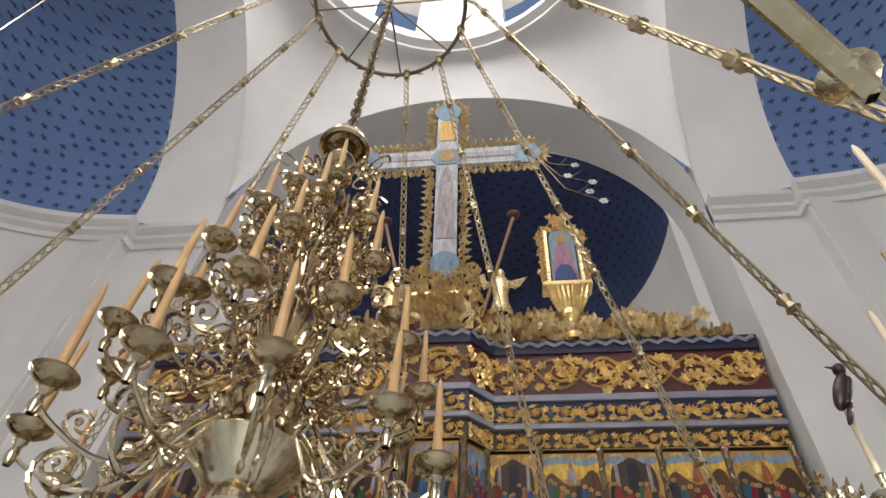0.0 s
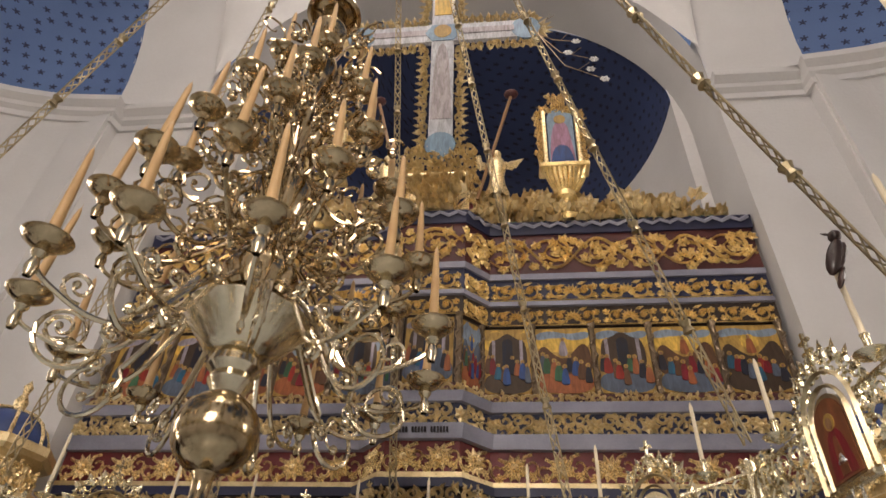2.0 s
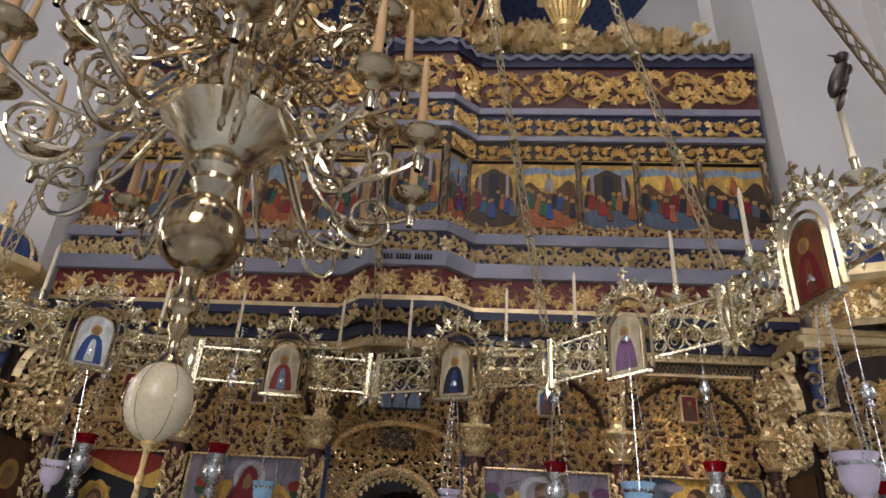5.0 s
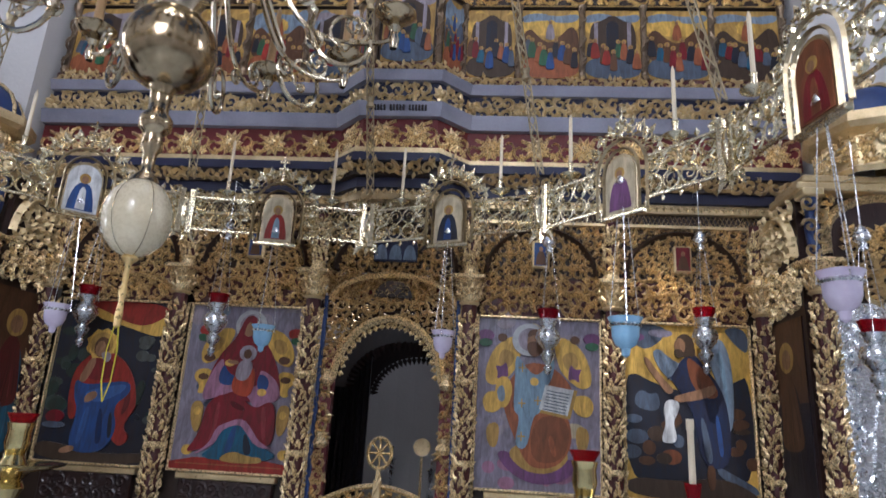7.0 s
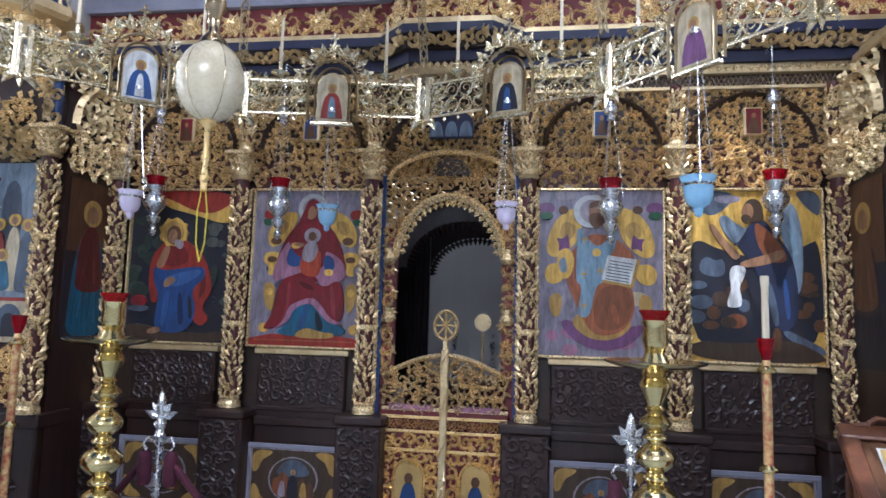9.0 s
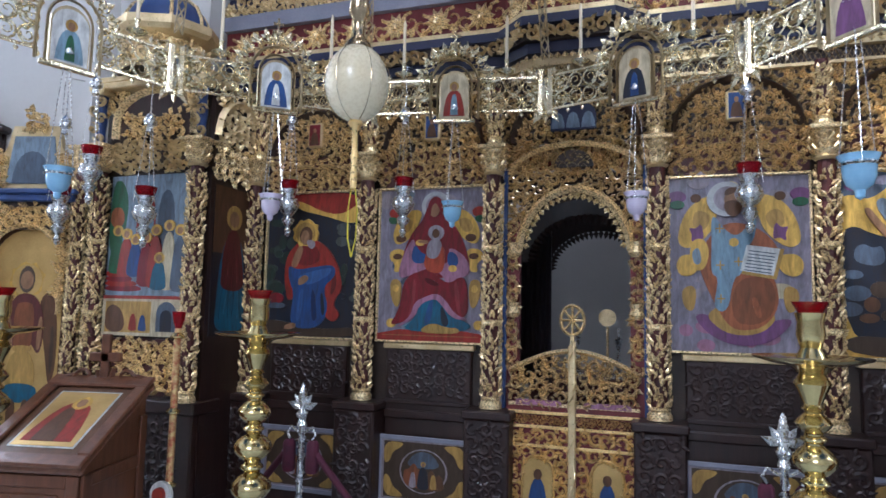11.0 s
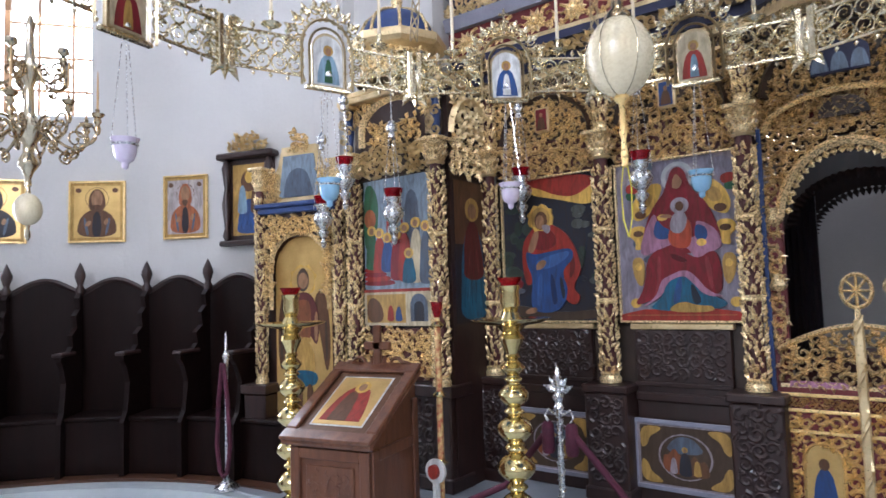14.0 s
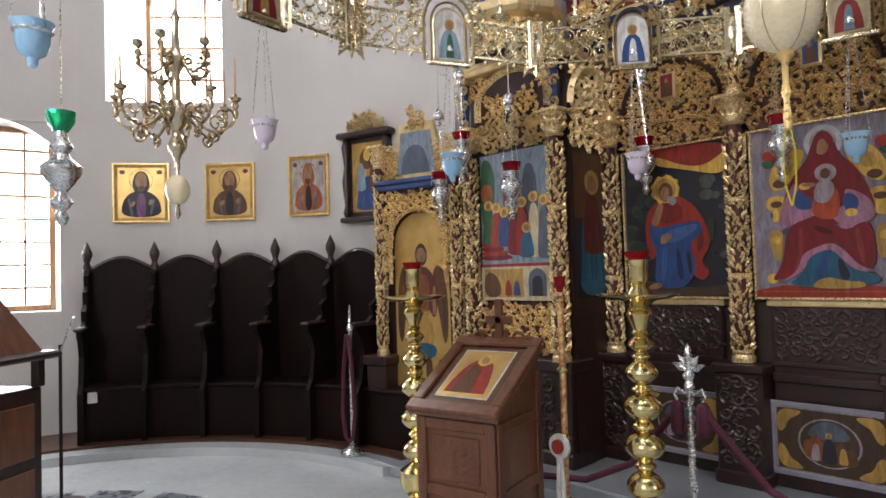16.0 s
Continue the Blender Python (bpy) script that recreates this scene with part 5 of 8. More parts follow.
def scrolls(b, x0, x1, z0, z1):
    n = max(1, round((x1 - x0) / 0.46))
    h = z1 - z0
    for i in range(n):
        a, c = x0 + (x1 - x0) * i / n, x0 + (x1 - x0) * (i + 1) / n
        m, zc, w = (a + c) / 2, (z0 + z1) / 2, (c - a)
        for q in range(9):
            b.leaf(m, zc - h * .1, -0.002, math.pi * (q - 1) / 7, h * .46, h * .2, .03)
        for s in (-1, 1):
            b.spiral(m + s * w * .25, zc, -0.002, h * .45, math.pi if s > 0 else 0, 1.3, h * .14, .024, s)
            b.lobed(m + s * w * .25, zc, -0.004, h * .26, 1.57 + s * .5, .026)
            b.lobed(m + s * w * .43, zc + h * .2, -0.002, h * .28, 1.57 + s * 1.2, .02)
            b.lobed(m + s * w * .43, zc - h * .24, -0.002, h * .26, -1.57 - s * 1.0, .02)
            b.leaf(m + s * w * .10, zc + h * .36, -0.002, s * .3 if s > 0 else math.pi + .3, h * .5, h * .2, .02)
            b.leaf(m + s * w * .10, zc - h * .36, -0.002, -.3 if s > 0 else math.pi - .3, h * .5, h * .2, .02)
    b.ribbon([(x0, z0 + h * .03), (x1, z0 + h * .03)], h * .05, -0.002, .01, taper=False)


t = tier("lattice_rail", 3.135, 3.21, 0.03, BROWN_BOARD, "", 2.55, 0.0)
on_tier(t, "lattice", lambda b, x0, x1, z0, z1: [b.ribbon([(x0 + (x1 - x0) * i / max(2, round((x1 - x0) / .03)), z0 if (i + k) % 2 else z1) for i in range(max(2, round((x1 - x0) / .03)) + 1)], .008, -.002, .008, taper=False) for k in (0, 1)], GOLD, 0.03, 3.14, 3.205)
t = tier("gilt_moulding", 3.21, 3.27, 0.08, GOLD_DARK, "", 2.6, 0.12)
on_tier(t, "leaf_band", beads, GOLD, 0.08, 3.215, 3.265)
t = tier("dark_cornice", 3.27, 3.34, 0.12, BLUE_BOARD, "", 2.65, 0.16)
t = tier("carved_cornice", 3.34, 3.43, 0.15, BROWN_BOARD, "", 2.68, 0.18)
on_tier(t, "leaf_band", thickets(0.085, 0.03), GOLD_DARK, 0.15, 3.345, 3.425)
t = tier("painted_cornice", 3.43, 3.49, 0.18, BLUE_BOARD, "", 2.7, 0.19)
t = tier("gilt_moulding", 3.49, 3.53, 0.16, GOLD_DARK, "", 2.72)
t = tier("flower_frieze", 3.53, 3.77, 0.10, RED_PAINT, "red frieze with gilt flowers")
on_tier(t, "gilt_flower_band", flowers, GOLD, 0.10, 3.535, 3.765)
t = tier("lilac_moulding", 3.77, 3.87, 0.15, LILAC, "grey lilac moulding with a painted line of writing", HW, 0.2, 0.03)
b = Builder()
for i in range(18):
    if i not in (5, 11):
        b.box(-0.2 + i * 0.022, -0.2 + i * 0.022 + 0.013, -0.386, -0.36, 3.805 + ZS, 3.838 + ZS)
part("writing", b, P_DARK, t)
t = tier("medallion_frieze", 3.87, 4.06, 0.09, BLUE_BOARD, "dark blue frieze with gilt scrolls")
on_tier(t, "gilt_scroll_band", cells, GOLD_DARK, 0.09, 3.875, 4.055)
t = tier("lilac_moulding", 4.06, 4.13, 0.13, LILAC, "", HW, 0.2, 0.03)
t = tier("carved_ledge", 4.13, 4.22, 0.10, RED_BOARD)
on_tier(t, "leaf_band", thickets(0.075, 0.02), GOLD_DARK, 0.10, 4.135, 4.215)
t = tier("panel_tier", 4.22, 4.84, 0.05, BROWN_BOARD)
t = tier("scroll_frieze", 4.84, 5.03, 0.08, BROWN_BOARD, "frieze of gilt scrolls")
on_tier(t, "gilt_scroll_band", scrolls, GOLD_BRIGHT, 0.08, 4.845, 5.015)
t = tier("lilac_moulding", 5.03, 5.065, 0.11, LILAC, "", HW, 0.2, 0.012)
t = tier("blue_frieze", 5.065, 5.295, 0.10, BLUE_BOARD, "dark blue frieze of gilt scrolls")
on_tier(t, "gilt_scroll_band", scrolls, GOLD_BRIGHT, 0.10, 5.08, 5.27)
t = tier("lilac_moulding", 5.295, 5.345, 0.12, LILAC, "", HW, 0.2, 0.015)
t = tier("vine_frieze", 5.345, 5.80, 0.11, RED_BOARD, "dark red frieze with a gilt vine")
on_tier(t, "gilt_vine", vines(0.03), GOLD_BRIGHT, 0.11, 5.37, 5.79)
t = tier("blue_cornice", 5.80, 5.835, 0.13, BLUE_BOARD, "dark blue cornice with silver zigzag", 2.78, 0.2, 0.01)
t = tier("zigzag_cornice", 5.835, 5.93, 0.135, BLUE_BOARD, "", 2.78, 0.2, 0.02)
on_tier(t, "zigzag", teeth, LILAC, 0.156, 5.845, 5.925)

# scenes of the upper row, each framed by small gilt posts
PX = (0.40, 0.81, 1.28, 1.73, 2.22, 2.72)
POST = Builder()
POST.box(-0.022, 0.022, -0.035, 0.0, 0.0, 0.62, 0.006)
POST.tube([(0.022 * math.cos(i * .9), -0.05 + 0.012 * math.sin(i * .9), i * 0.62 / 26) for i in range(27)], 0.012, 4)
POST.lathe([(0.02, 0), (0.03, 0.03), (0.02, 0.06)], 8, (0, -0.035, 0))
POST.lathe([(0.02, 0), (0.022, 0.03), (0.036, 0.07)], 8, (0, -0.035, 0.55))
POST.mats = [BRONZE]
POST_MESH = POST.mesh("post")
for s in (-1, 1):
    for x in PX:
        part("post", POST_MESH, None, screen, "", None, pose(s * x, -0.055, 4.22 + ZS))
    for x0, x1 in zip(PX, PX[1:]):
        w = x1 - x0 - 0.045
        ic = part("painted_icon", icon_scene(w, 0.58, rng), None, None, "", None, pose((s * (x0 + x1) / 2) - w / 2, F - 0.072, 4.24))
        tagged(ic, "small painted festival scene in the upper row", "icon", "festival icons")
for s in (-1, 1):
    part("post", POST_MESH, None, screen, "", None, pose(s * 0.235, -0.26, 4.22 + ZS))
    a = Vector((s * 0.42, -0.05, 0))
    c = Vector((s * 0.23, -0.25, 0))
    if s < 0:
        st, en = a, c
    else:
        st, en = c, a
    d = en - st
    ic = part("painted_icon", icon_scene(0.19, 0.58, rng), None, None, "", None, Matrix.Translation((st.x + d.x * .16, F + st.y + d.y * .16 - 0.02, 4.24)) @ Matrix.Rotation(math.atan2(d.y, d.x), 4, "Z"))
    tagged(ic, "narrow painted festival scene in the upper row", "icon", "festival icons")
ic = part("painted_icon", icon_scene(0.38, 0.58, rng), None, None, "", None, pose(-0.19, F - 0.275, 4.24))
tagged(ic, "painted festival scene in the middle of the upper row", "icon", "festival icons")

# main icons
for x, fn, label in ((-2.335, icon_seated, "painted icon of a seated figure in blue and red"), (-1.39, icon_throne, "painted icon of an enthroned figure in dark red"), (0.60, icon_bishop, "painted icon of a robed figure with an open book"), (1.55, icon_winged, "painted icon of a winged standing figure on yellow")):
    ic = part("painted_icon", fn(0.79, 1.08), None, None, "", None, pose(x, F - 0.022, 1.37))
    tagged(ic, label, "icon", "main icons")
    fr = Builder()
    for q in ((-0.012, 0.0, 0.0, 1.08), (0.79, 0.802, 0.0, 1.08), (-0.012, 0.802, -0.015, 0.0), (-0.012, 0.802, 1.08, 1.095)):
        fr.box(q[0], q[1], -0.03, 0.02, q[2], q[3], 0.003)
    part("frame", fr, GOLD, ic)
# lower small framed icons in the dado
for x in (-1.94, -1.0, 1.0, 1.94):
    vine = [("form", "corner_scroll", [(.5 + m * px, .5 + k * pz) for px, pz in ((.47, .46), (.22, .46), (.28, .36), (.36, .30), (.40, .12), (.47, .08))], P_OCHRE) for m in (-1, 1) for k in (-1, 1)]
    ic = part("small_painted_icon", painting(0.62, 0.40, P_DUST, [("box", .5, .03, .94, .94, P_UMBER)] + vine + [("o", .5, .5, .56, .74, P_DUST), ("o", .5, .5, .52, .70, P_UMBER), ("form", "sky", [(.28, .55), (.38, .78), (.5, .84), (.62, .78), (.72, .55)], P_SLATE), ("hill", .42, .22, .3, .44, P_RUST), ("hill", .62, .20, .24, .36, P_BROWN), ("robe", .5, .2, .14, .46, P_NIGHT), ("o", .5, .62, .06, .09, P_OCHRE), ("o", .5, .61, .035, .055, P_SKIN), ("robe", .38, .22, .08, .32, P_DUST), ("robe", .62, .22, .08, .30, P_OCHRE)]), None, None, "", None, pose(x - 0.31, F - 0.075, 0.29))
    tagged(ic, "small painted panel with a pale border on the dark base", "icon", "lower icons")
    part("frame", Builder().box(-0.03, 0.65, -0.012, 0.004, -0.03, 0.0, 0.003).box(-0.03, 0.65, -0.012, 0.004, 0.40, 0.43, 0.003).box(-0.03, 0.0, -0.012, 0.004, 0, 0.40).box(0.62, 0.65, -0.012, 0.004, 0, 0.40), LILAC, ic)

# ---- hanging choros ring ----
HX, HY = -0.28, 2.14        # common axis of ring and chandelier
CHR = 2.02                 # from the axis to the ring's sides


def fret_panel(w, h, rng):
    """Pierced gilt panel of circles and curls between two rails, seen from both sides."""
    b = Builder()
    b.box(0, w, -0.006, 0.006, 0.0, 0.012)
    b.box(0, w, -0.006, 0.006, h - 0.012, h)
    n = max(2, round(w / 0.085))
    c = w / n
    for i in range(n):
        for j in range(2):
            x, z = c * (i + .5), h * (0.28 + 0.44 * j)
            b.ribbon(ellipse(x, z, c * .46, h * .21, 10) + [(x + c * .46, z)], 0.012, 0, 0.006, True, False)
            b.spiral(x, z, 0, c * .36, 3.1 * j + i, 1.0, .011, .006, 1 if (i + j) % 2 else -1, True)
    for i in range(n + 1):
        b.leaf(c * i, h, 0, math.pi / 2, 0.045, 0.03, 0.008, True)
        b.leaf(c * i, 0, 0, -math.pi / 2, 0.035, 0.025, 0.008, True)
    return b


def choros_panel(rng):
    """One of twelve sides, its middle at the origin, facing -y."""
    t = thing("choros_panel", "gilt pierced side of the hanging ring with arched icon", "chandelier", None, "sides of the hanging ring")
    for s in (-1, 1):
        p = part("fretwork", fret_panel(0.36, 0.21, rng), FRET, t, "", None, pose(0.13 if s > 0 else -0.49, 0, -0.11))
        b = Builder().box(-0.018, 0.018, -0.02, 0.02, -0.14, 0.14, 0.006)
        part("upright", b, FRET, t, "", None, pose(s * 0.51, 0, 0))
        c = Builder().lathe([(0.0, 0), (0.012, 0.01), (0.05, 0.028), (0.055, 0.034), (0.012, 0.03), (0.012, 0.09), (0.016, 0.10), (0.0, 0.10)], 12)
        k = part("candle_pan", c, FRET, t, "", 40, pose(s * 0.31, -0.02, 0.10))
        cd = Builder().lathe([(0.010, 0), (0.009, 0.26), (0.003, 0.285), (0.0, 0.285)], 8)
        part("candle", cd, PALE_CANDLE, k, "pale wax candle", 40, pose(0, 0, 0.09))
    b = Builder()
    arch = [(-0.09, -0.15), (0.09, -0.15), (0.09, 0.05)] + ellipse(0, 0.05, 0.09, 0.098, 10, 0, math.pi)[1:]
    b.prism(arch, -0.012, 0.012)
    # darker gilt puts the backlit case's shade into its colour
    fr = part("icon_case", b, STRAP_SHADE_GILT, t)
    b = Builder()
    for k, (r0, w) in enumerate(((0.102, 0.014), (0.145, 0.016))):
        pts = [(r0, -0.15)] + [(r0, 0.0)] + ellipse(0, 0.06, r0, r0 * 1.15, 14, 0, math.pi) + [(-r0, -0.15)]
        b.ribbon(pts, w, -0.008, 0.012, True, False)
    # mouldings take the darker gilt too, as painted-in shade
    part("arch_moulding", b, STRAP_SHADE_GILT, fr)
    b = Builder()
    n = 15
    for i in range(n):
        a = math.pi * (-0.12 + 1.24 * i / (n - 1))
        b.spiral(0.16 * math.cos(a), 0.06 + 0.175 * math.sin(a), 0, 0.028, a, 1.1, .011, .007, 1 if i % 2 else -1, True)
        b.leaf(0.175 * math.cos(a), 0.06 + 0.195 * math.sin(a), 0, a, 0.05, 0.03, 0.008, True)
    for i in range(11):
        a = math.pi * (0.04 + 0.92 * i / 10)
        x, z = 0.205 * math.cos(a), 0.05 + 0.235 * math.sin(a)
        b.spiral(x, z, 0, 0.034, a + 1.5, 1.2, .012, .007, -1 if i % 2 else 1, True)
        b.leaf(x, z, 0, a, 0.06, 0.034, 0.008, True)
        b.leaf(x, z, 0, a + 1.1, 0.045, 0.026, 0.008, True)
    b.box(-0.006, 0.006, -0.006, 0.006, 0.24, 0.40)
    b.box(-0.03, 0.03, -0.006, 0.006, 0.36, 0.372)
    b.box(-0.03, 0.03, -0.006, 0.006, 0.315, 0.327)
    b.spiral(-0.02, 0.275, 0, .022, 0, 1, .01, .006, 1, True)
    b.spiral(0.02, 0.275, 0, .022, 3.1, 1, .01, .006, -1, True)
    b.box(-0.125, 0.125, -0.02, 0.014, -0.17, -0.148, 0.005)
    part("crest", b, FRET, fr)
    return t


rng = random.Random(9)
SAINTS = [(P_RED, P_RUST), (P_PURPLE, P_PURPLE), (P_NIGHT, P_BLUE), (P_CRIMSON, P_LBLUE), (P_BLUE, P_WHITE), (P_LBLUE, P_GREEN), (P_RED, P_OCHRE), (P_BROWN, P_DARK), (P_GREEN, P_OCHRE), (P_CRIMSON, P_WHITE), (P_BLUE, P_OCHRE), (P_DARK, P_RED)]
first = choros_panel(rng)
ring_sides = []
for i in range(12):
    a = 9.7 + 30 * i
    m = Matrix.Translation((HX + CHR * math.cos(radians(a)), HY + CHR * math.sin(radians(a)), 2.87)) @ Matrix.Rotation(radians(a - 90), 4, "Z")
    if i == 0:
        first.matrix_basis = m
    ring_sides.append(first if i == 0 else copy_thing(first, m))
for i, p in enumerate(ring_sides):
    ground = P_WHITE if i in (4, 5) else (P_RUST if i == 0 else P_CREAM)
    w, h = 0.165, 0.27
    arch = [("arch", .5, .02, .96, .96, ground), ("robe", .5, .03, .78, .72, SAINTS[i][0]), ("robe", .5, .05, .28, .58, SAINTS[i][1]), ("o", .5, .70, .34, .22, P_OCHRE), ("o", .5, .68, .2, .15, P_SKIN)]
    b = Builder()
    pts = [(0, 0), (w, 0), (w, h - w / 2)] + ellipse(w / 2, h - w / 2, w / 2, w / 2, 10, 0, math.pi)[1:]
    b.use(ground).prism(pts, 0, 0.004)
    for k, (kind, x, z, sw, sh, col) in enumerate(arch[1:]):
        poly = ellipse(x * w, z * h, sw * w / 2, sh * h / 2, 16) if kind == "o" else [(x * w + px * sw * w, z * h + pz * sh * h) for px, pz in ROBE]
        b.use(col).prism(poly, -0.0012 * (k + 1), 0.002)
    part("icon", b, None, p, "small arched painted icon", None, pose(-w / 2, -0.0165, -0.14))

# double-headed birds at the corners, with the pierced straps up to the crown
CROWN_Z, CROWN_R = 7.6, 0.66


def corner_bird():
    b = Builder()
    b.ball(0, 0, 0, 0.05, 0.03, 0.10, 10, 7)
    for s in (-1, 1):
        b.ribbon([(s * 0.02, 0.07), (s * 0.035, 0.12), (s * 0.05, 0.15), (s * 0.085, 0.14)], 0.035, 0, 0.02, True)
        for k in range(5):
            b.leaf(s * 0.03, 0.05 - 0.02 * k, 0, (0.9 - 0.42 * k) if s > 0 else math.pi - (0.9 - 0.42 * k), 0.13 - 0.01 * k, 0.045, 0.015, True)
        b.leaf(s * 0.02, -0.08, 0, -math.pi / 2 + s * 0.5, 0.12, 0.05, 0.015, True)
    b.leaf(0, -0.07, 0, -math.pi / 2, 0.12, 0.05, 0.015, True)
    return b


BIRD = corner_bird()
BIRD.mats = [FRET]
BIRD_MESH = BIRD.mesh("corner_bird", 40)


def strap(length, rng):
    """Flat pierced strap in links, hanging from the origin along -z."""
    b = Builder()
    n = max(3, round(length / 0.62))
    l = length / n
    for i in range(n):
        z1, z0 = -i * l, -(i + 1) * l
        for s in (-1, 1):
            b.box(s * 0.021 - 0.003, s * 0.021 + 0.003, -0.004, 0.004, z0 + 0.03, z1 - 0.03)
        k = 7
        for q in range(k):
            za, zb = z0 + 0.03 + (l - 0.06) * q / k, z0 + 0.03 + (l - 0.06) * (q + 1) / k
            b.ribbon([(-0.02, za), (0.02, zb)], 0.009, 0, 0.004, True, False)
            b.ribbon([(0.02, za), (-0.02, zb)], 0.009, 0, 0.004, True, False)
        b.lathe([(0.006, z1 - 0.035), (0.03, z1 - 0.028), (0.018, z1), (0.03, z1 + 0.028), (0.006, z1 + 0.035)], 8)
    return b


CORNER_R = CHR / math.cos(radians(15))
top0 = Vector((CROWN_R * 0.98, 0, CROWN_Z - 0.05))
bot0 = Vector((CORNER_R, 0, 3.05))
STRAP = strap((top0 - bot0).length, rng)
STRAP.mats = [STRAP_SHADE_GILT]
STRAP_MESH = STRAP.mesh("strap")
for i in range(12):
    a = radians(9.7 + 15 + 30 * i)
    c, s = math.cos(a), math.sin(a)
    bird = part("corner_bird", BIRD_MESH, None, None, "", None, Matrix.Translation((HX + CORNER_R * c, HY + CORNER_R * s, 2.87)) @ Matrix.Rotation(a - math.pi / 2, 4, "Z"))
    tagged(bird, "gilt two-headed bird at a corner of the hanging ring", "ornament", "corner birds")
    top = Vector((HX + CROWN_R * c, HY + CROWN_R * s, CROWN_Z - 0.05))
    bot = Vector((HX + CORNER_R * c, HY + CORNER_R * s, 3.02))
    rot = (bot - top).to_track_quat("-Z", "Y").to_matrix().to_4x4()
    st = part("hanging_strap", STRAP_MESH, None, None, "", None, Matrix.Translation(top) @ rot)
    tagged(st, "pierced gilt strap in links that carries the ring", "strap", "hanging straps")
crown = thing("crown_ring", "dark iron ring under the dome that gathers the straps", "ring", pose(HX, HY, CROWN_Z))
b = Builder().tube([(CROWN_R * math.cos(2 * math.pi * i / 48), CROWN_R * math.sin(2 * math.pi * i / 48), 0) for i in range(49)], 0.018, 6)
part("hoop", b, BRONZE, crown)
b = Builder()
for i in range(4):
    a = math.pi * i / 4
    b.tube([(CROWN_R * math.cos(a), CROWN_R * math.sin(a), 0), (-CROWN_R * math.cos(a), -CROWN_R * math.sin(a), 0)], 0.009, 5)
part("spokes", b, BRONZE, crown)
b = Builder()
for i in range(12):
    a = radians(9.7 + 15 + 30 * i)
    c, s = math.cos(a), math.sin(a)
    b.ball(CROWN_R * c, CROWN_R * s, 0.02, 0.04, 0.04, 0.05, 8, 5)
    for q in (-1, 1):
        x0, y0 = CROWN_R * c, CROWN_R * s
        b.tube([(x0, y0, 0), (x0 - q * s * 0.08, y0 + q * c * 0.08, -0.01), (x0 - q * s * 0.14 + c * .05, y0 + q * c * 0.14 + s * .05, 0.05)], 0.02, 5, 0.004)
part("leaf_knops", b, BRONZE, crown)
b = Builder().tube([(0, 0, 0.0), (0, 0, 9.3)], 0.012, 6)
part("chain", b, BRONZE, crown, "dark iron chain up to the dome")

# ---- great brass chandelier ----
SCROLL = material("silvered_brass", (0.80, 0.72, 0.55), 0.2, 1.0, (0.55, 0.46, 0.32), 7.0, 0.7, 0.05, 50.0)
chand = thing("chandelier", "great polished brass chandelier with scrolled arms and wax candles", "chandelier", pose(HX, HY, 0))
b = Builder()
b.lathe([(0.0, 5.36), (0.05, 5.34), (0.06, 5.28), (0.12, 5.26), (0.145, 5.20), (0.15, 5.17), (0.13, 5.16), (0.10, 5.19), (0.07, 5.18), (0.06, 5.10), (0.09, 5.04), (0.09, 4.98), (0.05, 4.93), (0.045, 4.80), (0.075, 4.74), (0.10, 4.64), (0.075, 4.54), (0.05, 4.48), (0.05, 4.36), (0.09, 4.30), (0.115, 4.20), (0.09, 4.10),
         (0.05, 4.04), (0.055, 3.92), (0.10, 3.86), (0.13, 3.76), (0.10, 3.64), (0.06, 3.58), (0.06, 3.46), (0.12, 3.40), (0.15, 3.32), (0.12, 3.24), (0.06, 3.22), (0.055, 3.12), (0.09, 3.09), (0.05, 3.04)], 28)
part("shaft", b, BRASS, chand, "turned brass shaft", 50)
b = Builder()
b.lathe([(0.05, 3.00), (0.12, 3.06), (0.185, 3.135), (0.218, 3.15), (0.222, 3.142), (0.205, 3.125), (0.165, 3.075), (0.125, 3.03), (0.10, 3.005), (0.06, 2.995), (0.085, 2.985), (0.09, 2.955), (0.065, 2.93), (0.075, 2.905), (0.06, 2.88), (0.05, 2.86)], 32)
part("bowl", b, SCROLL, chand, "fluted brass bowl", 40)
b = Builder().ball(0, 0, 2.735, 0.133, 0.133, 0.133, 36, 22)
part("globe", b, BRASS, chand, "mirror-bright brass globe", 60)
b = Builder().lathe([(0.04, 2.61), (0.03, 2.59), (0.028, 2.53), (0.045, 2.51), (0.045, 2.48), (0.025, 2.46), (0.03, 2.42), (0.018, 2.40), (0.016, 2.35), (0.035, 2.33), (0.04, 2.315)], 16)
part("lower_stem", b, BRASS, chand, "", 50)
egg = part("egg", Builder().ball(0, 0, 2.215, 0.088, 0.088, 0.110, 30, 20), EGG, chand, "cream ostrich egg in thin gilt bands", 60)
b = Builder()
for k in range(3):
    a = math.pi * k / 3 + 0.35
    pts = [(0.094 * math.sin(t) * math.cos(a), 0.094 * math.sin(t) * math.sin(a), 2.215 - 0.11 * math.cos(t)) for t in [2 * math.pi * i / 32 for i in range(33)]]
    b.tube(pts, 0.0009, 4)
part("egg_bands", b, BRASS, egg)
b = Builder().lathe([(0.018, 2.112), (0.022, 2.10), (0.008, 2.085), (0.007, 2.03), (0.012, 2.01), (0.006, 1.99), (0.010, 1.95), (0.008, 1.92), (0.0, 1.915)], 14)
part("pendant", b, GOLD_BRIGHT, chand, "thin gilt turned drop under the egg", 50)
b = Builder()
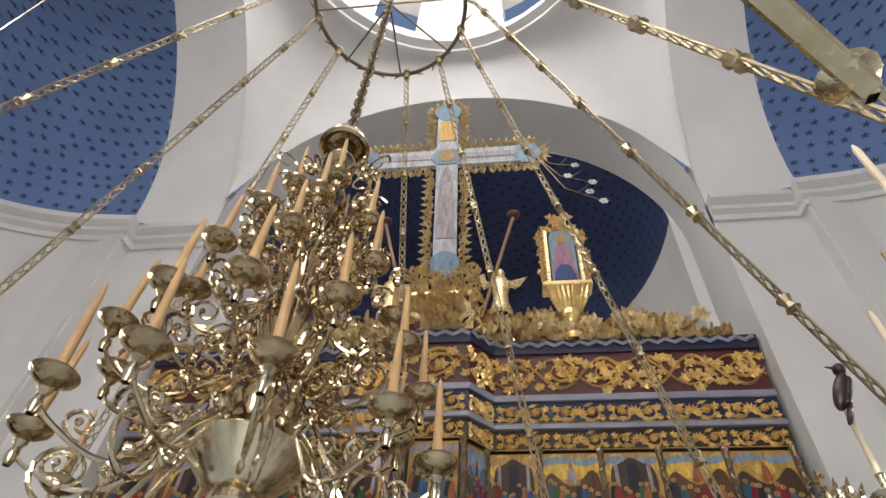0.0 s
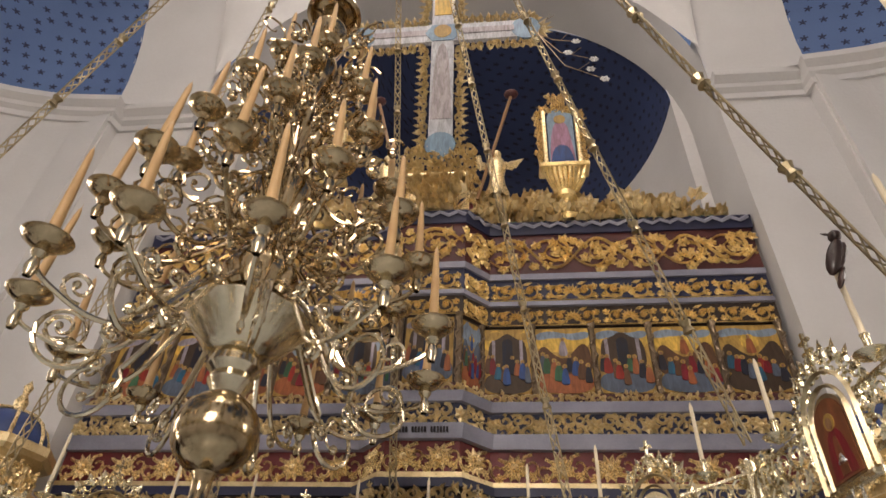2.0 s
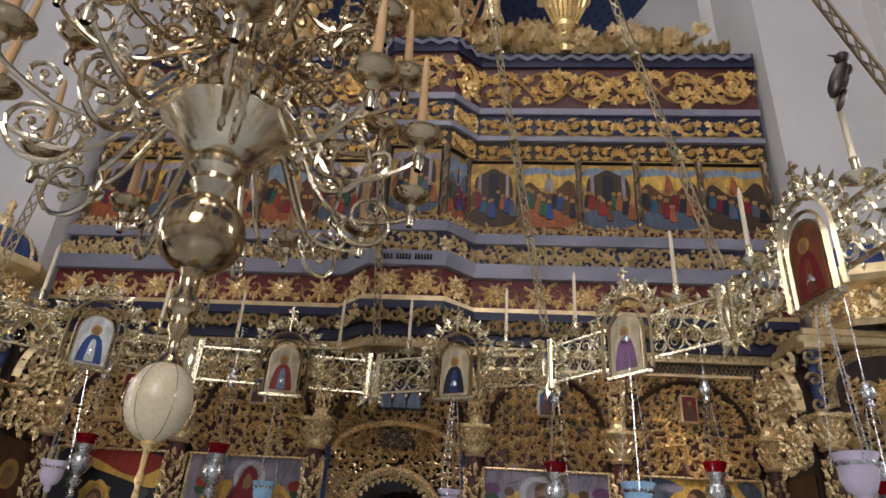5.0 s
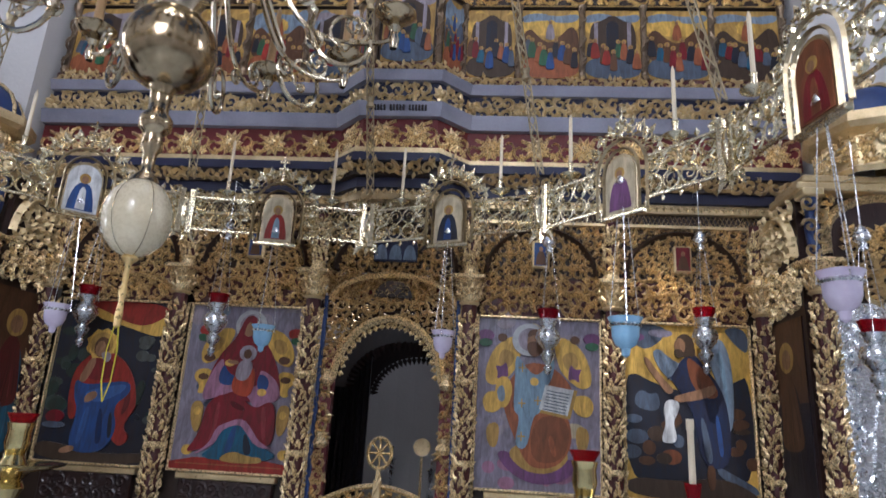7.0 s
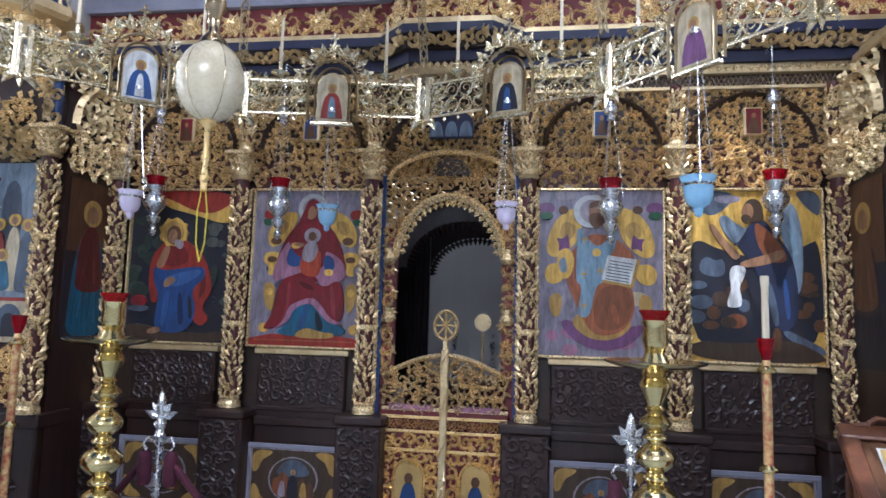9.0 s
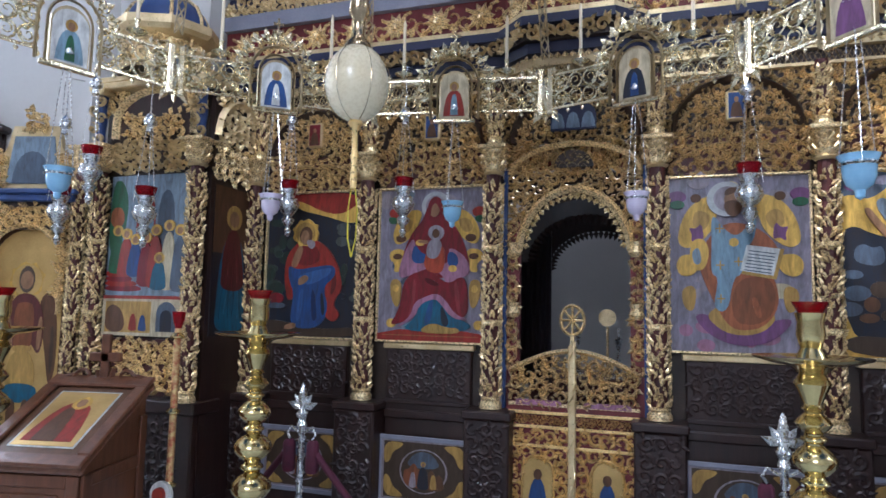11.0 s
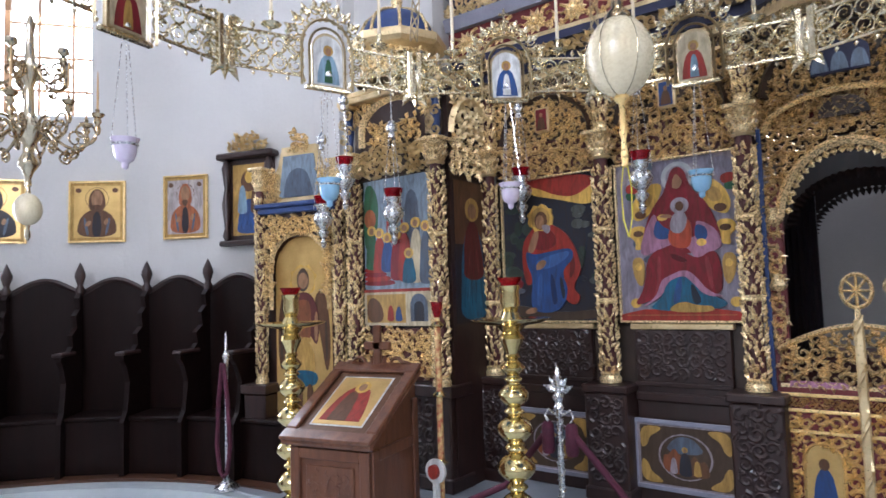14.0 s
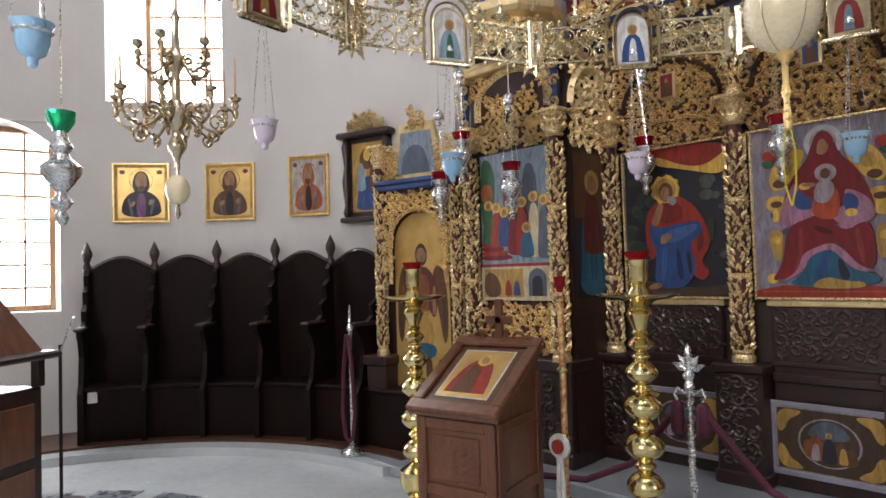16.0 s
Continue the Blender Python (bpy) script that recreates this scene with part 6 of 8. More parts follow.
for k in (-1, 1):
    b.tube([(k * 0.004, 0, 1.93), (k * 0.014, 0, 1.86), (k * 0.012, 0.0, 1.78), (0.0, 0, 1.73)], 0.002, 4)
part("cord", b, STRING, chand, "thin yellow cord loop")


def arm_mesh(r, rise, drop, thick=0.0095):
    """A scrolled branch in the x, z plane from the shaft at the origin: down in a belly, up to a pan at x = r, z = rise, with a great curl inside."""
    b = Builder()
    low = min(0, rise) - drop
    knots = [(0.03, 0.02), (r * .16, 0.05), (r * .34, low * .25), (r * .52, low * .85), (r * .70, low), (r * .88, low * .80 + rise * .2), (r * .985, (low + rise) * .5), (r, rise)]
    pts = []
    for i in range(len(knots) - 1):
        p0, p1, p2, p3 = (Vector((q[0], 0, q[1])) for q in (knots[max(0, i - 1)], knots[i], knots[i + 1], knots[min(len(knots) - 1, i + 2)]))
        for k in range(4):
            t = k / 4
            pts.append(p1 + (p2 - p0) * (.5 * t) + (p0 * 2 - p1 * 5 + p2 * 4 - p3) * (.5 * t * t) + (p1 * 3 - p0 - p2 * 3 + p3) * (.5 * t ** 3))
    pts.append(Vector((r, 0, rise)))
    b.tube(pts, thick * 1.1, 6, thick * .8)
    curl = min(.10, (rise - low) * .42)
    for cx, cz, rr, a0, hand in ((r * .80, low + curl * 1.25, curl, 4.4, 1), (r * .42, low * .35 + curl * .7, curl * .75, 3.6, -1), (r * .60, low - curl * .35, curl * .6, 1.2, -1)):
        sp = []
        for i in range(19):
            t = i / 18
            a = a0 + hand * t * 8.6
            q = rr * (1 - 0.80 * t)
            sp.append((cx + q * math.cos(a), 0, cz + q * math.sin(a)))
        b.tube(sp, thick, 5, thick * .5)
        b.ball(sp[-1][0], 0, sp[-1][2], thick * 1.4, thick * 1.4, thick * 1.4, 7, 5)
    b.lathe([(0.012, -0.10), (0.02, -0.07), (0.012, -0.04), (0.024, -0.02), (0.018, 0.0)], 10, (r, 0, rise))
    return b


PAN = Builder().lathe([(0.0, 0.0), (0.02, 0.0), (0.045, 0.008), (0.068, 0.026), (0.073, 0.036), (0.064, 0.031), (0.045, 0.02), (0.018, 0.02), (0.018, 0.05), (0.024, 0.06), (0.02, 0.07), (0.0, 0.07)], 22)
PAN.mats = [BRASS]
PAN_MESH = PAN.mesh("drip_pan", 40)
WAX = Builder().lathe([(0.017, 0), (0.014, 0.16), (0.010, 0.28), (0.006, 0.31), (0.002, 0.315), (0.0, 0.335)], 10)
WAX.mats = [CANDLE]
WAX_MESH = WAX.mesh("candle", 50)
TIERS = [(12, 0.67, -0.20, 0.13, 3.24, 26), (12, 0.58, 0.0, 0.18, 3.42, 10), (8, 0.43, 0.04, 0.16, 3.82, 14), (7, 0.31, 0.08, 0.13, 4.18, 30), (5, 0.19, 0.08, 0.08, 4.50, 12)]
rc = random.Random(5)
for n, r, rise, drop, z, turn in TIERS:
    ab = arm_mesh(r, rise, drop)
    ab.mats = [SCROLL if z < 3.3 else BRASS]
    am = ab.mesh("arm", 40)
    for i in range(n):
        a = radians(turn + 360 * i / n + rc.uniform(-2, 2))
        arm = part("arm", am, None, chand, "", None, Matrix.Translation((0, 0, z)) @ Matrix.Rotation(a, 4, "Z"))
        pan = part("drip_pan", PAN_MESH, None, arm, "", None, pose(r, 0, rise))
        k = part("candle", WAX_MESH, None, arm, "honey-coloured wax candle", None, pose(r, 0, rise + 0.06, rc.uniform(-3, 3), rc.uniform(-3, 3), 0) @ Matrix.Diagonal((1, 1, rc.uniform(0.85, 1.1), 1)))
# large loose scrolls that hang outside the bowl
for i in range(9):
    a = radians(20 + 40 * i)
    b = Builder()
    sp = []
    for q in range(26):
        t = q / 25
        g = 2.6 + t * 8.4
        w = .115 * (1 - .70 * t)
        sp.append((.50 + w * math.cos(g), 0, 2.90 + w * math.sin(g) * 1.1))
    b.tube([(.30, 0, 3.12), (.36, 0, 3.02)] + sp, .011, 6, .005)
    b.ball(sp[-1][0], 0, sp[-1][2], .018, .018, .018, 7, 5)
    part("hanging_scroll", b, SCROLL, chand, "", 40, Matrix.Rotation(a, 4, "Z"))
# small cast scrolls and figures packed round the shaft
b = Builder()
for i in range(200):
    z = rc.uniform(3.3, 4.95)
    k = 0.42 * (1 - (z - 3.3) / 2.0) + 0.06
    a, r = rc.uniform(0, 6.28), rc.uniform(0.08, 0.12 + k)
    x, y = r * math.cos(a), r * math.sin(a)
    hand, rr = rc.choice((-1, 1)), rc.uniform(0.04, 0.085)
    sp = []
    for q in range(11):
        t = q / 10
        g = hand * t * 7.0 + a
        w = rr * (1 - 0.7 * t)
        sp.append((x + w * math.cos(g) * math.cos(a), y + w * math.cos(g) * math.sin(a), z + w * math.sin(g)))
    b.tube(sp, 0.008, 4, 0.004)
    if i % 3 == 0:
        b.ball(x, y, z - 0.05, 0.022, 0.022, 0.03, 7, 5)
part("cast_scrollwork", b, BRASS, chand, "tangle of cast brass scrolls and knobs", 40)["kind"] = "stuff"
b = Builder()
pts = [(0, 0, 5.34 + i * 0.07) for i in range(33)]
for i, (x, y, z) in enumerate(pts):
    a = (i % 2) * math.pi / 2
    b.tube([(0.03 * math.cos(t) * math.cos(a), 0.03 * math.cos(t) * math.sin(a), z + 0.055 * math.sin(t)) for t in [2 * math.pi * q / 10 for q in range(11)]], 0.009, 4)
part("chain", b, BRONZE, chand, "heavy dark bronze chain")

dv = part("carved_bird", Builder().ball(0, 0, 0, .05, .05, .15, 12, 8).ball(.02, 0, .17, .04, .04, .045, 10, 6).tube([(.05, 0, .17), (.1, 0, .16)], .012, 5, .003).ball(-.03, 0, .02, .03, .055, .11, 10, 6).ball(-.05, 0, -.15, .02, .035, .09, 8, 5), DARK_WOOD, None, "", 50, pose(1.72, 2.1, 3.33, 0, -24, 180) @ Matrix.Diagonal((.55, .55, .55, 1)))
tagged(dv, "dark carved bird fixed to a hanging strap", "ornament")

# ---- sanctuary gate ----
rng = random.Random(17)
b = Builder()


def gate_open(x, z):
    return not (abs(x) < 0.34 and (z < 1.95 or (x / 0.35) ** 2 + ((z - 1.95) / 0.44) ** 2 < 1))


b.use(GOLD)
b.thicket(-0.47, 0.47, 2.10 + ZS, 2.74 + ZS, 0.0, 0.072, rng, 0.035, lambda x, z: gate_open(x, z - ZS), True, 3)
b.ribbon([(px, pz + ZS) for px, pz in ellipse(0, 1.95, 0.37, 0.46, 24, 0.1, math.pi - 0.1)], 0.055, -0.03, 0.03, True, False)
for i in range(22):
    a = 0.2 + (math.pi - 0.4) * i / 21
    b.leaf(0.35 * math.cos(a), 1.95 + ZS + 0.44 * math.sin(a), -0.01, a + math.pi, 0.05, 0.045, 0.015, True)
spart("gate_arch", b, None, "pierced gilt arch over the gate")
b = Builder()
b.use(RED_PAINT).box(-0.47, 0.47, 0.03, 0.05, 2.56 + ZS, 2.73 + ZS)
b.use(GOLD).ribbon([(px, pz + ZS) for px, pz in ellipse(0, 2.5, 0.44, 0.22, 20, 0.1, math.pi - 0.1)], 0.04, -0.03, 0.03, False, False)
b.thicket(-0.46, 0.46, 2.56 + ZS, 2.73 + ZS, 0.02, 0.085, rng, 0.03)
b.use(BROWN_BOARD).prism([(px, pz + ZS) for px, pz in ellipse(0, 2.56, 0.13, 0.12, 14, 0, math.pi)], -0.03, 0.02)
spart("gate_head", b, None)
b = Builder()
b.use(BROWN_BOARD).box(-0.5, 0.5, 0.0, 0.03, 2.74 + ZS, 3.13 + ZS)
b.use(DARK_WOOD).ribbon([(px, pz + ZS) for px, pz in ellipse(0, 2.74, 0.42, 0.36, 24, 0, math.pi)], 0.06, -0.02, 0.05, taper=False)
b.use(GOLD).thicket(-0.49, 0.49, 2.75 + ZS, 3.12 + ZS, -0.005, 0.075, rng, 0.030, None, False, 3)
b.use(BLUE_BOARD).prism([(-0.15, 2.81 + ZS), (0.15, 2.81 + ZS), (0.15, 2.92 + ZS)] + [(px, pz + ZS) for px, pz in ellipse(0, 2.92, 0.15, 0.08, 10, 0, math.pi)][1:], -0.06, 0.0)
b.use(P_SKY)
for k in range(3):
    b.prism([(-0.10 + k * .10 + px * .09, 2.82 + ZS + pz * .13) for px, pz in ROBE], -0.066, -0.05)
spart("gate_tympanum", b, None)
for s in (-1, 1):
    b = Builder()
    b.use(RED_PAINT).box(s * 0.41 - 0.05, s * 0.41 + 0.05, -0.02, 0.04, 0.9 + ZS, 2.2 + ZS)
    b.use(GOLD).thicket(s * 0.41 - 0.05, s * 0.41 + 0.05, 1.2 + ZS, 2.2 + ZS, -0.022, 0.075, rng, 0.03, None, False, 3)
    for z in (1.55, 1.95):
        b.lathe([(0.03, 0), (0.055, 0.03), (0.035, 0.07), (0.05, 0.1)], 10, (s * 0.40, -0.03, z + ZS))
    spart("gate_jamb", b, None)
    b = Builder().box(s * 0.455 - 0.012, s * 0.455 + 0.012, -0.05, -0.02, 0.95 + ZS, 2.55 + ZS)
    spart("blue_fillet", b, BLUE_PAINT)

doors = thing("sanctuary_gate", "low pair of carved gilt gate leaves, closed", "gate", pose(0, F - 0.07, 0.18))


def leaf_top(x):
    return 1.19 + 0.09 * math.cos(min(1, abs(x) / 0.42) * math.pi) * 0.5 - 0.06


for s in (-1, 1):
    dz = -0.18
    x0, x1 = (0.02, 0.415) if s > 0 else (-0.415, -0.02)
    lf = part("gate_leaf", Builder().use(RED_PAINT).box(x0, x1, 0.0, 0.03, 0.0, 0.98 + dz), None, doors)
    b = Builder()
    b.thicket(x0 + .01, x1 - .01, 1.0 + dz, 1.36 + dz, 0.015, 0.075, rng, 0.03, lambda x, z: z < 1.19 + dz + 0.13 * math.cos(min(1, abs(x) / 0.42) * math.pi / 2), True, 3)
    top = [(s * (0.02 + 0.395 * i / 12), 1.20 + dz + 0.14 * math.cos((0.02 + 0.395 * i / 12) / 0.42 * math.pi / 2)) for i in range(13)]
    b.ribbon(top, 0.035, 0.01, 0.025, True, False)
    b.box(x0, x1, 0.0, 0.03, 0.98 + dz, 1.0 + dz)
    part("openwork", b, GOLD, lf)
    b = Builder()
    for z in (0.84, 0.93, 0.72):
        b.box(x0, x1, -0.02, 0.0, z + dz, z + 0.02 + dz, 0.004)
    b.vine(x0 + .01, x1 - .01, 0.86 + dz, 0.93 + dz, -0.002, rng, 0.015)
    b.thicket(x0 + .01, x1 - .01, 0.74 + dz, 0.84 + dz, -0.002, 0.07, rng, 0.02, None, False, 3)
    c = (x0 + x1) / 2
    b.thicket(x0 + .005, x1 - .005, 0.2 + dz, 0.72 + dz, -0.002, 0.075, rng, 0.022, lambda x, z: abs(x - c) > 0.095 or z > 0.66 + dz, False, 3)
    b.ribbon([(c + .10, 0.22 + dz), (c + .10, 0.56 + dz)] + ellipse(c, 0.56 + dz, 0.10, 0.11, 12, 0, math.pi)[1:] + [(c - .10, 0.22 + dz)], 0.02, -0.01, 0.015, False, False)
    part("carving", b, GOLD_BRIGHT, lf)
    b = Builder()
    b.use(P_GOLD).prism([(c - .095, 0.22 + dz), (c + .095, 0.22 + dz), (c + .095, 0.56 + dz)] + ellipse(c, 0.56 + dz, 0.095, 0.10, 12, 0, math.pi)[1:], -0.006, 0.0)
    b.use(P_BLUE).prism([(c + px * .14, 0.22 + dz + pz * .38) for px, pz in ROBE], -0.009, -0.005)
    b.use(P_BROWN).prism(ellipse(c, 0.55 + dz, .028, .034, 12), -0.0105, -0.005)
    part("door_icon", b, None, lf, "small arched painted panel on gold")
    part("pink_strip", Builder().box(x0 + .05, x1 - .05, -0.006, 0.0, 0.985 + dz, 1.02 + dz), P_PINK, lf)
b = Builder().box(-0.025, 0.025, -0.03, 0.03, 0.0, 1.38 - 0.18, 0.008)
b.tube([(0.02 * math.cos(i), -0.03 + 0.012 * math.sin(i), 0.1 + i * 0.045) for i in range(26)], 0.012, 5)
part("meeting_post", b, GOLD_DARK, doors)
b = Builder()
b.box(-0.014, 0.014, -0.012, 0.012, 1.18, 1.27, 0.004)
b.ribbon(ellipse(0, 1.36, .075, .095, 24) + [(0.075, 1.36)], 0.022, 0, 0.014, True, False)
for k in range(4):
    b.ribbon([(0.07 * math.cos(k * math.pi / 4), 1.36 + 0.09 * math.sin(k * math.pi / 4)), (-0.07 * math.cos(k * math.pi / 4), 1.36 - 0.09 * math.sin(k * math.pi / 4))], 0.016, 0, 0.01, True, False)
part("finial", b, GOLD, doors, "pierced gilt disc with a cross")

# dark canopy and altar seen through the gate
can = thing("altar_canopy", "dark carved wooden canopy over the altar", "canopy", pose(0, 6.3, 0))
for x in (-0.62, 0.62):
    for y in (-0.5, 0.6):
        part("post", Builder().lathe([(0.07, 0), (0.05, 0.1), (0.045, 2.0), (0.08, 2.1)], 12, (x, y, 0)), DARK_WOOD, can, "", 40)
for y in (-0.5, 0.6):
    b = Builder()
    b.ribbon(ellipse(0, 2.0, .6, .5, 24, 0, math.pi), 0.24, y, 0.05, True, False)
    for i in range(30):
        a = math.pi * (i + .5) / 30
        b.leaf(.50 * math.cos(a), 2.0 + .40 * math.sin(a), y, a + math.pi, .10, .05, .02, True)
    b.box(-0.7, 0.7, y - .05, y + .05, 2.5, 2.62, .01)
    part("arch", b, DARK_WOOD, can)
for x0, x1 in ((-.62, -.30),):
    part("curtain", Builder().ribbon([(x0 + (x1 - x0) * q / 12, 2.3) for q in range(13)], .02, -.44, .01, True, False).plan([(x0 + (x1 - x0) * q / 16, -.44 + .025 * (q % 2)) for q in range(17)] + [(x1 - (x1 - x0) * q / 16, -.40 + .025 * (q % 2)) for q in range(17)], 1.0, 2.36), P_DARK, can, "dark drawn curtain")
part("roof", Builder().box(-0.75, 0.75, -0.6, 0.7, 2.62, 2.72, .02), DARK_WOOD, can)
al = thing("altar", "altar table under a dark cloth", "table", pose(0, 6.35, 0))
part("cloth", Builder().box(-0.5, 0.5, -0.4, 0.4, 0.0, 1.05, 0.02), RED_BOARD, al)
for x, y, h in ((-0.12, 6.2, .5), (0.22, 6.15, .42), (0.34, 6.4, .6)):
    t = thing("altar_candlestick", "small silver candlestick on the altar", "candlestick", pose(x, y, 1.05), "altar candlesticks")
    part("stick", Builder().lathe([(.06, 0), (.05, .02), (.015, .05), (.03, .12), (.012, .2), (.03, h - .12), (.04, h - .1), (.012, h - .08), (.012, h), (0, h)], 12), SILVER, t, "", 40)
t = thing("altar_disc", "round gilt disc on a stem on the altar", "ornament", pose(0.12, 6.3, 1.05))
part("stem", Builder().lathe([(.05, 0), (.012, .04), (.012, .42)], 10), GOLD, t)
part("disc", Builder().prism(ellipse(0, .50, .075, .075, 20), -.01, .01), GOLD_DARK, t)

# ---- crest, cross and side icons on top ----
crest = thing("crest", "openwork crest of gilt leaves and beasts along the top", "carving", pose(0, F - 0.10, 5.93))
for s in (-1, 1):
    b = Builder()
    b.thicket(0.28, 2.62, 0.02, 0.52, 0, 0.10, rng, 0.06, lambda x, z: z < 0.14 + 0.34 * (1 - ((abs(x) - 0.3) / 2.4)) + 0.08 * math.sin(x * 7), True, 4)
    b.thicket(0.4, 2.4, 0.02, 0.30, -.06, 0.14, rng, 0.06, lambda x, z: z < 0.30 * (1 - ((abs(x) - 0.3) / 2.8)), True, 4)
    for x, z, r in ((0.95, 0.22, .15), (1.75, .22, .16), (1.35, .14, .12), (2.1, .12, .1), (.6, .2, .13)):
        b.flower(x, z, -.09, r, 9, .05)
    for k in range(9):
        b.lobed(.42 + .24 * k, .10 + .05 * (k % 3), -.11, .13, 1.2 + .5 * math.sin(k * 2.3), .05)
    part("leafwork", b, GOLD_DARK, crest, "", None, Matrix.Diagonal((s, 1, 1, 1)))
    b = Builder().box(0.3, 2.5, -0.03, 0.05, 0.0, 0.05, 0.02)
    part("green_base", b, P_GREEN, crest, "", None, Matrix.Diagonal((s, 1, 1, 1)))

ped = thing("cross_pedestal", "gilt urn-shaped pedestal under the great cross", "pedestal", pose(-0.02, F - 0.2, 5.93))
b = Builder().lathe([(.14, 0), (.16, .04), (.09, .08), (.11, .14), (.17, .25), (.20, .36), (.17, .40), (.22, .44)], 20)
part("urn", b, GOLD_DARK, ped, "", 40)
b = Builder()
b.thicket(-.24, .24, .02, .44, -.17, .10, rng, .06, lambda x, z: abs(x) < .12 + z * .25, True, 3)
part("leafwork", b, GOLD_DARK, ped)
part("slab", Builder().box(-.3, .3, -.16, .16, .44, .52, .02), GOLD_DARK, ped)
for s in (-1, 1):
    b = Builder()
    b.spiral(s * .3, .2, 0, .16, 1.5, 1.2, .06, .04, s, True)
    b.spiral(s * .34, .44, 0, .12, 3, 1.1, .05, .04, -s, True)
    b.leaf(s * .2, .05, 0, 1.2, .3, .12, .05, True)
    part("bracket", b, GOLD, ped)
    part("red_ground", Builder().prism(ellipse(s * .26, .16, .09, .13, 12), .02, .04), RED_PAINT, ped)

cross = thing("great_cross", "tall painted cross in a gilt lace border, leaning forward", "cross", pose(-0.02, F - 0.16, 6.52, 12.5, 0, 0))
CW, CT, CAZ, CA = 0.125, 2.78, 1.98, 0.93


def cross_poly(w, top, az, arm, low=0.0):
    return [(-w, low), (w, low), (w, az - w), (arm, az - w), (arm, az + w), (w, az + w), (w, top), (-w, top), (-w, az + w), (-arm, az + w), (-arm, az - w), (-w, az - w)]


b = Builder()
pl = cross_poly(CW, CT, CAZ, CA, 0.42)
v = [(x, y, z) for y in (-.03, .03) for x, z in pl]
idx = [(0, 1, 2, 11), (2, 3, 4, 5), (2, 5, 8, 11), (5, 6, 7, 8), (8, 9, 10, 11)]
b.add(v, idx + [tuple(12 + i for i in q[::-1]) for q in idx] + [(i, (i + 1) % 12, 12 + (i + 1) % 12, 12 + i) for i in range(12)])
part("cross_board", b, paint(0.60, 0.60, 0.62), cross, "pale blue and cream painted board")
for x, z in ((0, CT), (-CA, CAZ), (CA, CAZ), (0, 0.42)):
    part("trefoil_end", Builder().prism(ellipse(x, z, .16, .16, 20), -.034, .03), P_LBLUE, cross)
b = Builder()
b.use(P_PALE).prism([(px * .22, .75 + pz * 1.3) for px, pz in ROBE], -.040, -.03)
b.use(P_PALE).prism([(-.8, CAZ - .03), (.8, CAZ - .03), (.8, CAZ + .05), (-.8, CAZ + .05)], -.038, -.03)
b.use(P_YELLOW).prism([(-.1, CAZ + .28), (.1, CAZ + .28), (.1, CAZ + .62), (-.1, CAZ + .62)], -.038, -.03)
b.use(P_LBLUE).prism([(-.12, CAZ - .12), (.12, CAZ - .12), (.2, CAZ), (.12, CAZ + .12), (-.12, CAZ + .12), (-.2, CAZ)], -.0385, -.03)
b.use(P_OCHRE).prism(ellipse(0, CAZ + .02, .10, .10, 18), -.042, -.03)
part("painted_form", b, None, cross, "plain pale painted forms")
b = Builder()
outer = cross_poly(CW + .07, CT + .1, CAZ, CA + .1, 0.36)
for (ax, az), (cx, cz) in zip(outer, outer[1:] + outer[:1]):
    l = math.hypot(cx - ax, cz - az)
    n = max(1, round(l / .095))
    for i in range(n):
        t = (i + .5) / n
        x, z = ax + (cx - ax) * t, az + (cz - az) * t
        b.spiral(x, z, 0, .055, rng.uniform(0, 6), 1.1, .026, .03, 1 if i % 2 else -1, True)
        b.leaf(x, z, -.01, rng.uniform(0, 6.28), .08, .04, .03, True)
        b.leaf(x, z, -.01, math.atan2(cz - az, cx - ax) - math.pi / 2, .10, .05, .03, True)
for x, z, ang in ((0, CT + .22, math.pi / 2), (-CA - .22, CAZ, math.pi), (CA + .22, CAZ, 0)):
    for k in (-.9, -.45, 0, .45, .9):
        b.leaf(x - .1 * math.cos(ang), z - .1 * math.sin(ang), 0, ang + k, .19, .075, .03, True)
    for sg in (-1, 1):
        b.flower(x - .16 * math.cos(ang) + sg * .2 * math.sin(ang), z - .16 * math.sin(ang) + sg * .2 * math.cos(ang), 0, .09, 7, .03)
for s in (-1, 1):
    b.thicket(min(s * .14, s * .36), max(s * .14, s * .36), .0, .42, 0, .10, rng, .04, None, True, 3)
b.thicket(-.14, .14, .0, .3, -.02, .09, rng, .04, None, True, 3)
part("gilt_border", b, GOLD_DARK, cross, "carved gilt lace border")
for s in (-1, 1):
    sp = thing("flower_spray", "thin dark wire spray with small white flowers", "ornament", pose(-0.02 + s * 1.05, F - 0.62, 8.3), "flower sprays")
    b = Builder()
    for k, (dx, dz) in enumerate(((.55, -.55), (.4, -.2), (.2, .35), (-.15, .3), (.62, -.9))):
        b.tube([(0, 0, 0), (s * dx * .4, 0, dz * .7), (s * dx, 0, dz)], .008, 4, .004)
        b.tube([(s * dx * .6, 0, dz * .8), (s * dx * .8, 0, dz * .8 + .12)], .005, 4)
    part("wire", b, BRONZE, sp)
    for k, (dx, dz) in enumerate(((.55, -.55), (.4, -.2), (.62, -.9), (.5, -.72), (.3, -.4))):
        part("flower", Builder().flower(s * dx, dz, 0, .055, 6, .015), P_WHITE, sp)
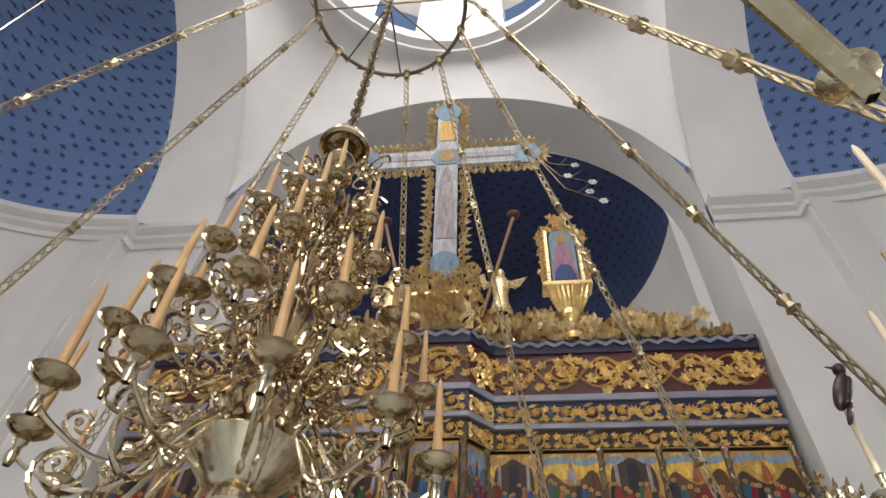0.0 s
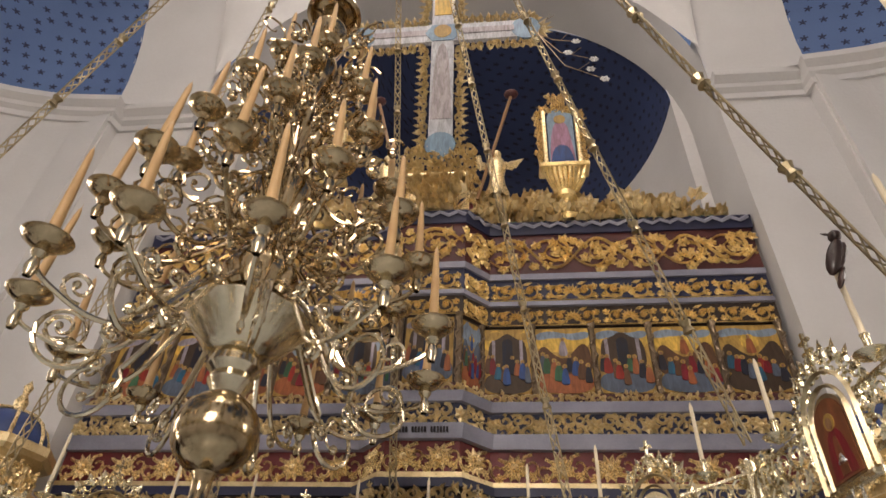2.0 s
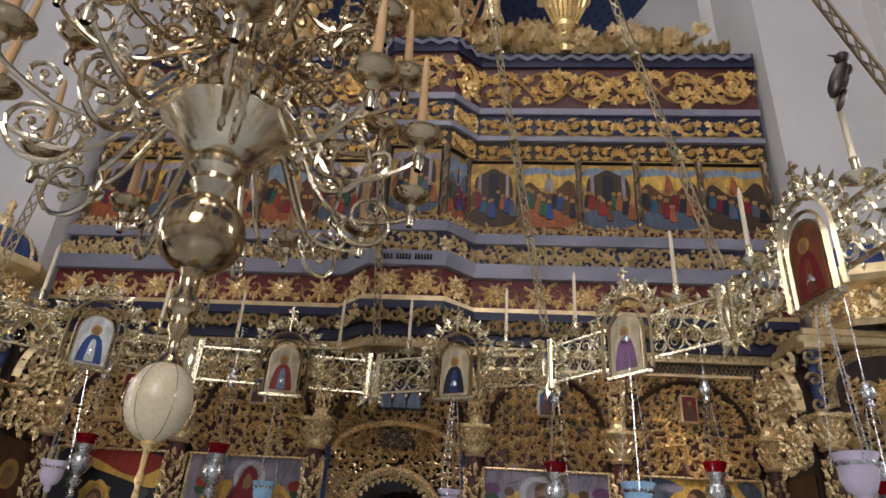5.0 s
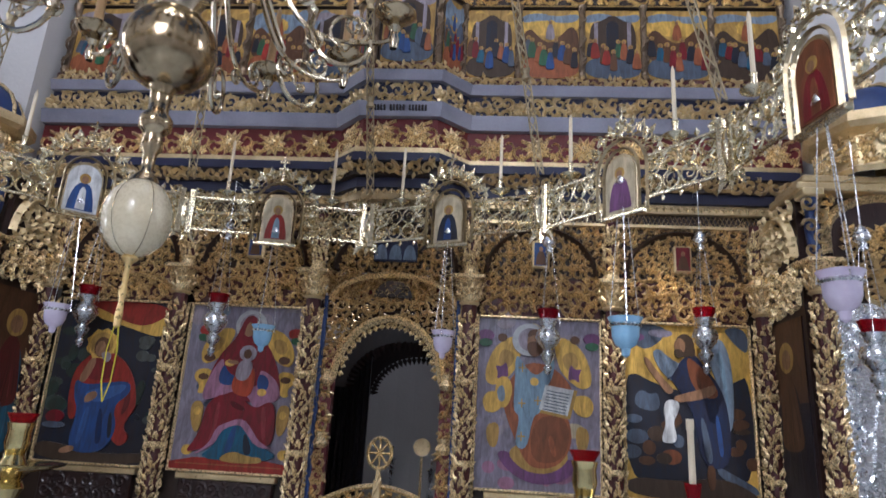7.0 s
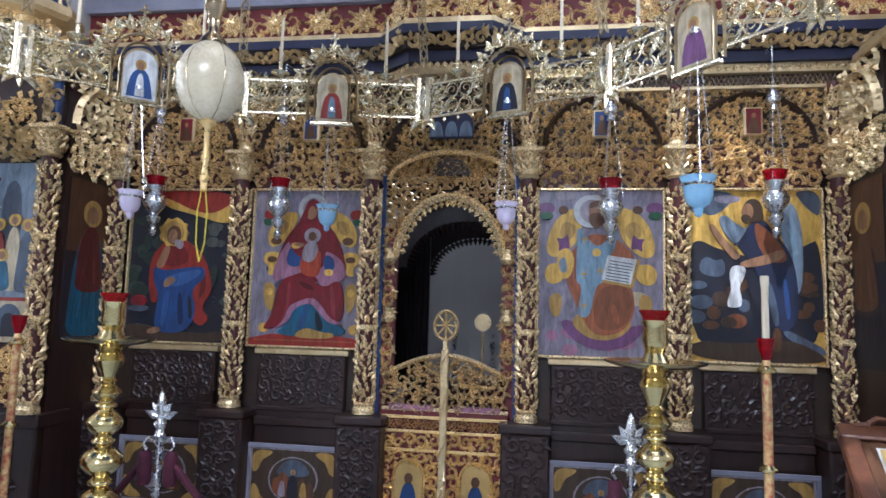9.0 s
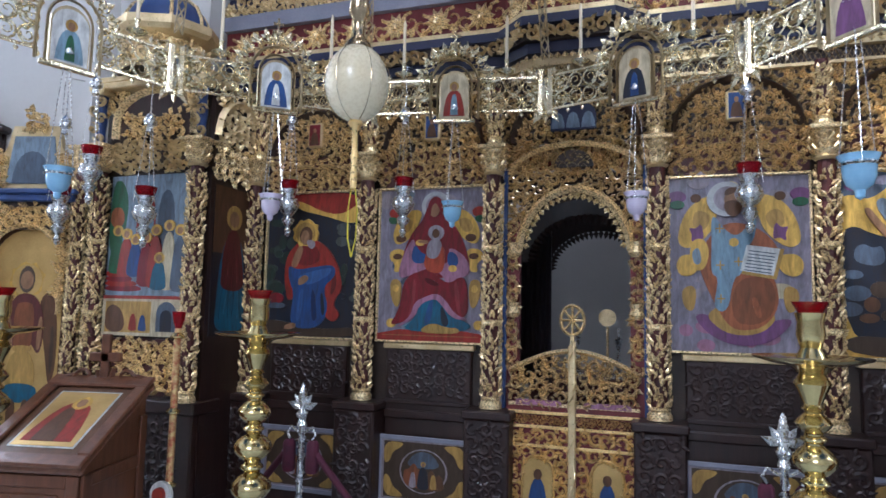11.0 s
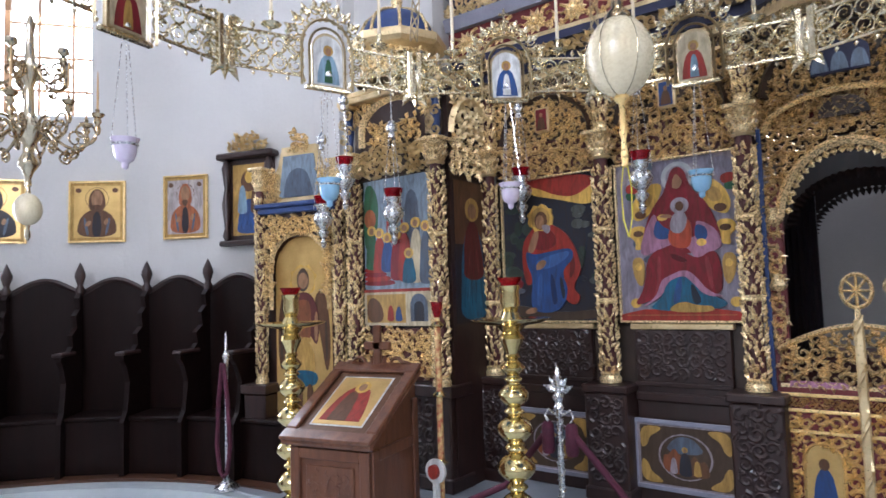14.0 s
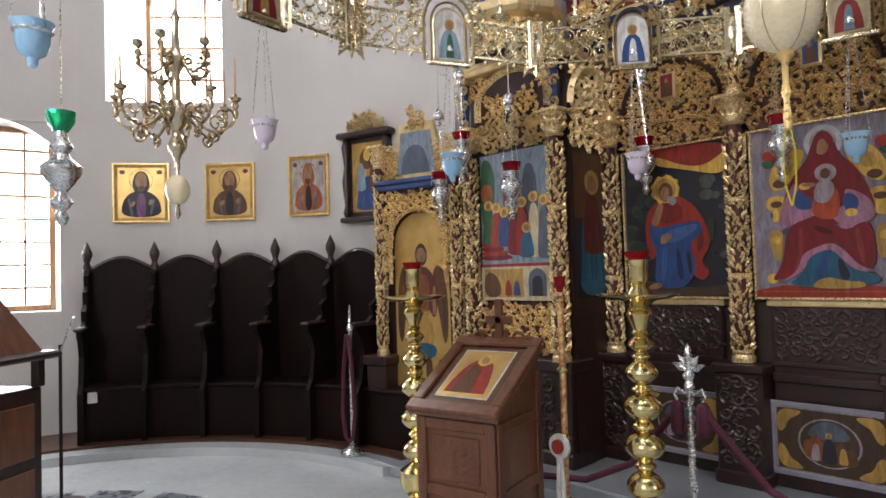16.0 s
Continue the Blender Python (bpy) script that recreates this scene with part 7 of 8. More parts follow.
for s in (-1, 1):
    st = thing("icon_stand", "gilt framed small icon on a carved bracket", "icon", pose(s * 1.2, F - 0.12, 5.93, 6, 0, 0), "icons beside the cross")
    part("foot", Builder().lathe([(.1, 0), (.12, .05), (.05, .1), (.05, .22), (.1, .28), (.09, .34)], 14), GOLD_BRIGHT, st, "", 40)
    b = Builder()
    for i in range(9):
        x = -.2 + .05 * i
        b.tube([(x * .45, -.02, .34), (x * .8, -.09, .45), (x, -.09, .62)], .022, 5)
    b.box(-.24, .24, -.12, .08, .60, .66, .012)
    part("bracket", b, GOLD_BRIGHT, st)
    b = Builder()
    b.use(P_LBLUE).prism([(-.13, .72), (.13, .72), (.13, 1.32)] + ellipse(0, 1.32, .13, .13, 12, 0, math.pi)[1:], -.03, 0)
    b.use(P_PINK).prism([(px * .24, .73 + pz * .68) for px, pz in ROBE], -.034, -.02)
    b.use(P_BLUE).prism([(px * .22, .73 + pz * .26) for px, pz in ROBE], -.036, -.02)
    b.use(P_OCHRE).prism(ellipse(0, 1.30, .06, .06, 14), -.036, -.02)
    part("picture", b, None, st)
    b = Builder()
    for q in (-1, 1):
        b.box(q * .165 - .022, q * .165 + .022, -.06, .0, .66, 1.42, .008)
        b.thicket(min(q * .18, q * .25), max(q * .18, q * .25), .72, 1.42, -.01, .07, rng, .03, None, True, 3)
    b.thicket(-.19, .19, 1.40, 1.72, -.01, .095, rng, .035, lambda x, z: abs(x) < .2 - (z - 1.4) * .4 and not (abs(x) < .1 and z < 1.45), True, 4)
    part("carved_frame", b, GOLD, st)
    # gilt figure with a long lance
    fg = part("gilt_statue", Builder().lathe([(.10, 0), (.12, .05), (.085, .16), (.07, .30), (.095, .42), (.08, .50), (.03, .55), (.0, .56)], 12).ball(0, 0, .61, .05, .05, .065, 10, 6).tube([(.08, 0, .48), (.14, -.06, .36), (.08, -.1, .34)], .03, 6).tube([(-.08, 0, .48), (-.15, -.02, .40), (-.18, -.08, .52)], .03, 6).leaf(.06, .45, .05, .6, .26, .12, .03, True).leaf(-.06, .45, .05, 2.5, .26, .12, .03, True), GOLD, None, "", 40, pose(s * 0.55, F - 0.2, 6.2))
    tagged(fg, "small gilt statue in folds of drapery on the crest", "statue", "crest statues")
    ln = thing("lance", "long thin pole with a dark knob", "pole", pose(s * .36, F - .2, 6.2), "crest poles")
    part("pole", Builder().tube([(0, 0, 0), (s * .36, -.1, 1.45)], .018, 6), OAK, ln)
    part("knob", Builder().ball(s * .36, -.1, 1.47, .08, .06, .05, 10, 6), RED_BOARD, ln)

# ---- wings of the screen on the piers ----
rng = random.Random(23)
WCOL = carved_column(1.62, 0.058, rng)
WCOL.mats = [RED_BOARD, GOLD]
WCOL_MESH = WCOL.mesh("column")


def wing(s):
    """One wing, built for the south and mirrored for the north."""
    label = "carved gilt wing of the icon screen on a dark base"
    t = thing("screen_wing", label, "icon screen", pose(0, 0, 0.17) @ Matrix.Diagonal((s, 1, 1, 1)), "screen wings")
    z = -0.17
    part("body", Builder().box(2.50, 3.42, 4.29, 4.58, 0, 3.16 + z), BROWN_BOARD, t)
    b = Builder().box(2.47, 3.46, 4.24, 4.56, 0, .92 + z, .012)
    b.box(2.44, 3.49, 4.21, 4.5, .84 + z, .93 + z, .01)
    b.box(2.44, 3.49, 4.21, 4.5, 0, .1, .01)
    b.thicket(2.62, 3.28, .30 + z, .8 + z, 4.238, .1, rng, .01)
    part("base", b, DARK_WOOD, t, "dark carved wood base")
    for x in (2.52, 3.38):
        c = part("column", WCOL_MESH, None, t, "", None, pose(x, 4.22, .93 + z))
        part("capital", CAP_MESH, None, c, "", None, pose(0, 0, 1.62))
    b = Builder()
    b.use(RED_BOARD).box(2.58, 3.32, 4.27, 4.30, .95 + z, 1.34 + z)
    b.use(GOLD).thicket(2.58, 3.32, .97 + z, 1.33 + z, 4.268, .1, rng, .03, None, False, 3)
    part("carved_panel", b, None, t)
    b = Builder()
    b.use(BROWN_BOARD).box(2.55, 3.35, 4.26, 4.30, 2.53 + z, 2.80 + z)
    b.use(GOLD_DARK).thicket(2.58, 3.32, 2.54 + z, 2.78 + z, 4.258, .09, rng, .03, None, False, 3)
    part("carved_head", b, None, t)
    b = Builder()
    b.use(DARK_WOOD).prism([(2.62, 2.8 + z), (3.28, 2.8 + z), (3.28, 2.92 + z)] + [(px, pz + z) for px, pz in ellipse(2.95, 2.92, .33, .22, 14, 0, math.pi)][1:], 4.26, 4.30)
    b.use(GOLD).ribbon([(px, pz + z) for px, pz in [(3.3, 2.8)] + ellipse(2.95, 2.92, .35, .24, 18, 0, math.pi) + [(2.6, 2.8)]], .06, 4.26, .05, False, False)
    b.thicket(2.68, 3.22, 2.80 + z, 2.96 + z, 4.25, .09, rng, .03, None, False, 3)
    b.thicket(2.50, 3.42, 2.98 + z, 3.16 + z, 4.25, .08, rng, .03, lambda x, q: ((x - 2.95) / .36) ** 2 + ((q - z - 2.92) / .25) ** 2 > 1, False, 3)
    part("niche_arch", b, None, t, "gilt arch over a dark niche")
    for x in (2.50, 3.40):
        b = Builder().use(BLUE_PAINT).lathe([(.035, 0), (.03, .08), (.04, .18), (.028, .26), (.04, .36)], 12, (x, 4.21, 2.76 + z))
        b.use(GOLD_DARK).box(x - .06, x + .06, 4.14, 4.27, 3.12 + z, 3.17 + z, .01)
        for k in range(5):
            b.spiral(x + (.03 if k % 2 else -.03), 2.80 + .07 * k + z, 4.165, .045, 1.5 * k, 1.2, .022, .02, 1 if k % 2 else -1, True)
        part("bracket", b, None, t, "blue colonnette with gilt scrolls", 40)
    b = Builder()
    b.box(2.42, 3.50, 4.16, 4.56, 3.16 + z, 3.21 + z, .01)
    b.box(2.46, 3.46, 4.17, 4.56, 3.21 + z, 3.26 + z, .01)
    part("cornice", b, GOLD_DARK, t)
    # return towards the main icons
    b = Builder().box(2.46, 2.50, 4.30, 4.86, 0, 3.16 + z)
    part("side_board", b, DARK_WOOD, t)
    b = Builder()
    q = Builder()
    q.use(GOLD).thicket(4.32, 4.85, 2.50 + z, 2.76 + z, 0, .09, rng, .025, None, False, 3)
    q.use(GOLD_DARK).ribbon([(px, pz + z) for px, pz in ellipse(4.58, 2.8, .25, .30, 16, 0, math.pi)], .05, 0, .04, False, False)
    q.thicket(4.34, 4.84, 2.78 + z, 3.14 + z, 0, .09, rng, .025, None, False, 3)
    turn = Matrix(((0, 1, 0, 2.458), (1, 0, 0, 0), (0, 0, 1, 0), (0, 0, 0, 1)))
    part("side_carving", q, None, t, "", None, turn)
    return t


for s in (-1, 1):
    wing(s)
    # side painting
    d = painting(.46, 1.08, P_DARK, [("box", .5, .55, 1, .45, P_BROWN), ("robe", .5, .02, .8, .84, P_TEAL if s < 0 else P_DARK), ("robe", .5, .3, .6, .52, paint(.12, .02, .02) if s < 0 else P_BROWN), ("o", .5, .80, .4, .17, P_OCHRE), ("o", .5, .79, .24, .11, P_SKIN)])
    m = Matrix.Translation((s * 2.452, 4.34 if s < 0 else 4.80, 1.37)) @ Matrix.Rotation(radians(90 if s < 0 else -90), 4, "Z")
    ob = part("painted_icon", d, None, None, "", None, m)
    tagged(ob, "narrow dark painting of a standing figure on the side return", "icon", "side icons")
ob = part("painted_icon", icon_steps(.70, 1.16), None, None, "", None, pose(-3.30, 4.255, 1.36))
tagged(ob, "painted scene with red and green robed shapes", "icon")
sil = thing("silver_icon", "embossed silver icon cover with a pale robed form", "icon", pose(2.60, 4.26, 1.36))
b = Builder().prism([(0, 0), (.70, 0), (.70, 1.16), (0, 1.16)], -.005, .015)
part("cover", b, SILVER, sil)
b = Builder()
b.prism([(.35 + px * .5, .06 + pz * .95) for px, pz in ROBE], -.02, -.003)
b.ball(.35, -.01, .88, .1, .03, .12, 14, 8)
b.ribbon(ellipse(.35, .88, .17, .19, 24) + [(.52, .88)], .03, -.006, .012, False, False)
for i in range(9):
    b.ribbon([(.14 + .05 * i, .1), (.2 + .035 * i, .4), (.26 + .02 * i, .75)], .018, -.02, .012)
b.thicket(.0, .70, .0, 1.16, -.004, .1, rng, .008, lambda x, z: abs(x - .35) > .27 or z > 1.06)
part("relief", b, SILVER, sil, "raised silver folds")

# canopies with blue ribbed domes over the wings
for s in (-1, 1):
    t = thing("domed_canopy", "gilt carved canopy with a blue ribbed dome", "canopy", pose(s * 2.98, 4.36, 3.26), "domed canopies")
    b = Builder().lathe([(.34, 0), (.36, .03), (.30, .06), (.30, .24), (.37, .27), (.40, .30), (.40, .36), (.34, .38)], 8)
    part("drum", b, GOLD_DARK, t, "", 20)
    b = Builder()
    for k in range(8):
        a = math.pi / 4 * k
        m = Matrix.Rotation(a, 4, "Z") @ Matrix.Translation((0, -.285, 0))
        q = Builder().thicket(-.11, .11, .07, .24, 0, .075, rng, .02, None, False, 3)
        b.add([m @ Vector(p) for p in q.v], q.f)
    part("carving", b, GOLD, t)
    b = Builder().lathe([(.30, .38), (.285, .46), (.24, .54), (.16, .60), (.06, .64)], 16)
    part("dome", b, BLUE_PAINT, t, "blue painted dome", 30)
    b = Builder()
    for k in range(8):
        a = math.pi / 4 * k
        b.tube([(r * math.cos(a), r * math.sin(a), z) for r, z in ((.31, .38), (.295, .46), (.25, .545), (.17, .61), (.06, .65))], .014, 5)
    part("ribs", b, GOLD, t)
    b = Builder().lathe([(.07, .63), (.04, .66), (.05, .72), (.02, .78), (.035, .84), (0, .9)], 10)
    part("finial", b, GOLD, t, "", 40)

# ---- shrine with an arched icon beside the north wing ----
shr = thing("icon_shrine", "gilt carved shrine with an arched standing icon", "shrine", Matrix.Translation((-4.33, 3.98, 0.17)) @ Matrix.Rotation(math.atan2(.22, .86), 4, "Z"))
z = -.17
for x in (.05, .84):
    c = part("column", WCOL_MESH, None, shr, "", None, pose(x, -.02, .88 + z) @ Matrix.Diagonal((.8, .8, 1.02, 1)))
    part("capital", CAP_MESH, None, c, "", None, pose(0, 0, 1.62))
    part("pedestal", Builder().box(x - .11, x + .11, -.13, .12, 0, .80 + z, .012).box(x - .13, x + .13, -.15, .12, .80 + z, .88 + z, .01), DARK_WOOD, shr)
part("back", Builder().box(0, .89, .06, .12, 0, 2.3 + z), DARK_WOOD, shr)
b = Builder()
b.use(DARK_WOOD).box(.1, .79, -.02, .06, 2.12 + z, 2.32 + z)
b.use(GOLD).thicket(.1, .79, 1.6 + z, 2.31 + z, -.022, .085, rng, .03, lambda x, q: ((x - .445) / .29) ** 2 + ((q - z - 1.85) / .30) ** 2 > 1 and (abs(x - .445) > .29 or q > 1.85 + z), True, 3)
b.ribbon([(.735, 1.5 + z)] + [(px, pz + z) for px, pz in ellipse(.445, 1.85, .29, .30, 20, 0, math.pi)] + [(.155, 1.5 + z)], .04, -.02, .03, True, False)
part("arch", b, None, shr, "carved gilt arch")
part("cornice", Builder().box(.06, .83, -.08, .1, 2.32 + z, 2.37 + z, .01).box(.04, .85, -.1, .1, 2.37 + z, 2.41 + z, .01), BLUE_PAINT, shr, "blue and gilt cornice")
b = Builder()
b.use(GOLD_DARK).prism([(.12, 2.41 + z), (.77, 2.41 + z), (.74, 2.6 + z), (.66, 2.74 + z), (.62, 2.9 + z), (.27, 2.9 + z), (.23, 2.74 + z), (.15, 2.6 + z)], 0, .05)
b.use(P_MIST).prism([(.24, 2.46 + z), (.65, 2.46 + z), (.60, 2.82 + z), (.29, 2.82 + z)], -.008, 0)
b.use(P_SLATE).prism([(.44 + px * .3, 2.46 + z + pz * .3) for px, pz in ROBE], -.012, -.004)
b.use(GOLD).thicket(.1, .24, 2.42 + z, 2.7 + z, -.004, .08, rng, .03, None, True, 3)
b.thicket(.65, .79, 2.42 + z, 2.7 + z, -.004, .08, rng, .03, None, True, 3)
b.thicket(.27, .62, 2.86 + z, 3.02 + z, -.004, .085, rng, .03, lambda x, q: q < 2.9 + z or abs(x - .445) < .12, True, 3)
part("crest_icon", b, None, shr, "small shaped icon with a gilt crown")
d = icon_angel(.58, 1.62)
ob = part("painted_icon", d, None, None, "", None, Matrix.Translation((-4.33, 3.98, 0)) @ Matrix.Rotation(math.atan2(.22, .86), 4, "Z") @ pose(.155, .035, .52))
tagged(ob, "tall arched icon of a standing figure on gold", "icon")

# ---- choir stalls round the north conch ----
SD = 10.6
SW = 2 * 3.42 * math.sin(radians(SD / 2))


def stall():
    """Local: middle of the back at the origin, x along the wall, -y into the church."""
    t = thing("choir_stall", "dark wooden choir stall with a humped back", "choir stall", None, "choir stalls")
    w = SW / 2
    n = 12
    top = []
    for i in range(n + 1):
        u = -1 + 2 * i / n
        top.append((u * w, 1.60 + 0.13 * (0.5 + 0.5 * math.cos(u * math.pi)) ** 0.6))
    b = Builder().prism([(-w, 0.0), (w, 0.0)] + top[::-1], -.02, .02)
    part("back", b, STALL_WOOD, t)
    b = Builder().ribbon(top, .05, -.02, .02, True, False)
    part("top_rail", b, DARK_WOOD, t)
    b = Builder().box(-w + .02, w - .02, -.42, -.02, .46, .50, .012)
    part("seat", b, STALL_WOOD, t)
    b = Builder().box(-w + .02, w - .02, -.40, -.37, 0.0, .46)
    part("front_board", b, STALL_WOOD, t)
    return t


def divider():
    t = thing("stall_divider", "carved dark stall end with armrest and knob", "choir stall", None, "stall ends")
    prof = [(-.02, 0), (-.46, 0), (-.46, .46), (-.40, .55), (-.36, .80), (-.42, .95), (-.47, 1.0), (-.47, 1.05), (-.30, 1.06), (-.22, 1.12), (-.24, 1.22), (-.14, 1.28), (-.16, 1.40), (-.08, 1.46), (-.10, 1.56), (-.02, 1.64)]
    v = [(x, y, zz) for x in (-.022, .022) for y, zz in prof]
    k = len(prof)
    f = [tuple(range(k)), tuple(range(2 * k - 1, k - 1, -1))] + [(i, k + i, k + (i + 1) % k, (i + 1) % k) for i in range(k)]
    part("side", Builder().add(v, f), STALL_WOOD, t)
    part("armrest", Builder().box(-.045, .045, -.50, -.2, 1.04, 1.075, .012), DARK_WOOD, t)
    b = Builder().lathe([(.03, 1.58), (.045, 1.64), (.025, 1.68), (.03, 1.70), (.05, 1.76), (.045, 1.80), (.02, 1.86), (.0, 1.90)], 10, (0, -.02, 0))
    for i in range(6):
        a = i * math.pi / 3
        b.ball(.035 * math.cos(a), -.02 + .035 * math.sin(a), 1.77, .016, .016, .04, 6, 5)
    part("knob", b, DARK_WOOD, t, "pine-cone knob", 40)
    return t


def on_wall(deg, r, z, out=0.0):
    x, y, _ = polar(-1, deg, r, 0)
    return Matrix.Translation((x, y, z)) @ Matrix.Rotation(radians(deg - 90), 4, "Z")


s0, d0 = stall(), divider()
marks = [156.5 - SD * i for i in range(6)]
for i, d in enumerate(marks):
    m = on_wall(d, 3.38, .10)
    if i == 0:
        d0.matrix_basis = m
    else:
        copy_thing(d0, m)
for i in range(6):
    m = on_wall(marks[0] - SD * (i + .5), 3.40, .10)
    if i == 0:
        s0.matrix_basis = m
    else:
        copy_thing(s0, m)
sock = part("wall_socket", Builder().box(-.04, .04, -.012, .0, -.05, .05, .004).box(-.018, .018, -.016, -.010, -.02, .02, .003), P_WHITE, None, "", None, on_wall(154.6, 2.97, .52))
tagged(sock, "white plastic wall socket on the stall base", "socket")

# ---- icons on the curved wall ----
WALL_ICONS = [(152.7, 144.4, 2.22, 2.80, P_GOLD, P_DARK, P_PURPLE, P_GOLD), (137.8, 129.9, 2.22, 2.79, P_GOLD, P_BROWN, P_DARK, P_GOLD), (123.0, 116.2, 2.23, 2.82, P_PALE, P_ORANGE, P_DARK, GOLD)]
for da, db, z0, z1, ground, robe, trim, fr in WALL_ICONS:
    w = 2 * CR * math.sin(radians((da - db) / 2))
    h = z1 - z0
    m = on_wall((da + db) / 2, CR - .035, z0) @ Matrix.Translation((-w / 2, 0, 0))
    ob = part("wall_icon", icon_half(w, h, ground, robe, trim), None, None, "", None, m)
    tagged(ob, "half-length painted icon on gold, hung on the wall", "icon", "wall icons")
    b = Builder()
    for q in ((-.02, .0, -.02, h + .02), (w, w + .02, -.02, h + .02), (0, w, -.02, 0), (0, w, h, h + .02)):
        b.box(q[0], q[1], -.012, .022, q[2], q[3], .004)
    part("frame", b, GOLD_BRIGHT, ob)
w, h = .48, .78
m = on_wall(108.0, CR - .05, 2.16) @ Matrix.Translation((-w / 2, 0, 0))
ob = thing("framed_icon", "icon in a dark carved frame with a gilt crest", "icon", m)
part("picture", painting(w - .12, h - .1, P_OCHRE, [("robe", .5, .02, .8, .6, P_BLUE), ("o", .5, .76, .5, .3, P_BROWN), ("robe", .3, .3, .3, .5, P_LBLUE), ("robe", .7, .3, .3, .5, P_BROWN), ("o", .5, .82, .22, .18, P_YELLOW)]), None, ob, "", None, pose(.06, -.01, .05))
b = Builder()
for q in (0.0, w):
    b.lathe([(.02, 0), (.04, .05), (.02, .12), (.045, .35), (.02, .5), (.045, .7), (.02, h)], 10, (q, -.03, 0))
b.box(-.06, w + .06, -.08, .03, -.05, .0, .012)
b.box(-.08, w + .08, -.10, .03, h, h + .06, .015)
b.box(-.03, w + .03, 0, .03, 0, h)
part("frame", b, DARK_WOOD, ob, "", 40)
part("crest", Builder().thicket(.03, w - .03, h + .06, h + .24, -.03, .09, rng, .03, lambda x, q: abs(x - w / 2) < .22 - (q - h - .06) * .5, True, 4), GOLD_DARK, ob, "carved gilt crest")

# ---- windows of the north conch ----
def window(name, side, d0, d1, z0, z1, glazed, nx, nz, head):
    """Wooden frame with panes near the outer face of the wall."""
    r = CR + .38
    da, db = glazed
    m = (da + db) / 2
    w = 2 * r * math.sin(radians((db - da) / 2))
    x, y, _ = polar(side, m, r, 0)
    t = thing(name, "wooden window with small panes, bright daylight outside", "window", Matrix.Translation((x, y, z0)) @ Matrix.Rotation(radians(m - 90) if side < 0 else radians(90 - m), 4, "Z"), "", "structure")
    h = z1 - z0
    b = Builder()
    b.box(-w / 2, -w / 2 + .06, -.04, .04, 0, h, .008).box(w / 2 - .06, w / 2, -.04, .04, 0, h, .008)
    b.box(-w / 2 + .06, w / 2 - .06, -.04, .04, 0, .06, .008).box(-w / 2 + .06, w / 2 - .06, -.04, .04, h - .06, h, .008)
    part("window_frame", b, head, t)
    for i in range(1, nx):
        q = -w / 2 + w * i / nx
        part("glazing_bar", Builder().box(q - .013, q + .013, -.02, .02, .06, h - .06), head, t)
    for j in range(1, nz):
        q = h * j / nz
        part("glazing_bar", Builder().box(-w / 2 + .06, w / 2 - .06, -.018, .018, q - .012, q + .012), head, t)
    g = part("pane", Builder().box(-w / 2 + .05, w / 2 - .05, .008, .012, .05, h - .05), CLEAR, t)
    g.visible_shadow = False


# flat glowing white behind the windows stands in for the overexposed sky
DAY = glow("sky_glow", (1.0, 1.0, 0.98), 3.2)
window("window_1", -1, 135, 154, 3.47, 5.6, (135.0, 149.0), 3, 6, OAK)
window("window_2", -1, 160.8, 178, 1.32, 3.22, (162.0, 178.0), 4, 8, OAK)
window("window_3", 1, 135, 154, 3.47, 5.6, (135.0, 154.0), 3, 6, OAK)
for side, d, z0, z1, w in ((-1, 144, 2.8, 6.4, 2.6), (-1, 169, .4, 4.2, 2.8), (1, 144, 2.8, 6.4, 2.6)):
    x, y, _ = polar(side, d, CR + 1.5, 0)
    ob = part("backdrop", Builder().box(-w / 2, w / 2, 0, .02, z0, z1), DAY, None, "", None, Matrix.Translation((x, y, 0)) @ Matrix.Rotation(radians(d - 90) if side < 0 else radians(90 - d), 4, "Z"))
    tagged(ob, "white glowing backdrop in place of sky outside the window", "sky", kind="structure")
b = Builder()
for k in range(12):
    a0, a1 = 160.8 + 17.2 * k / 12, 160.8 + 17.2 * (k + 1) / 12
    ua, ub = abs(k / 6 - 1), abs((k + 1) / 6 - 1)
    za, zb = 3.22 - .30 * ua ** 2, 3.22 - .30 * ub ** 2
    v = [polar(-1, d, r, q) for r in (CR + .02, CR + .3) for d, q in ((a0, za), (a1, zb), (a1, 3.24), (a0, 3.24))]
    b.add(v, [(0, 1, 2, 3), (7, 6, 5, 4), (0, 4, 5, 1)])
structure("window_arch", b, PLASTER, None, "low plaster arch over the window", "arch")

# unseen window and glowing backdrop, added around the west fill
wf = thing("west_fill_window", "unseen wooden west window added around the fill lamp", "window", pose(0, -3.8, 3.3), "", "structure")
part("window_frame", Builder().box(-1.15, -1.07, -.04, .04, 0, 2.6).box(1.07, 1.15, -.04, .04, 0, 2.6).box(-1.07, 1.07, -.04, .04, 0, .08).box(-1.07, 1.07, -.04, .04, 2.52, 2.6), OAK, wf)
for i in range(1, 4):
    part("glazing_bar", Builder().box(-1.07 + 2.14 * i / 4 - .015, -1.07 + 2.14 * i / 4 + .015, -.02, .02, .08, 2.52), OAK, wf)
ob = part("backdrop", Builder().box(-1.4, 1.4, 0, .02, 3.0, 6.2), DAY, None, "", None, pose(0, -4.5, 0))
tagged(ob, "white glowing backdrop in place of sky outside the window", "sky", kind="structure")

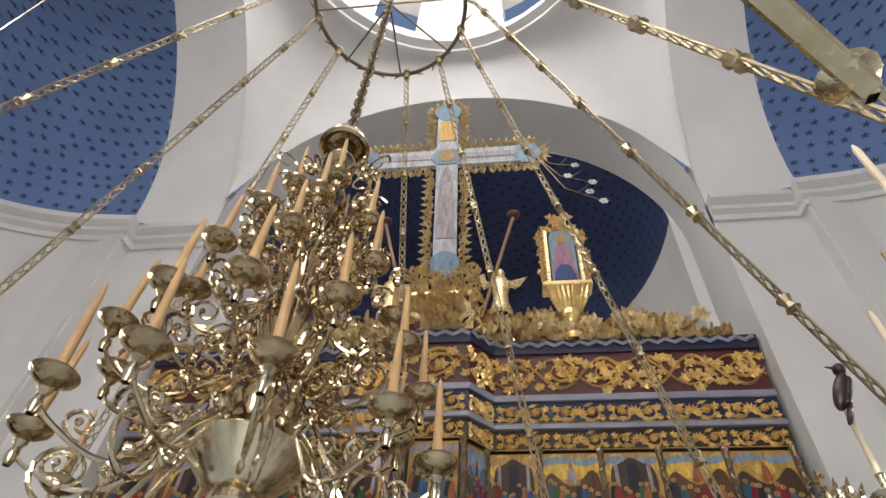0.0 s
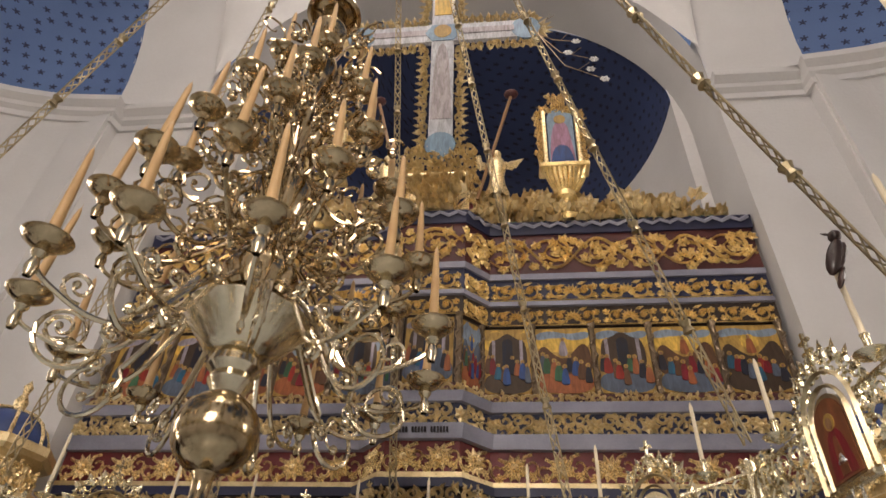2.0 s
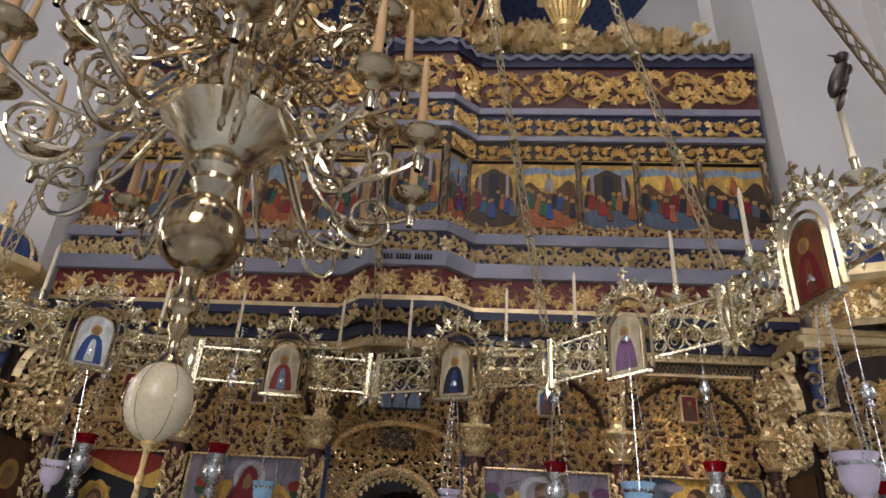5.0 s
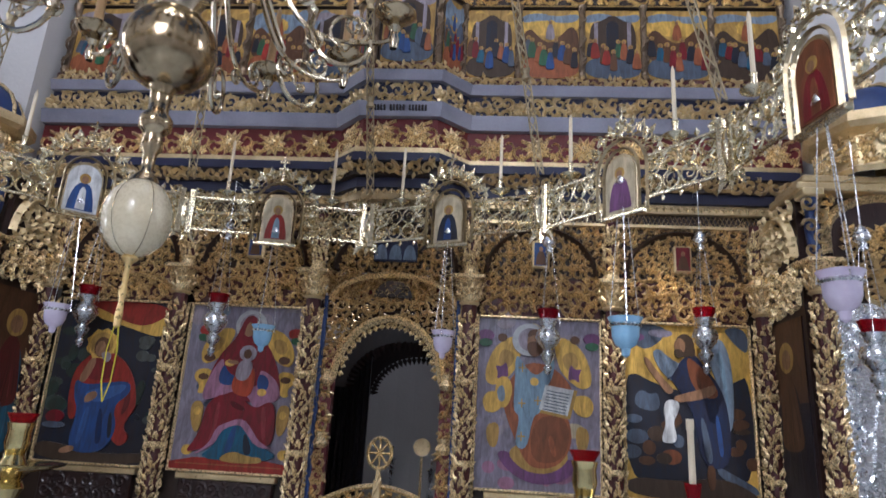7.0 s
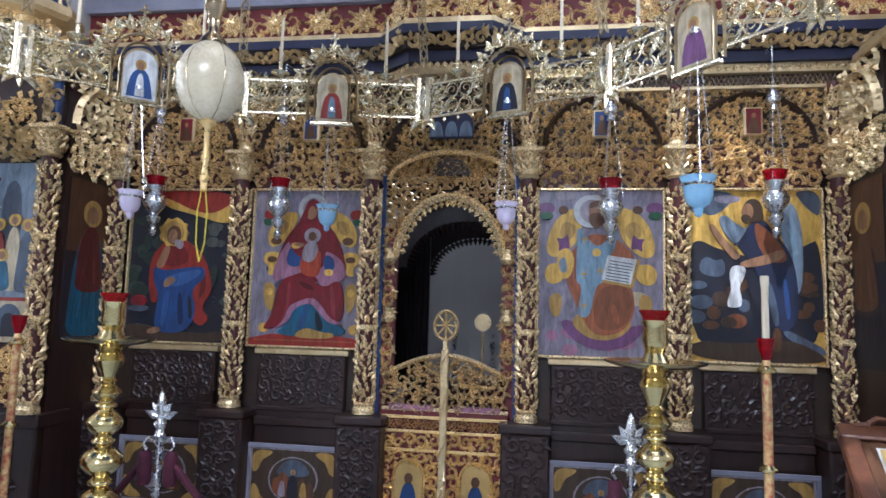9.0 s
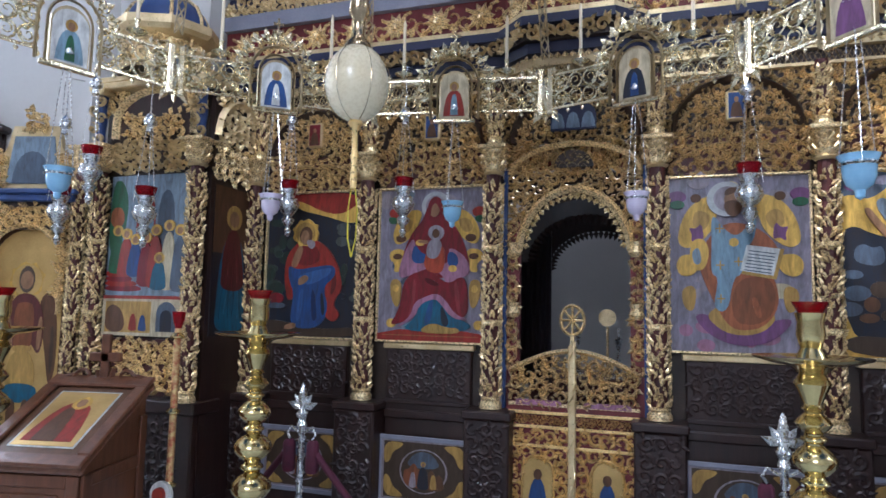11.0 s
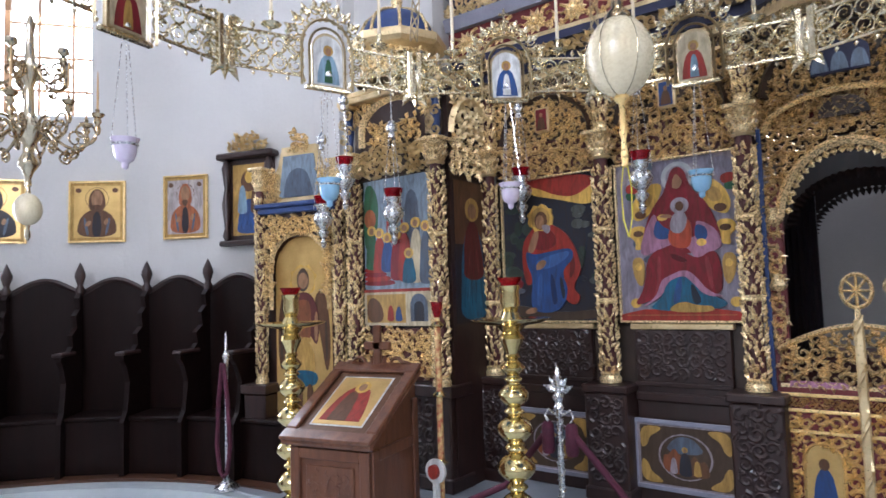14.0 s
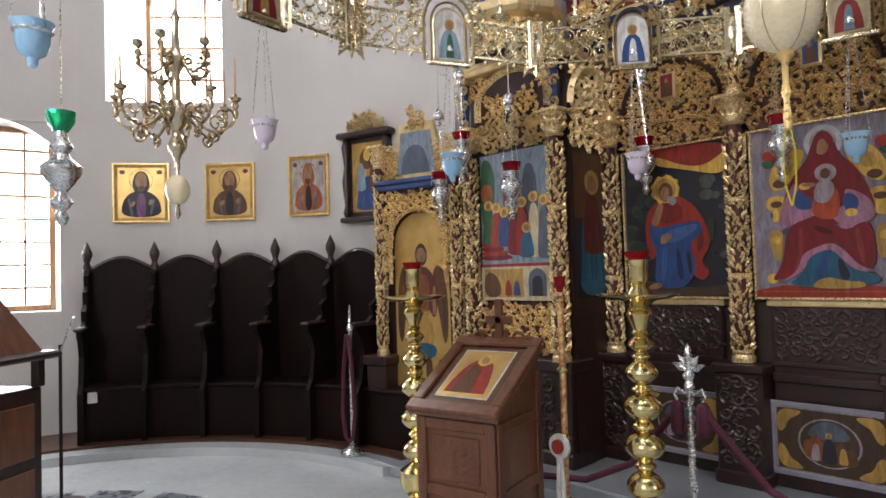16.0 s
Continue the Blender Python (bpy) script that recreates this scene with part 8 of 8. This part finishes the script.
# ---- brass candle stands ----
def candle_stand():
    t = thing("candle_stand", "tall turned brass candle stand with a wide drip tray", "candle stand", None, "brass candle stands")
    prof = [(.17, 0), (.18, .03), (.15, .06), (.06, .10), (.045, .14), (.09, .18), (.12, .26), (.115, .34), (.06, .38), (.04, .40)]
    z = .40
    for r, h in ((.10, .17), (.06, .06), (.105, .17), (.06, .06), (.10, .16), (.055, .05), (.085, .14), (.05, .05)):
        prof += [(.035, z), (r * .7, z + h * .16), (r * .95, z + h * .36), (r, z + h * .5), (r * .95, z + h * .64), (r * .7, z + h * .84), (.035, z + h)]
        z += h
    for r, h in ((.07, .09), (.045, .04)):
        prof += [(.032, z), (r * .8, z + h * .25), (r, z + h * .5), (r * .8, z + h * .75), (.032, z + h)]
        z += h
    prof += [(.034, z), (.045, z + .03), (.07, z + .09), (.06, z + .115), (.05, z + .13), (.08, 1.555), (.12, 1.57)]
    part("stem", Builder().lathe(prof, 24), BRASS_YELLOW, t, "", 40)
    part("tray", Builder().lathe([(.05, 1.555), (.15, 1.57), (.215, 1.592), (.222, 1.602), (.212, 1.600), (.12, 1.59), (0, 1.59)], 36), BRASS_YELLOW, t, "", 40)
    part("socket", Builder().lathe([(.06, 1.595), (.05, 1.62), (.04, 1.64), (.055, 1.70), (.05, 1.76), (.06, 1.80), (.0, 1.80)], 20), BRASS_YELLOW, t, "", 40)
    part("cup", Builder().lathe([(.045, 1.80), (.07, 1.85), (.066, 1.85), (.04, 1.81)], 20), RED_GLASS, t, "dark red glass cup", 40)
    return t


cs = candle_stand()
for i, (x, y, k) in enumerate(((-1.51, 3.545, .905), (1.11, 3.545, .895), (-2.97, 3.22, .90))):
    m = pose(x, y, 0) @ Matrix.Diagonal((1, 1, k, 1))
    if i == 0:
        cs.matrix_basis = m
    else:
        c = copy_thing(cs, pose(x, y, 0))
        c.scale = (1, 1, k)


# ---- tall processional candles in painted holders ----
def torch():
    t = thing("tall_candle", "tall painted candle pole with a red glass cup", "candle stand", None, "tall candles")
    part("foot", Builder().lathe([(.13, 0), (.13, .03), (.03, .07), (.025, .3)], 18), BRASS_YELLOW, t, "", 40)
    part("pole", Builder().lathe([(.015, .3), (.016, .62), (.019, .65), (.019, 1.43), (.015, 1.46)], 14), material("painted_gilt_pole", (0.72, 0.54, 0.24), 0.35, 0.5, (0.42, 0.10, 0.05), 40.0, 0.5, 0.1, 60.0), t, "gilt pole with painted flowers", 40)
    for z in (.62, 1.0, 1.40):
        part("collar", Builder().lathe([(.016, z), (.038, z + .01), (.038, z + .02), (.016, z + .04)], 14), BRASS_YELLOW, t, "", 40)
    part("cup", Builder().lathe([(.016, 1.46), (.03, 1.51), (.036, 1.55), (.031, 1.545), (.012, 1.48)], 16), RED_GLASS, t, "red glass cup", 40)
    return t


tc = torch()
tc.matrix_basis = pose(-1.95, 3.45, 0)
t2 = copy_thing(tc, pose(1.54, 3.45, 0))
part("candle", Builder().lathe([(.015, 1.50), (.014, 1.76), (.017, 1.77), (.017, 1.81), (0, 1.81)], 12), PALE_CANDLE, t2, "thick pale wax candle", 40, pose(0, 0, 0))
ro = part("rosette", Builder().flower(0, .60, -.04, .07, 14, .02).prism(ellipse(0, .60, .068, .068, 22), -.062, -.044), P_WHITE, tc, "white and red ribbon rosette")
part("red_centre", Builder().prism(ellipse(0, .60, .035, .04, 14), -.085, -.06), P_CRIMSON, tc)
for sd in (-1, 1):
    part("ribbon_tail", Builder().prism([(sd * .004, .55), (sd * .026, .54), (sd * .040, .17), (sd * .022, .19), (sd * .008, .16)], -.055 - .004 * sd, -.050 - .004 * sd), P_WHITE, tc)

# ---- icon lectern ----
lec = thing("icon_lectern", "carved walnut lectern with a sloped glazed icon on top", "lectern", pose(-2.24, 2.87, 0, 0, 0, 12), "icon lecterns")
LW, LD, HF, HB = .50, .50, .83, 1.12
v = [(-LW / 2, 0, 0), (LW / 2, 0, 0), (LW / 2, LD, 0), (-LW / 2, LD, 0), (-LW / 2, 0, HF), (LW / 2, 0, HF), (LW / 2, LD, HB), (-LW / 2, LD, HB)]
part("body", Builder().add(v, [(0, 3, 2, 1), (0, 1, 5, 4), (1, 2, 6, 5), (2, 3, 7, 6), (3, 0, 4, 7), (4, 5, 6, 7)]), WARM_WOOD, lec)
b = Builder()
for x0, x1, z0, z1 in ((-.25, -.19, 0, .80), (.19, .25, 0, .80), (-.19, .19, .74, .80), (-.19, .19, .38, .44), (-.19, .19, 0, .08)):
    b.box(x0, x1, -.018, 0, z0, z1, .005)
b.thicket(-.13, .13, .50, .68, -.004, .06, rng, .01)
b.box(-.15, .15, -.012, 0, .47, .71, .004)
b.thicket(-.13, .13, .14, .32, -.004, .06, rng, .01)
b.box(-.15, .15, -.012, 0, .11, .35, .004)
part("front_frame", b, WARM_WOOD, lec, "panelled front with carved squares")
for s in (-1, 1):
    b = Builder()
    x = s * LW / 2
    for y0, y1, z0, z1 in ((0, .06, 0, .8), (LD - .06, LD, 0, 1.0), (.06, LD - .06, .74, .80), (.06, LD - .06, .38, .44), (.06, LD - .06, 0, .08)):
        b.box(min(x, x + s * .016), max(x, x + s * .016), y0, y1, z0, z1, .004)
    part("side_frame", b, WARM_WOOD, lec)
top = part("lid", Builder().box(-.29, .29, -.05, LD * 1.155 + .03, 0, .035, .01), WARM_WOOD, lec, "sloped wooden lid", None, pose(0, 0, HF, math.degrees(math.atan2(HB - HF, LD)), 0, 0))
b = Builder()
for q in ((-.29, .29, -.05, .03), (-.29, .29, .54, .63), (-.29, -.22, .03, .54), (.22, .29, .03, .54)):
    b.box(q[0], q[1], q[2], q[3], .036, .062, .008)
part("lid_frame", b, WARM_WOOD, top)
b = Builder()
b.use(P_BROWN).box(-.215, .215, .04, .53, .036, .042)
b.use(P_WHITE).box(-.17, .17, .08, .50, .042, .044)
b.use(P_GOLD).box(-.16, .16, .09, .49, .042, .046)
b.use(P_CRIMSON).plan([(px * .26, .12 + pz * .36) for px, pz in ROBE], .046, .0475)
b.use(P_BROWN).plan([(-.02 + px * .12, .12 + pz * .30) for px, pz in ROBE], .0475, .0485)
b.use(P_YELLOW).plan(ellipse(.01, .40, .05, .05, 16), .0475, .0485)
b.use(P_SKIN).plan(ellipse(.01, .40, .025, .032, 14), .0485, .0495)
part("icon", b, None, top, "gold icon with a red painted shape")
cr = Builder()
cr.box(-.025, .025, 0, .03, 0, .30, .005)
cr.box(-.09, .09, 0, .03, .15, .20, .005)
for s in (-1, 1):
    cr.spiral(s * .12, .06, .015, .09, 1.5 + s, 1.3, .035, .015, s, True)
    cr.spiral(s * .2, .03, .015, .05, 1.5 + s, 1.2, .03, .015, -s, True)
part("carved_cross", cr, WARM_WOOD, lec, "openwork wooden cross behind the lid", None, pose(0, LD - .01, HB))

copy_thing(lec, pose(2.05, 3.06, 0, 0, 0, -12))


# ---- rope posts ----
def rope_post():
    t = thing("rope_post", "silver rope post with a leafy finial", "post", None, "rope posts")
    part("base", Builder().lathe([(.12, 0), (.12, .02), (.05, .05), (.02, .08)], 20), SILVER, t, "", 40)
    b = Builder().lathe([(.018, .08), (.018, .82), (.03, .84), (.02, .87)], 12)
    b.tube([(.02 * math.cos(i * .8), .02 * math.sin(i * .8), .1 + i * .012) for i in range(60)], .006, 4)
    part("pole", b, SILVER, t, "twisted silver pole", 40)
    fin = part("finial", Builder().lathe([(.02, .87), (.035, .90), (.015, .94), (.028, .99), (.012, 1.06), (.0, 1.08)], 10), SILVER, t, "leaf-shaped silver finial", 40)
    for k in (-1.2, -.6, 0, .6, 1.2):
        part("leaf", Builder().leaf(0, .93, 0, math.pi / 2 + k, .10, .05, .015, True).leaf(0, .93, .001, math.pi / 2 + k, .10, .05, -.015, True), SILVER, fin)
    for s in (-1, 1):
        part("hook", Builder().tube([(s * .02, 0, .80), (s * .07, 0, .83), (s * .09, 0, .79), (s * .07, 0, .76)], .008, 5), SILVER, t)
        part("rope_end", Builder().lathe([(.02, .76), (.035, .74), (.038, .60), (.03, .58), (0, .58)], 12, (s * .075, 0, 0)), ROPE, t, "plum velvet rope end with a silver cap", 40)
    return t


rp = rope_post()
rp.matrix_basis = pose(-1.40, 3.85, .085)
copy_thing(rp, pose(1.05, 3.85, .085))
for pts, label in (([(-1.33, 3.85, .80), (-1.0, 3.85, .45), (-.55, 3.85, .25), (-.1, 3.85, .20), (.4, 3.85, .26), (.75, 3.85, .45), (.98, 3.85, .80)], "plum velvet rope sagging between posts"), ([(-1.47, 3.85, .8), (-1.75, 3.82, .45), (-2.05, 3.78, .30), (-2.35, 3.72, .28)], "plum velvet rope beside the lectern")):
    fine = []
    for i in range(len(pts) - 1):
        for k in range(5):
            fine.append(Vector(pts[i]).lerp(Vector(pts[i + 1]), k / 5))
    ob = part("velvet_rope", Builder().tube(fine + [Vector(pts[-1])], .02, 8), ROPE, None, "", 50)
    tagged(ob, label, "rope", "velvet ropes")
lp = thing("rope_post", "silver rope post hung with looped plum rope", "post", pose(-4.28, 3.62, .085))
part("base", Builder().lathe([(.10, 0), (.10, .02), (.05, .05), (.02, .08)], 20), SILVER, lp, "", 40)
part("pole", Builder().lathe([(.014, .08), (.014, .95), (.022, .97), (.015, 1.0), (.03, 1.06), (.01, 1.1), (.01, 1.2), (0, 1.26)], 10), SILVER, lp, "", 40)
part("rope_loop", Builder().tube([(.01, -.03, 1.0), (.06, -.03, .7), (.09, -.03, .35), (.05, -.03, .14), (0, -.03, .1), (-.05, -.03, .14), (-.09, -.03, .35), (-.06, -.03, .7), (-.01, -.03, 1.0)], .018, 7), ROPE, lp, "plum velvet rope in a loop")


# ---- hanging oil lamps ----
def chain_mesh(length):
    b = Builder()
    n = max(2, int(length / .02))
    for i in range(n):
        z = -length * (i + .5) / n
        w = .0022
        if i % 2:
            b.box(-w, w, -.001, .001, z - .011, z + .011)
        else:
            b.box(-.001, .001, -w, w, z - .011, z + .011)
    return b


def red_lamp(label, cup):
    t = thing("oil_lamp", label, "oil lamp", None, "silver oil lamps")
    part("bowl", Builder().lathe([(.0, -.30), (.012, -.29), (.02, -.26), (.01, -.24), (.03, -.21), (.035, -.19), (.02, -.17), (.05, -.13), (.062, -.10), (.05, -.06), (.03, -.05), (.04, -.02), (.05, .0), (.042, .0), (.03, -.02)], 18), SILVER, t, "embossed silver bowl", 40)
    part("cup", Builder().lathe([(.03, -.02), (.05, .03), (.055, .055), (.048, .055), (.025, -.01)], 18), cup, t, "coloured glass cup", 40)
    part("crown", Builder().lathe([(.0, .50), (.02, .48), (.035, .44), (.03, .42), (.012, .41), (.02, .38), (.0, .37)], 14), SILVER, t, "small silver crown", 40)
    for k in range(3):
        a = 2.1 * k
        part("chain", chain_mesh(.45), SILVER, t, "", None, Matrix.Translation((.015 * math.cos(a), .015 * math.sin(a), .41)) @ (Vector((.04 * math.cos(a), .04 * math.sin(a), -.41))).to_track_quat("-Z", "Y").to_matrix().to_4x4())
    return t


l0 = red_lamp("embossed silver oil lamp with a red glass cup", RED_GLASS)
LAMPS = [(-2.05, 4.65, 2.45), (-1.14, 4.65, 2.43), (1.04, 4.65, 2.42), (2.01, 4.65, 2.47), (-3.25, 4.0, 2.62), (-2.75, 4.0, 2.31), (-3.45, 3.95, 2.33), (2.62, 3.95, 2.30)]
for i, p in enumerate(LAMPS):
    m = pose(*p)
    if i == 0:
        l0.matrix_basis = m
        c = l0
    else:
        c = copy_thing(l0, m)
    k = 1.3
    c.scale = (k, k, k * .9)
    top = (3.30 - p[2]) / k / .9 if abs(p[0]) < 2.3 else (3.36 - p[2]) / k / .9
    reach = (4.78 - p[1]) / k if abs(p[0]) < 2.3 else (4.30 - p[1]) / k
    part("hanger", Builder().tube([(0, 0, .49), (0, 0, top), (0, reach, top + .02)], .004, 4), SILVER, c, "thin hanging wire")


def cup_lamp(glass_mat, word):
    t = thing("glass_lamp", "hanging " + word + " glass oil cup on three chains", "oil lamp", None, "glass oil cups")
    part("cup", Builder().lathe([(.0, -.11), (.015, -.10), (.018, -.075), (.04, -.06), (.052, -.03), (.055, .02), (.068, .045), (.062, .045), (.045, .0), (.0, -.05)], 20), glass_mat, t, "", 40)
    part("ring", Builder().lathe([(.056, .008), (.064, .014), (.056, .022)], 20), SILVER, t, "", 40)
    part("plate", Builder().lathe([(.0, .64), (.02, .63), (.03, .60), (.0, .59)], 12), SILVER, t, "", 40)
    for k in range(3):
        a = 2.1 * k + .4
        part("chain", chain_mesh(.59), SILVER, t, "", None, Matrix.Translation((.01 * math.cos(a), .01 * math.sin(a), .60)) @ (Vector((.055 * math.cos(a), .055 * math.sin(a), -.58))).to_track_quat("-Z", "Y").to_matrix().to_4x4())
    return t


blue, pink = cup_lamp(BLUE_GLASS, "light blue"), cup_lamp(PINK_GLASS, "pale lilac")
seen = set()
for i in range(12):
    a = radians(9.7 + 30 * i)
    if i in (8, 9, 10, 11):
        continue
    src, key = (blue, "b") if i in (1, 3, 5, 7) else (pink, "p")
    k = 1.15 if i == 1 else (.85 if i > 5 else 1.0)
    m = pose(HX + CHR * math.cos(a), HY + CHR * math.sin(a), 2.30 if i == 7 else (2.24 if i == 6 else 2.18))
    if key in seen:
        c = copy_thing(src, m)
    else:
        seen.add(key)
        src.matrix_basis = m
        c = src
    c.scale = (k, k, k)

gl = thing("tall_glass_lamp", "tall clear glass lamp with a green cup", "oil lamp", pose(-3.0, 1.18, 2.1))
part("body", Builder().lathe([(0, -.25), (.015, -.24), (.03, -.21), (.02, -.18), (.05, -.14), (.02, -.10), (.05, -.06), (.085, -.01), (.085, .02), (.04, .06), (.03, .08), (.05, .11), (.03, .15), (.025, .18)], 22), SILVER, gl, "ribbed mirrored glass body", 40)
part("cup", Builder().lathe([(.03, .18), (.055, .22), (.06, .27), (.052, .27), (.02, .19)], 20), GREEN_GLASS, gl, "green glass cup", 40)
part("cord", Builder().tube([(0, 0, .25), (0, .0, 9.24)], .004, 4), SILVER, gl)

# ---- small brass chandelier in the conch ----
sc = thing("small_chandelier", "small brass chandelier with candles and a pale egg", "chandelier", pose(-3.32, 1.82, .30) @ Matrix.Diagonal((.88, .88, .88, 1)))
part("stem", Builder().lathe([(.0, 2.16), (.02, 2.18), (.015, 2.22), (.03, 2.26), (.055, 2.30), (.055, 2.33), (.03, 2.37), (.03, 2.42), (.07, 2.47), (.09, 2.52), (.05, 2.57), (.03, 2.62), (.025, 2.78), (.05, 2.83), (.06, 2.88), (.03, 2.93), (.02, 3.1), (.03, 3.14), (.01, 3.2)], 18), SCROLL, sc, "", 40)
part("cord", Builder().tube([(0, 0, 3.18), (0, 0, 12.3)], .006, 5), SCROLL, sc)
ab = arm_mesh(.36, .10, .09)
ab.mats = [BRASS]
am = ab.mesh("arm", 40)
ab2 = arm_mesh(.22, .08, .06)
ab2.mats = [BRASS]
am2 = ab2.mesh("arm", 40)
for i in range(8):
    arm = part("arm", am, None, sc, "", None, Matrix.Translation((0, 0, 2.50)) @ Matrix.Rotation(math.pi / 4 * i + .2, 4, "Z"))
    part("drip_pan", PAN_MESH, None, arm, "", None, pose(.36, 0, .10) @ Matrix.Diagonal((.55, .55, .8, 1)))
    part("candle", WAX_MESH, None, arm, "slim wax candle", None, pose(.36, 0, .14) @ Matrix.Diagonal((.45, .45, .8, 1)))
for i in range(5):
    arm = part("arm", am2, None, sc, "", None, Matrix.Translation((0, 0, 2.84)) @ Matrix.Rotation(1.256 * i + .5, 4, "Z"))
    part("flower", Builder().lathe([(.0, 0), (.035, .03), (.03, .06), (0, .05)], 10), SCROLL, arm, "", 40, pose(.22, 0, .08))
part("egg", Builder().ball(0, 0, 2.04, .075, .075, .095, 20, 14), EGG, sc, "pale egg in a gilt mount", 60)
part("mount", Builder().lathe([(.01, 2.17), (.02, 2.10), (.025, 2.085)], 12).lathe([(.02, 1.96), (.01, 1.93), (.018, 1.88), (0, 1.85)], 12), SCROLL, sc, "", 40)

# ---- reading desk and music stand by the north window ----
rd = thing("reading_desk", "tall dark wooden reading desk with a sloped book rest", "lectern", pose(-4.76, 1.02, 0, 0, 0, 35))
b = Builder().box(-.30, .30, -.30, .30, 0, .92, .015).box(-.34, .34, -.34, .34, 0, .10, .015).box(-.38, .38, -.38, .38, 1.10, 1.15, .015)
for x in (-.28, .28):
    for y in (-.28, .28):
        b.box(x - .03, x + .03, y - .03, y + .03, .92, 1.10, .005)
part("body", b, DARK_WOOD, rd)
b = Builder()
for s in range(4):
    m = Matrix.Rotation(math.pi / 2 * s, 4, "Z")
    q = Builder().box(-.22, .22, -.315, -.30, .15, .40, .006).box(-.22, .22, -.315, -.30, .47, .82, .006)
    b.add([m @ Vector(p) for p in q.v], q.f)
part("panel_work", b, WARM_WOOD, rd)
part("book_rest", Builder().add([(-.3, -.3, 1.15), (.3, -.3, 1.15), (.3, .3, 1.15), (-.3, .3, 1.15), (-.1, -.1, 1.58), (.1, -.1, 1.58), (.1, .1, 1.58), (-.1, .1, 1.58)], [(0, 3, 2, 1), (0, 1, 5, 4), (1, 2, 6, 5), (2, 3, 7, 6), (3, 0, 4, 7), (4, 5, 6, 7)]), WARM_WOOD, rd, "four-sided sloped book rest")
part("finial", Builder().lathe([(.06, 1.58), (.03, 1.62), (.09, 1.66), (.07, 1.74), (.03, 1.78), (0, 1.80)], 14), DARK_WOOD, rd, "", 40)
bk = part("book", Builder().box(-.12, .12, -.02, .0, 0, .22, .004), paint(0.03, 0.04, 0.08), None, "", None, pose(-4.76, 1.02, 1.165, 0, 0, 35) @ pose(.0, -.295, 0, -24, 0, 0))
tagged(bk, "dark blue book leaning on the reading desk", "book")
ms = thing("music_stand", "thin black metal music stand on a round foot", "stand", pose(-5.05, 1.62, 0))
part("foot", Builder().lathe([(.16, 0), (.16, .015), (.02, .03)], 20), P_DARK, ms)
part("pole", Builder().lathe([(.012, .03), (.012, 1.15)], 8), P_DARK, ms)
part("arm", Builder().tube([(0, 0, 1.1), (.16, .05, 1.35)], .008, 5), SILVER, ms)
